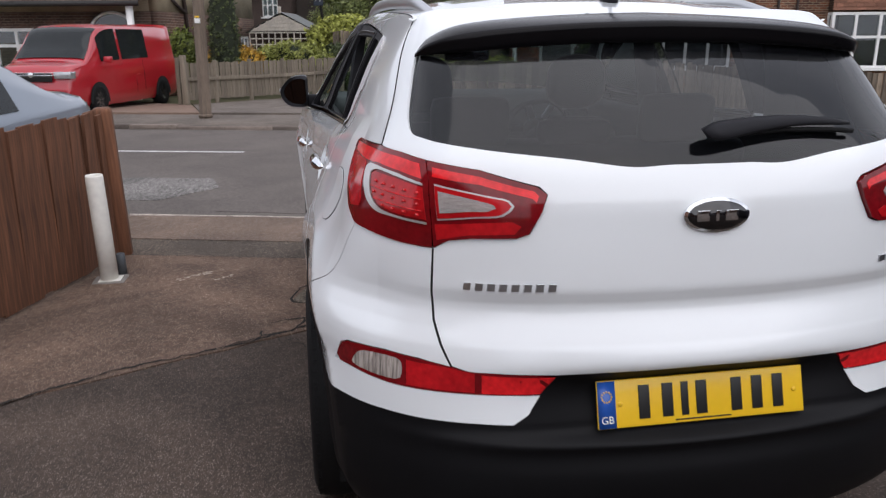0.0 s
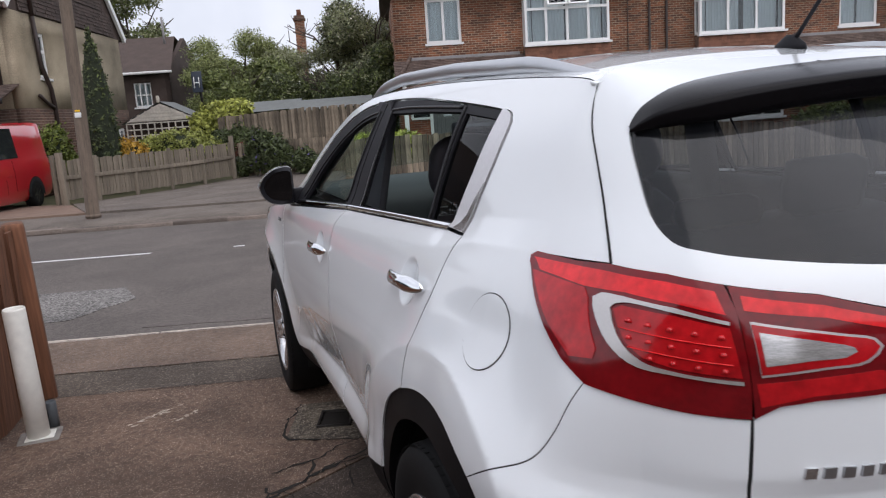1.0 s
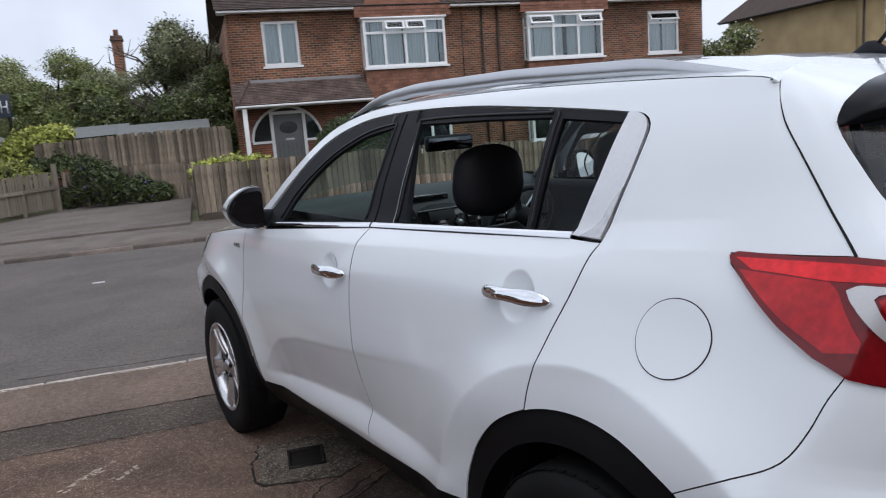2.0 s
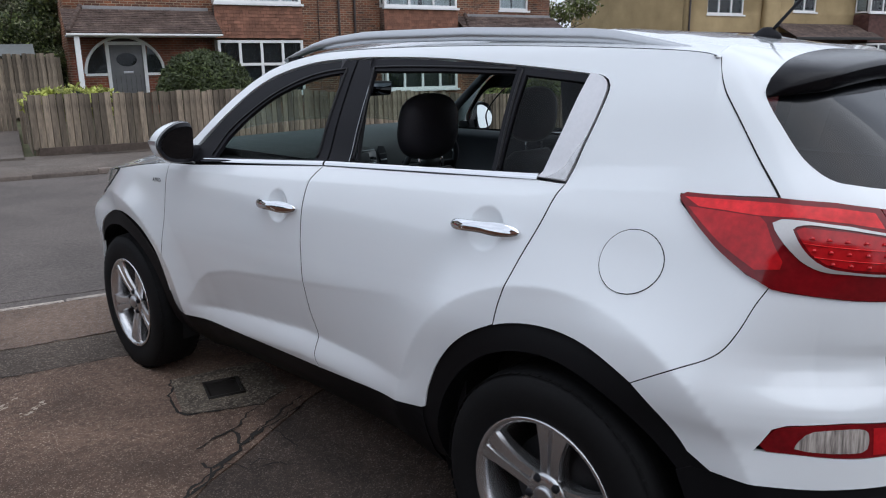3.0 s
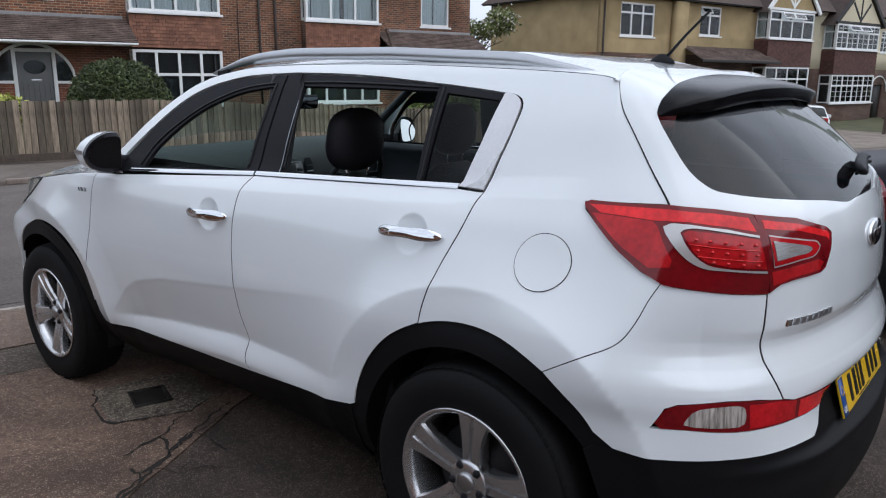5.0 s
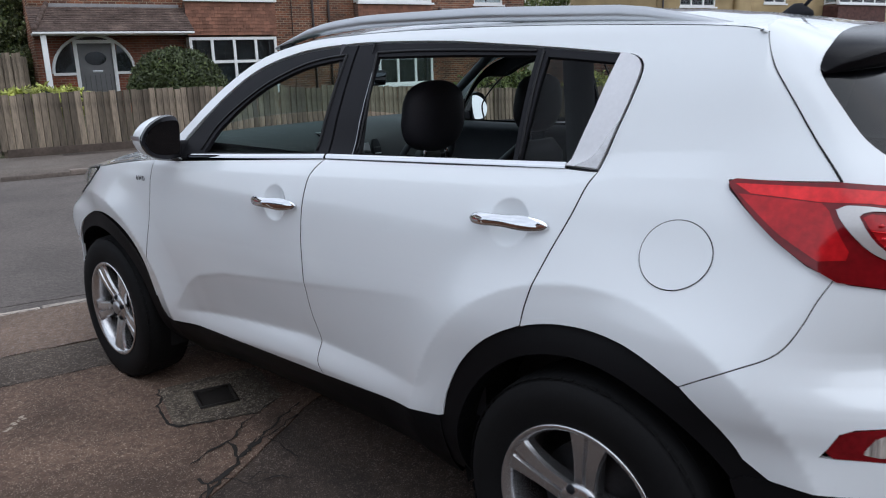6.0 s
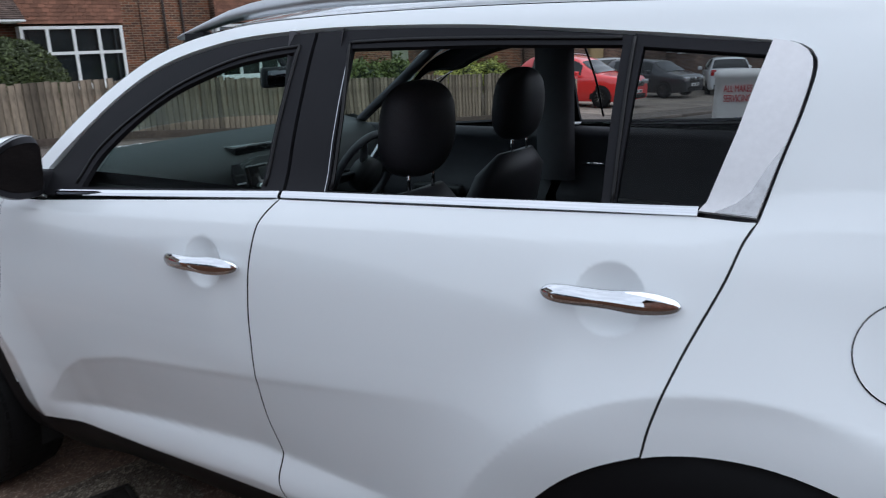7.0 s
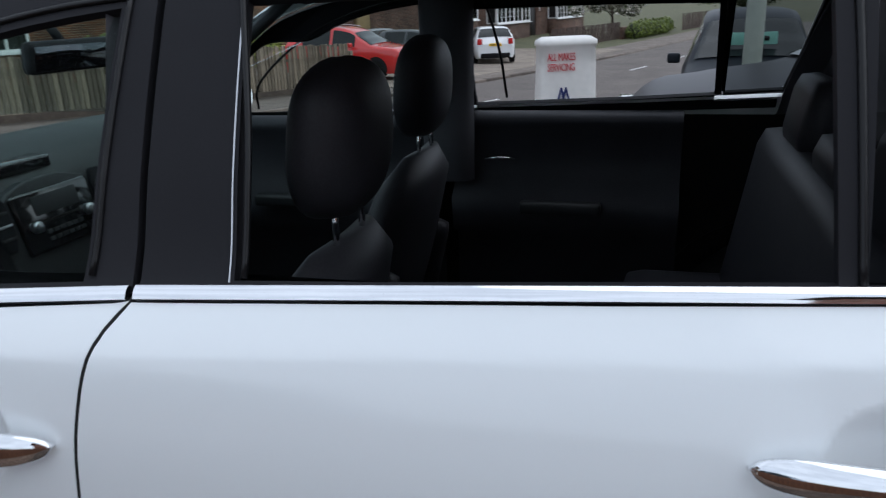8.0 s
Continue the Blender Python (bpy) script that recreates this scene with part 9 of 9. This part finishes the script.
f_ws = {"panel_van": (3.52, 4.22, 0, 0), "hatchback": (2.62, 3.25, .16, .55), "saloon": (2.75, 3.45, .56, 1.10), "crossover": (2.72, 3.35, .15, .50), "people_carrier": (2.95, 3.62, .12, .4)}
HATCH_ST = [(0, .80, .72), (.12, 1.02, .80), (.35, 1.25, .84), (.62, 1.42, .86), (1.2, 1.47, .875), (2.0, 1.46, .88), (2.55, 1.38, .88), (2.95, 1.16, .875), (3.28, .985, .865), (3.7, .90, .83), (4.0, .78, .70), (4.06, .66, .62)]
HATCH_BELT = [(0, .98), (1.0, .95), (3.0, .90), (4.1, .84)]
SUV_ST = [(0, .88, .76), (.12, 1.10, .84), (.35, 1.38, .88), (.62, 1.60, .90), (1.2, 1.67, .91), (2.0, 1.66, .92), (2.6, 1.54, .92), (3.0, 1.30, .915), (3.38, 1.10, .905), (3.9, 1.02, .88), (4.36, .86, .76), (4.44, .72, .68)]
SUV_BELT = [(0, 1.12), (1.0, 1.06), (3.0, 1.02), (4.4, .94)]
VAN_ST = [(0, 1.60, .90), (.05, 1.88, .92), (.3, 1.95, .945), (1.2, 1.98, .95), (2.6, 1.98, .95), (3.35, 1.95, .945), (3.60, 1.86, .94), (4.05, 1.40, .935), (4.28, 1.20, .925), (4.62, 1.12, .90), (4.84, .96, .84), (4.92, .62, .80)]
VAN_BELT = [(0, 1.16), (2, 1.16), (4.0, 1.12), (4.9, .95)]
MPV_ST = [(0, .92, .76), (.1, 1.2, .84), (.3, 1.50, .87), (.6, 1.66, .89), (1.4, 1.70, .90), (2.4, 1.69, .90), (2.9, 1.60, .90), (3.3, 1.34, .895), (3.68, 1.10, .885), (4.15, .98, .85), (4.5, .82, .74), (4.58, .68, .66)]
MPV_BELT = [(0, 1.06), (1.0, 1.04), (3.2, 1.0), (4.6, .9)]
SALOON_ST = [(0, .84, .76), (.06, 1.02, .82), (.32, 1.095, .87), (.56, 1.18, .88), (1.05, 1.43, .885), (1.65, 1.51, .89), (2.5, 1.48, .89), (2.8, 1.39, .89), (3.15, 1.18, .885), (3.5, 1.02, .875), (4.1, .92, .84), (4.6, .78, .72), (4.68, .64, .64)]
SALOON_BELT = [(0, 1.02), (1.0, 1.0), (3.2, .90), (4.7, .8)]

van = vehicle("panel_van", "bright red panel van parked nose-out on a block-paved drive", "van", at(-10.40, 18.75, -.125, 178.8), paint("red_van_paint", (.40, .010, .020)), 4.92, 1.9, VAN_ST, VAN_BELT, (.98, 3.98), .34, glass_from=(.3, 4.3), side_panes=((2.92, 3.72), (1.55, 2.82)), lean=.12)
for z in (.905, .955):
    part("grille_bar", boxed((-.55, 4.935, z), (.55, 4.947, z + .012), .003), CHROME, van, "thin chrome grille bar")
part("bumper", boxed((-.93, 4.78, .22), (.93, 4.95, .46), .05), CLAD, van, "black front bumper")
part("slide_seam", tube([(.953, 1.9, .45), (.957, 1.9, .9), (.93, 1.9, 1.15)], .005, 5), VOID, van)
part("slide_rail", boxed((.950, .3, 1.08), (.958, 1.85, 1.10)), VOID, van)
part("slide_seam", tube([(-.953, 1.9, .45), (-.957, 1.9, .9), (-.93, 1.9, 1.15)], .005, 5), VOID, van)
vehicle("saloon", "blue-silver saloon car parked on the neighbouring drive beyond the fence", "car", at(-4.72, 4.48, -.02, 180), paint("blue_silver_paint", (.22, .255, .30), .4), 4.68, 1.78, SALOON_ST, SALOON_BELT, (.95, 3.65), .32, glass_from=(.65, 3.45), rear_lamps=False, side_panes=((1.02, 1.80), (1.90, 2.95)))
vehicle("crossover", "bright red crossover parked on a concrete drive", "car", at(18.64, 18.7, None, -172), paint("red_car_paint", (.62, .022, .022)), 4.44, 1.84, SUV_ST, SUV_BELT, (.9, 3.55), .34, glass_from=(.5, 3.35), roof_bars=True)
vehicle("hatchback", "dark grey hatchback parked on a concrete drive", "car", at(24.8, 19.5, None, 180), paint("dark_grey_paint", (.022, .024, .028), .3), 4.06, 1.76, HATCH_ST, HATCH_BELT, (.72, 3.22), .31, glass_from=(.5, 3.2))
vehicle("hatchback", "white hatchback seen from behind on a drive", "car", at(26.8, 15.05, None, -57), paint("white_hatch_paint", (.72, .73, .74)), 4.06, 1.76, HATCH_ST, HATCH_BELT, (.72, 3.22), .31, glass_from=(.5, 3.2))
vehicle("hatchback", "dark car parked behind the red one", "car", at(24.6, 21.0, None, -100), paint("silver_grey_paint", (.14, .15, .16), .4), 4.06, 1.76, HATCH_ST, HATCH_BELT, (.72, 3.22), .31, glass_from=(.5, 3.2))
vehicle("crossover", "dark purple-black car parked alongside on the forecourt", "car", pose(3.50, -2.86, height(*un(3.5, 0)), 0, 0, 2), material("dark_plum_paint", (.016, .014, .019), .4, .0, vary=.03, scale=2, fine=400, spec=.12), 4.44, 1.84, SUV_ST, SUV_BELT, (.9, 3.55), .34, glass_from=(.5, 3.35))
mpv = vehicle("people_carrier", "dark people carrier for sale on the forecourt", "car", pose(12.95, -.13, height(*un(10.6, .1)), 0, 0, 86), material("dark_blue_grey_paint", (.014, .017, .022), .42, .0, vary=.03, scale=2, fine=400, spec=.10), 4.58, 1.8, MPV_ST, MPV_BELT, (.85, 3.62), .32, glass_from=(.4, 3.6))
part("price_card", boxed((-.30, 3.50, 1.28), (.28, 3.515, 1.44), .004), material("pale_green_card", (.30, .62, .50), .5), mpv, "pale green price card")
part("price_bars", joined(*[boxed((-.2 + .08 * q, 3.517, 1.33), (-.14 + .08 * q, 3.52, 1.39)) for q in range(4)]), INK, mpv)
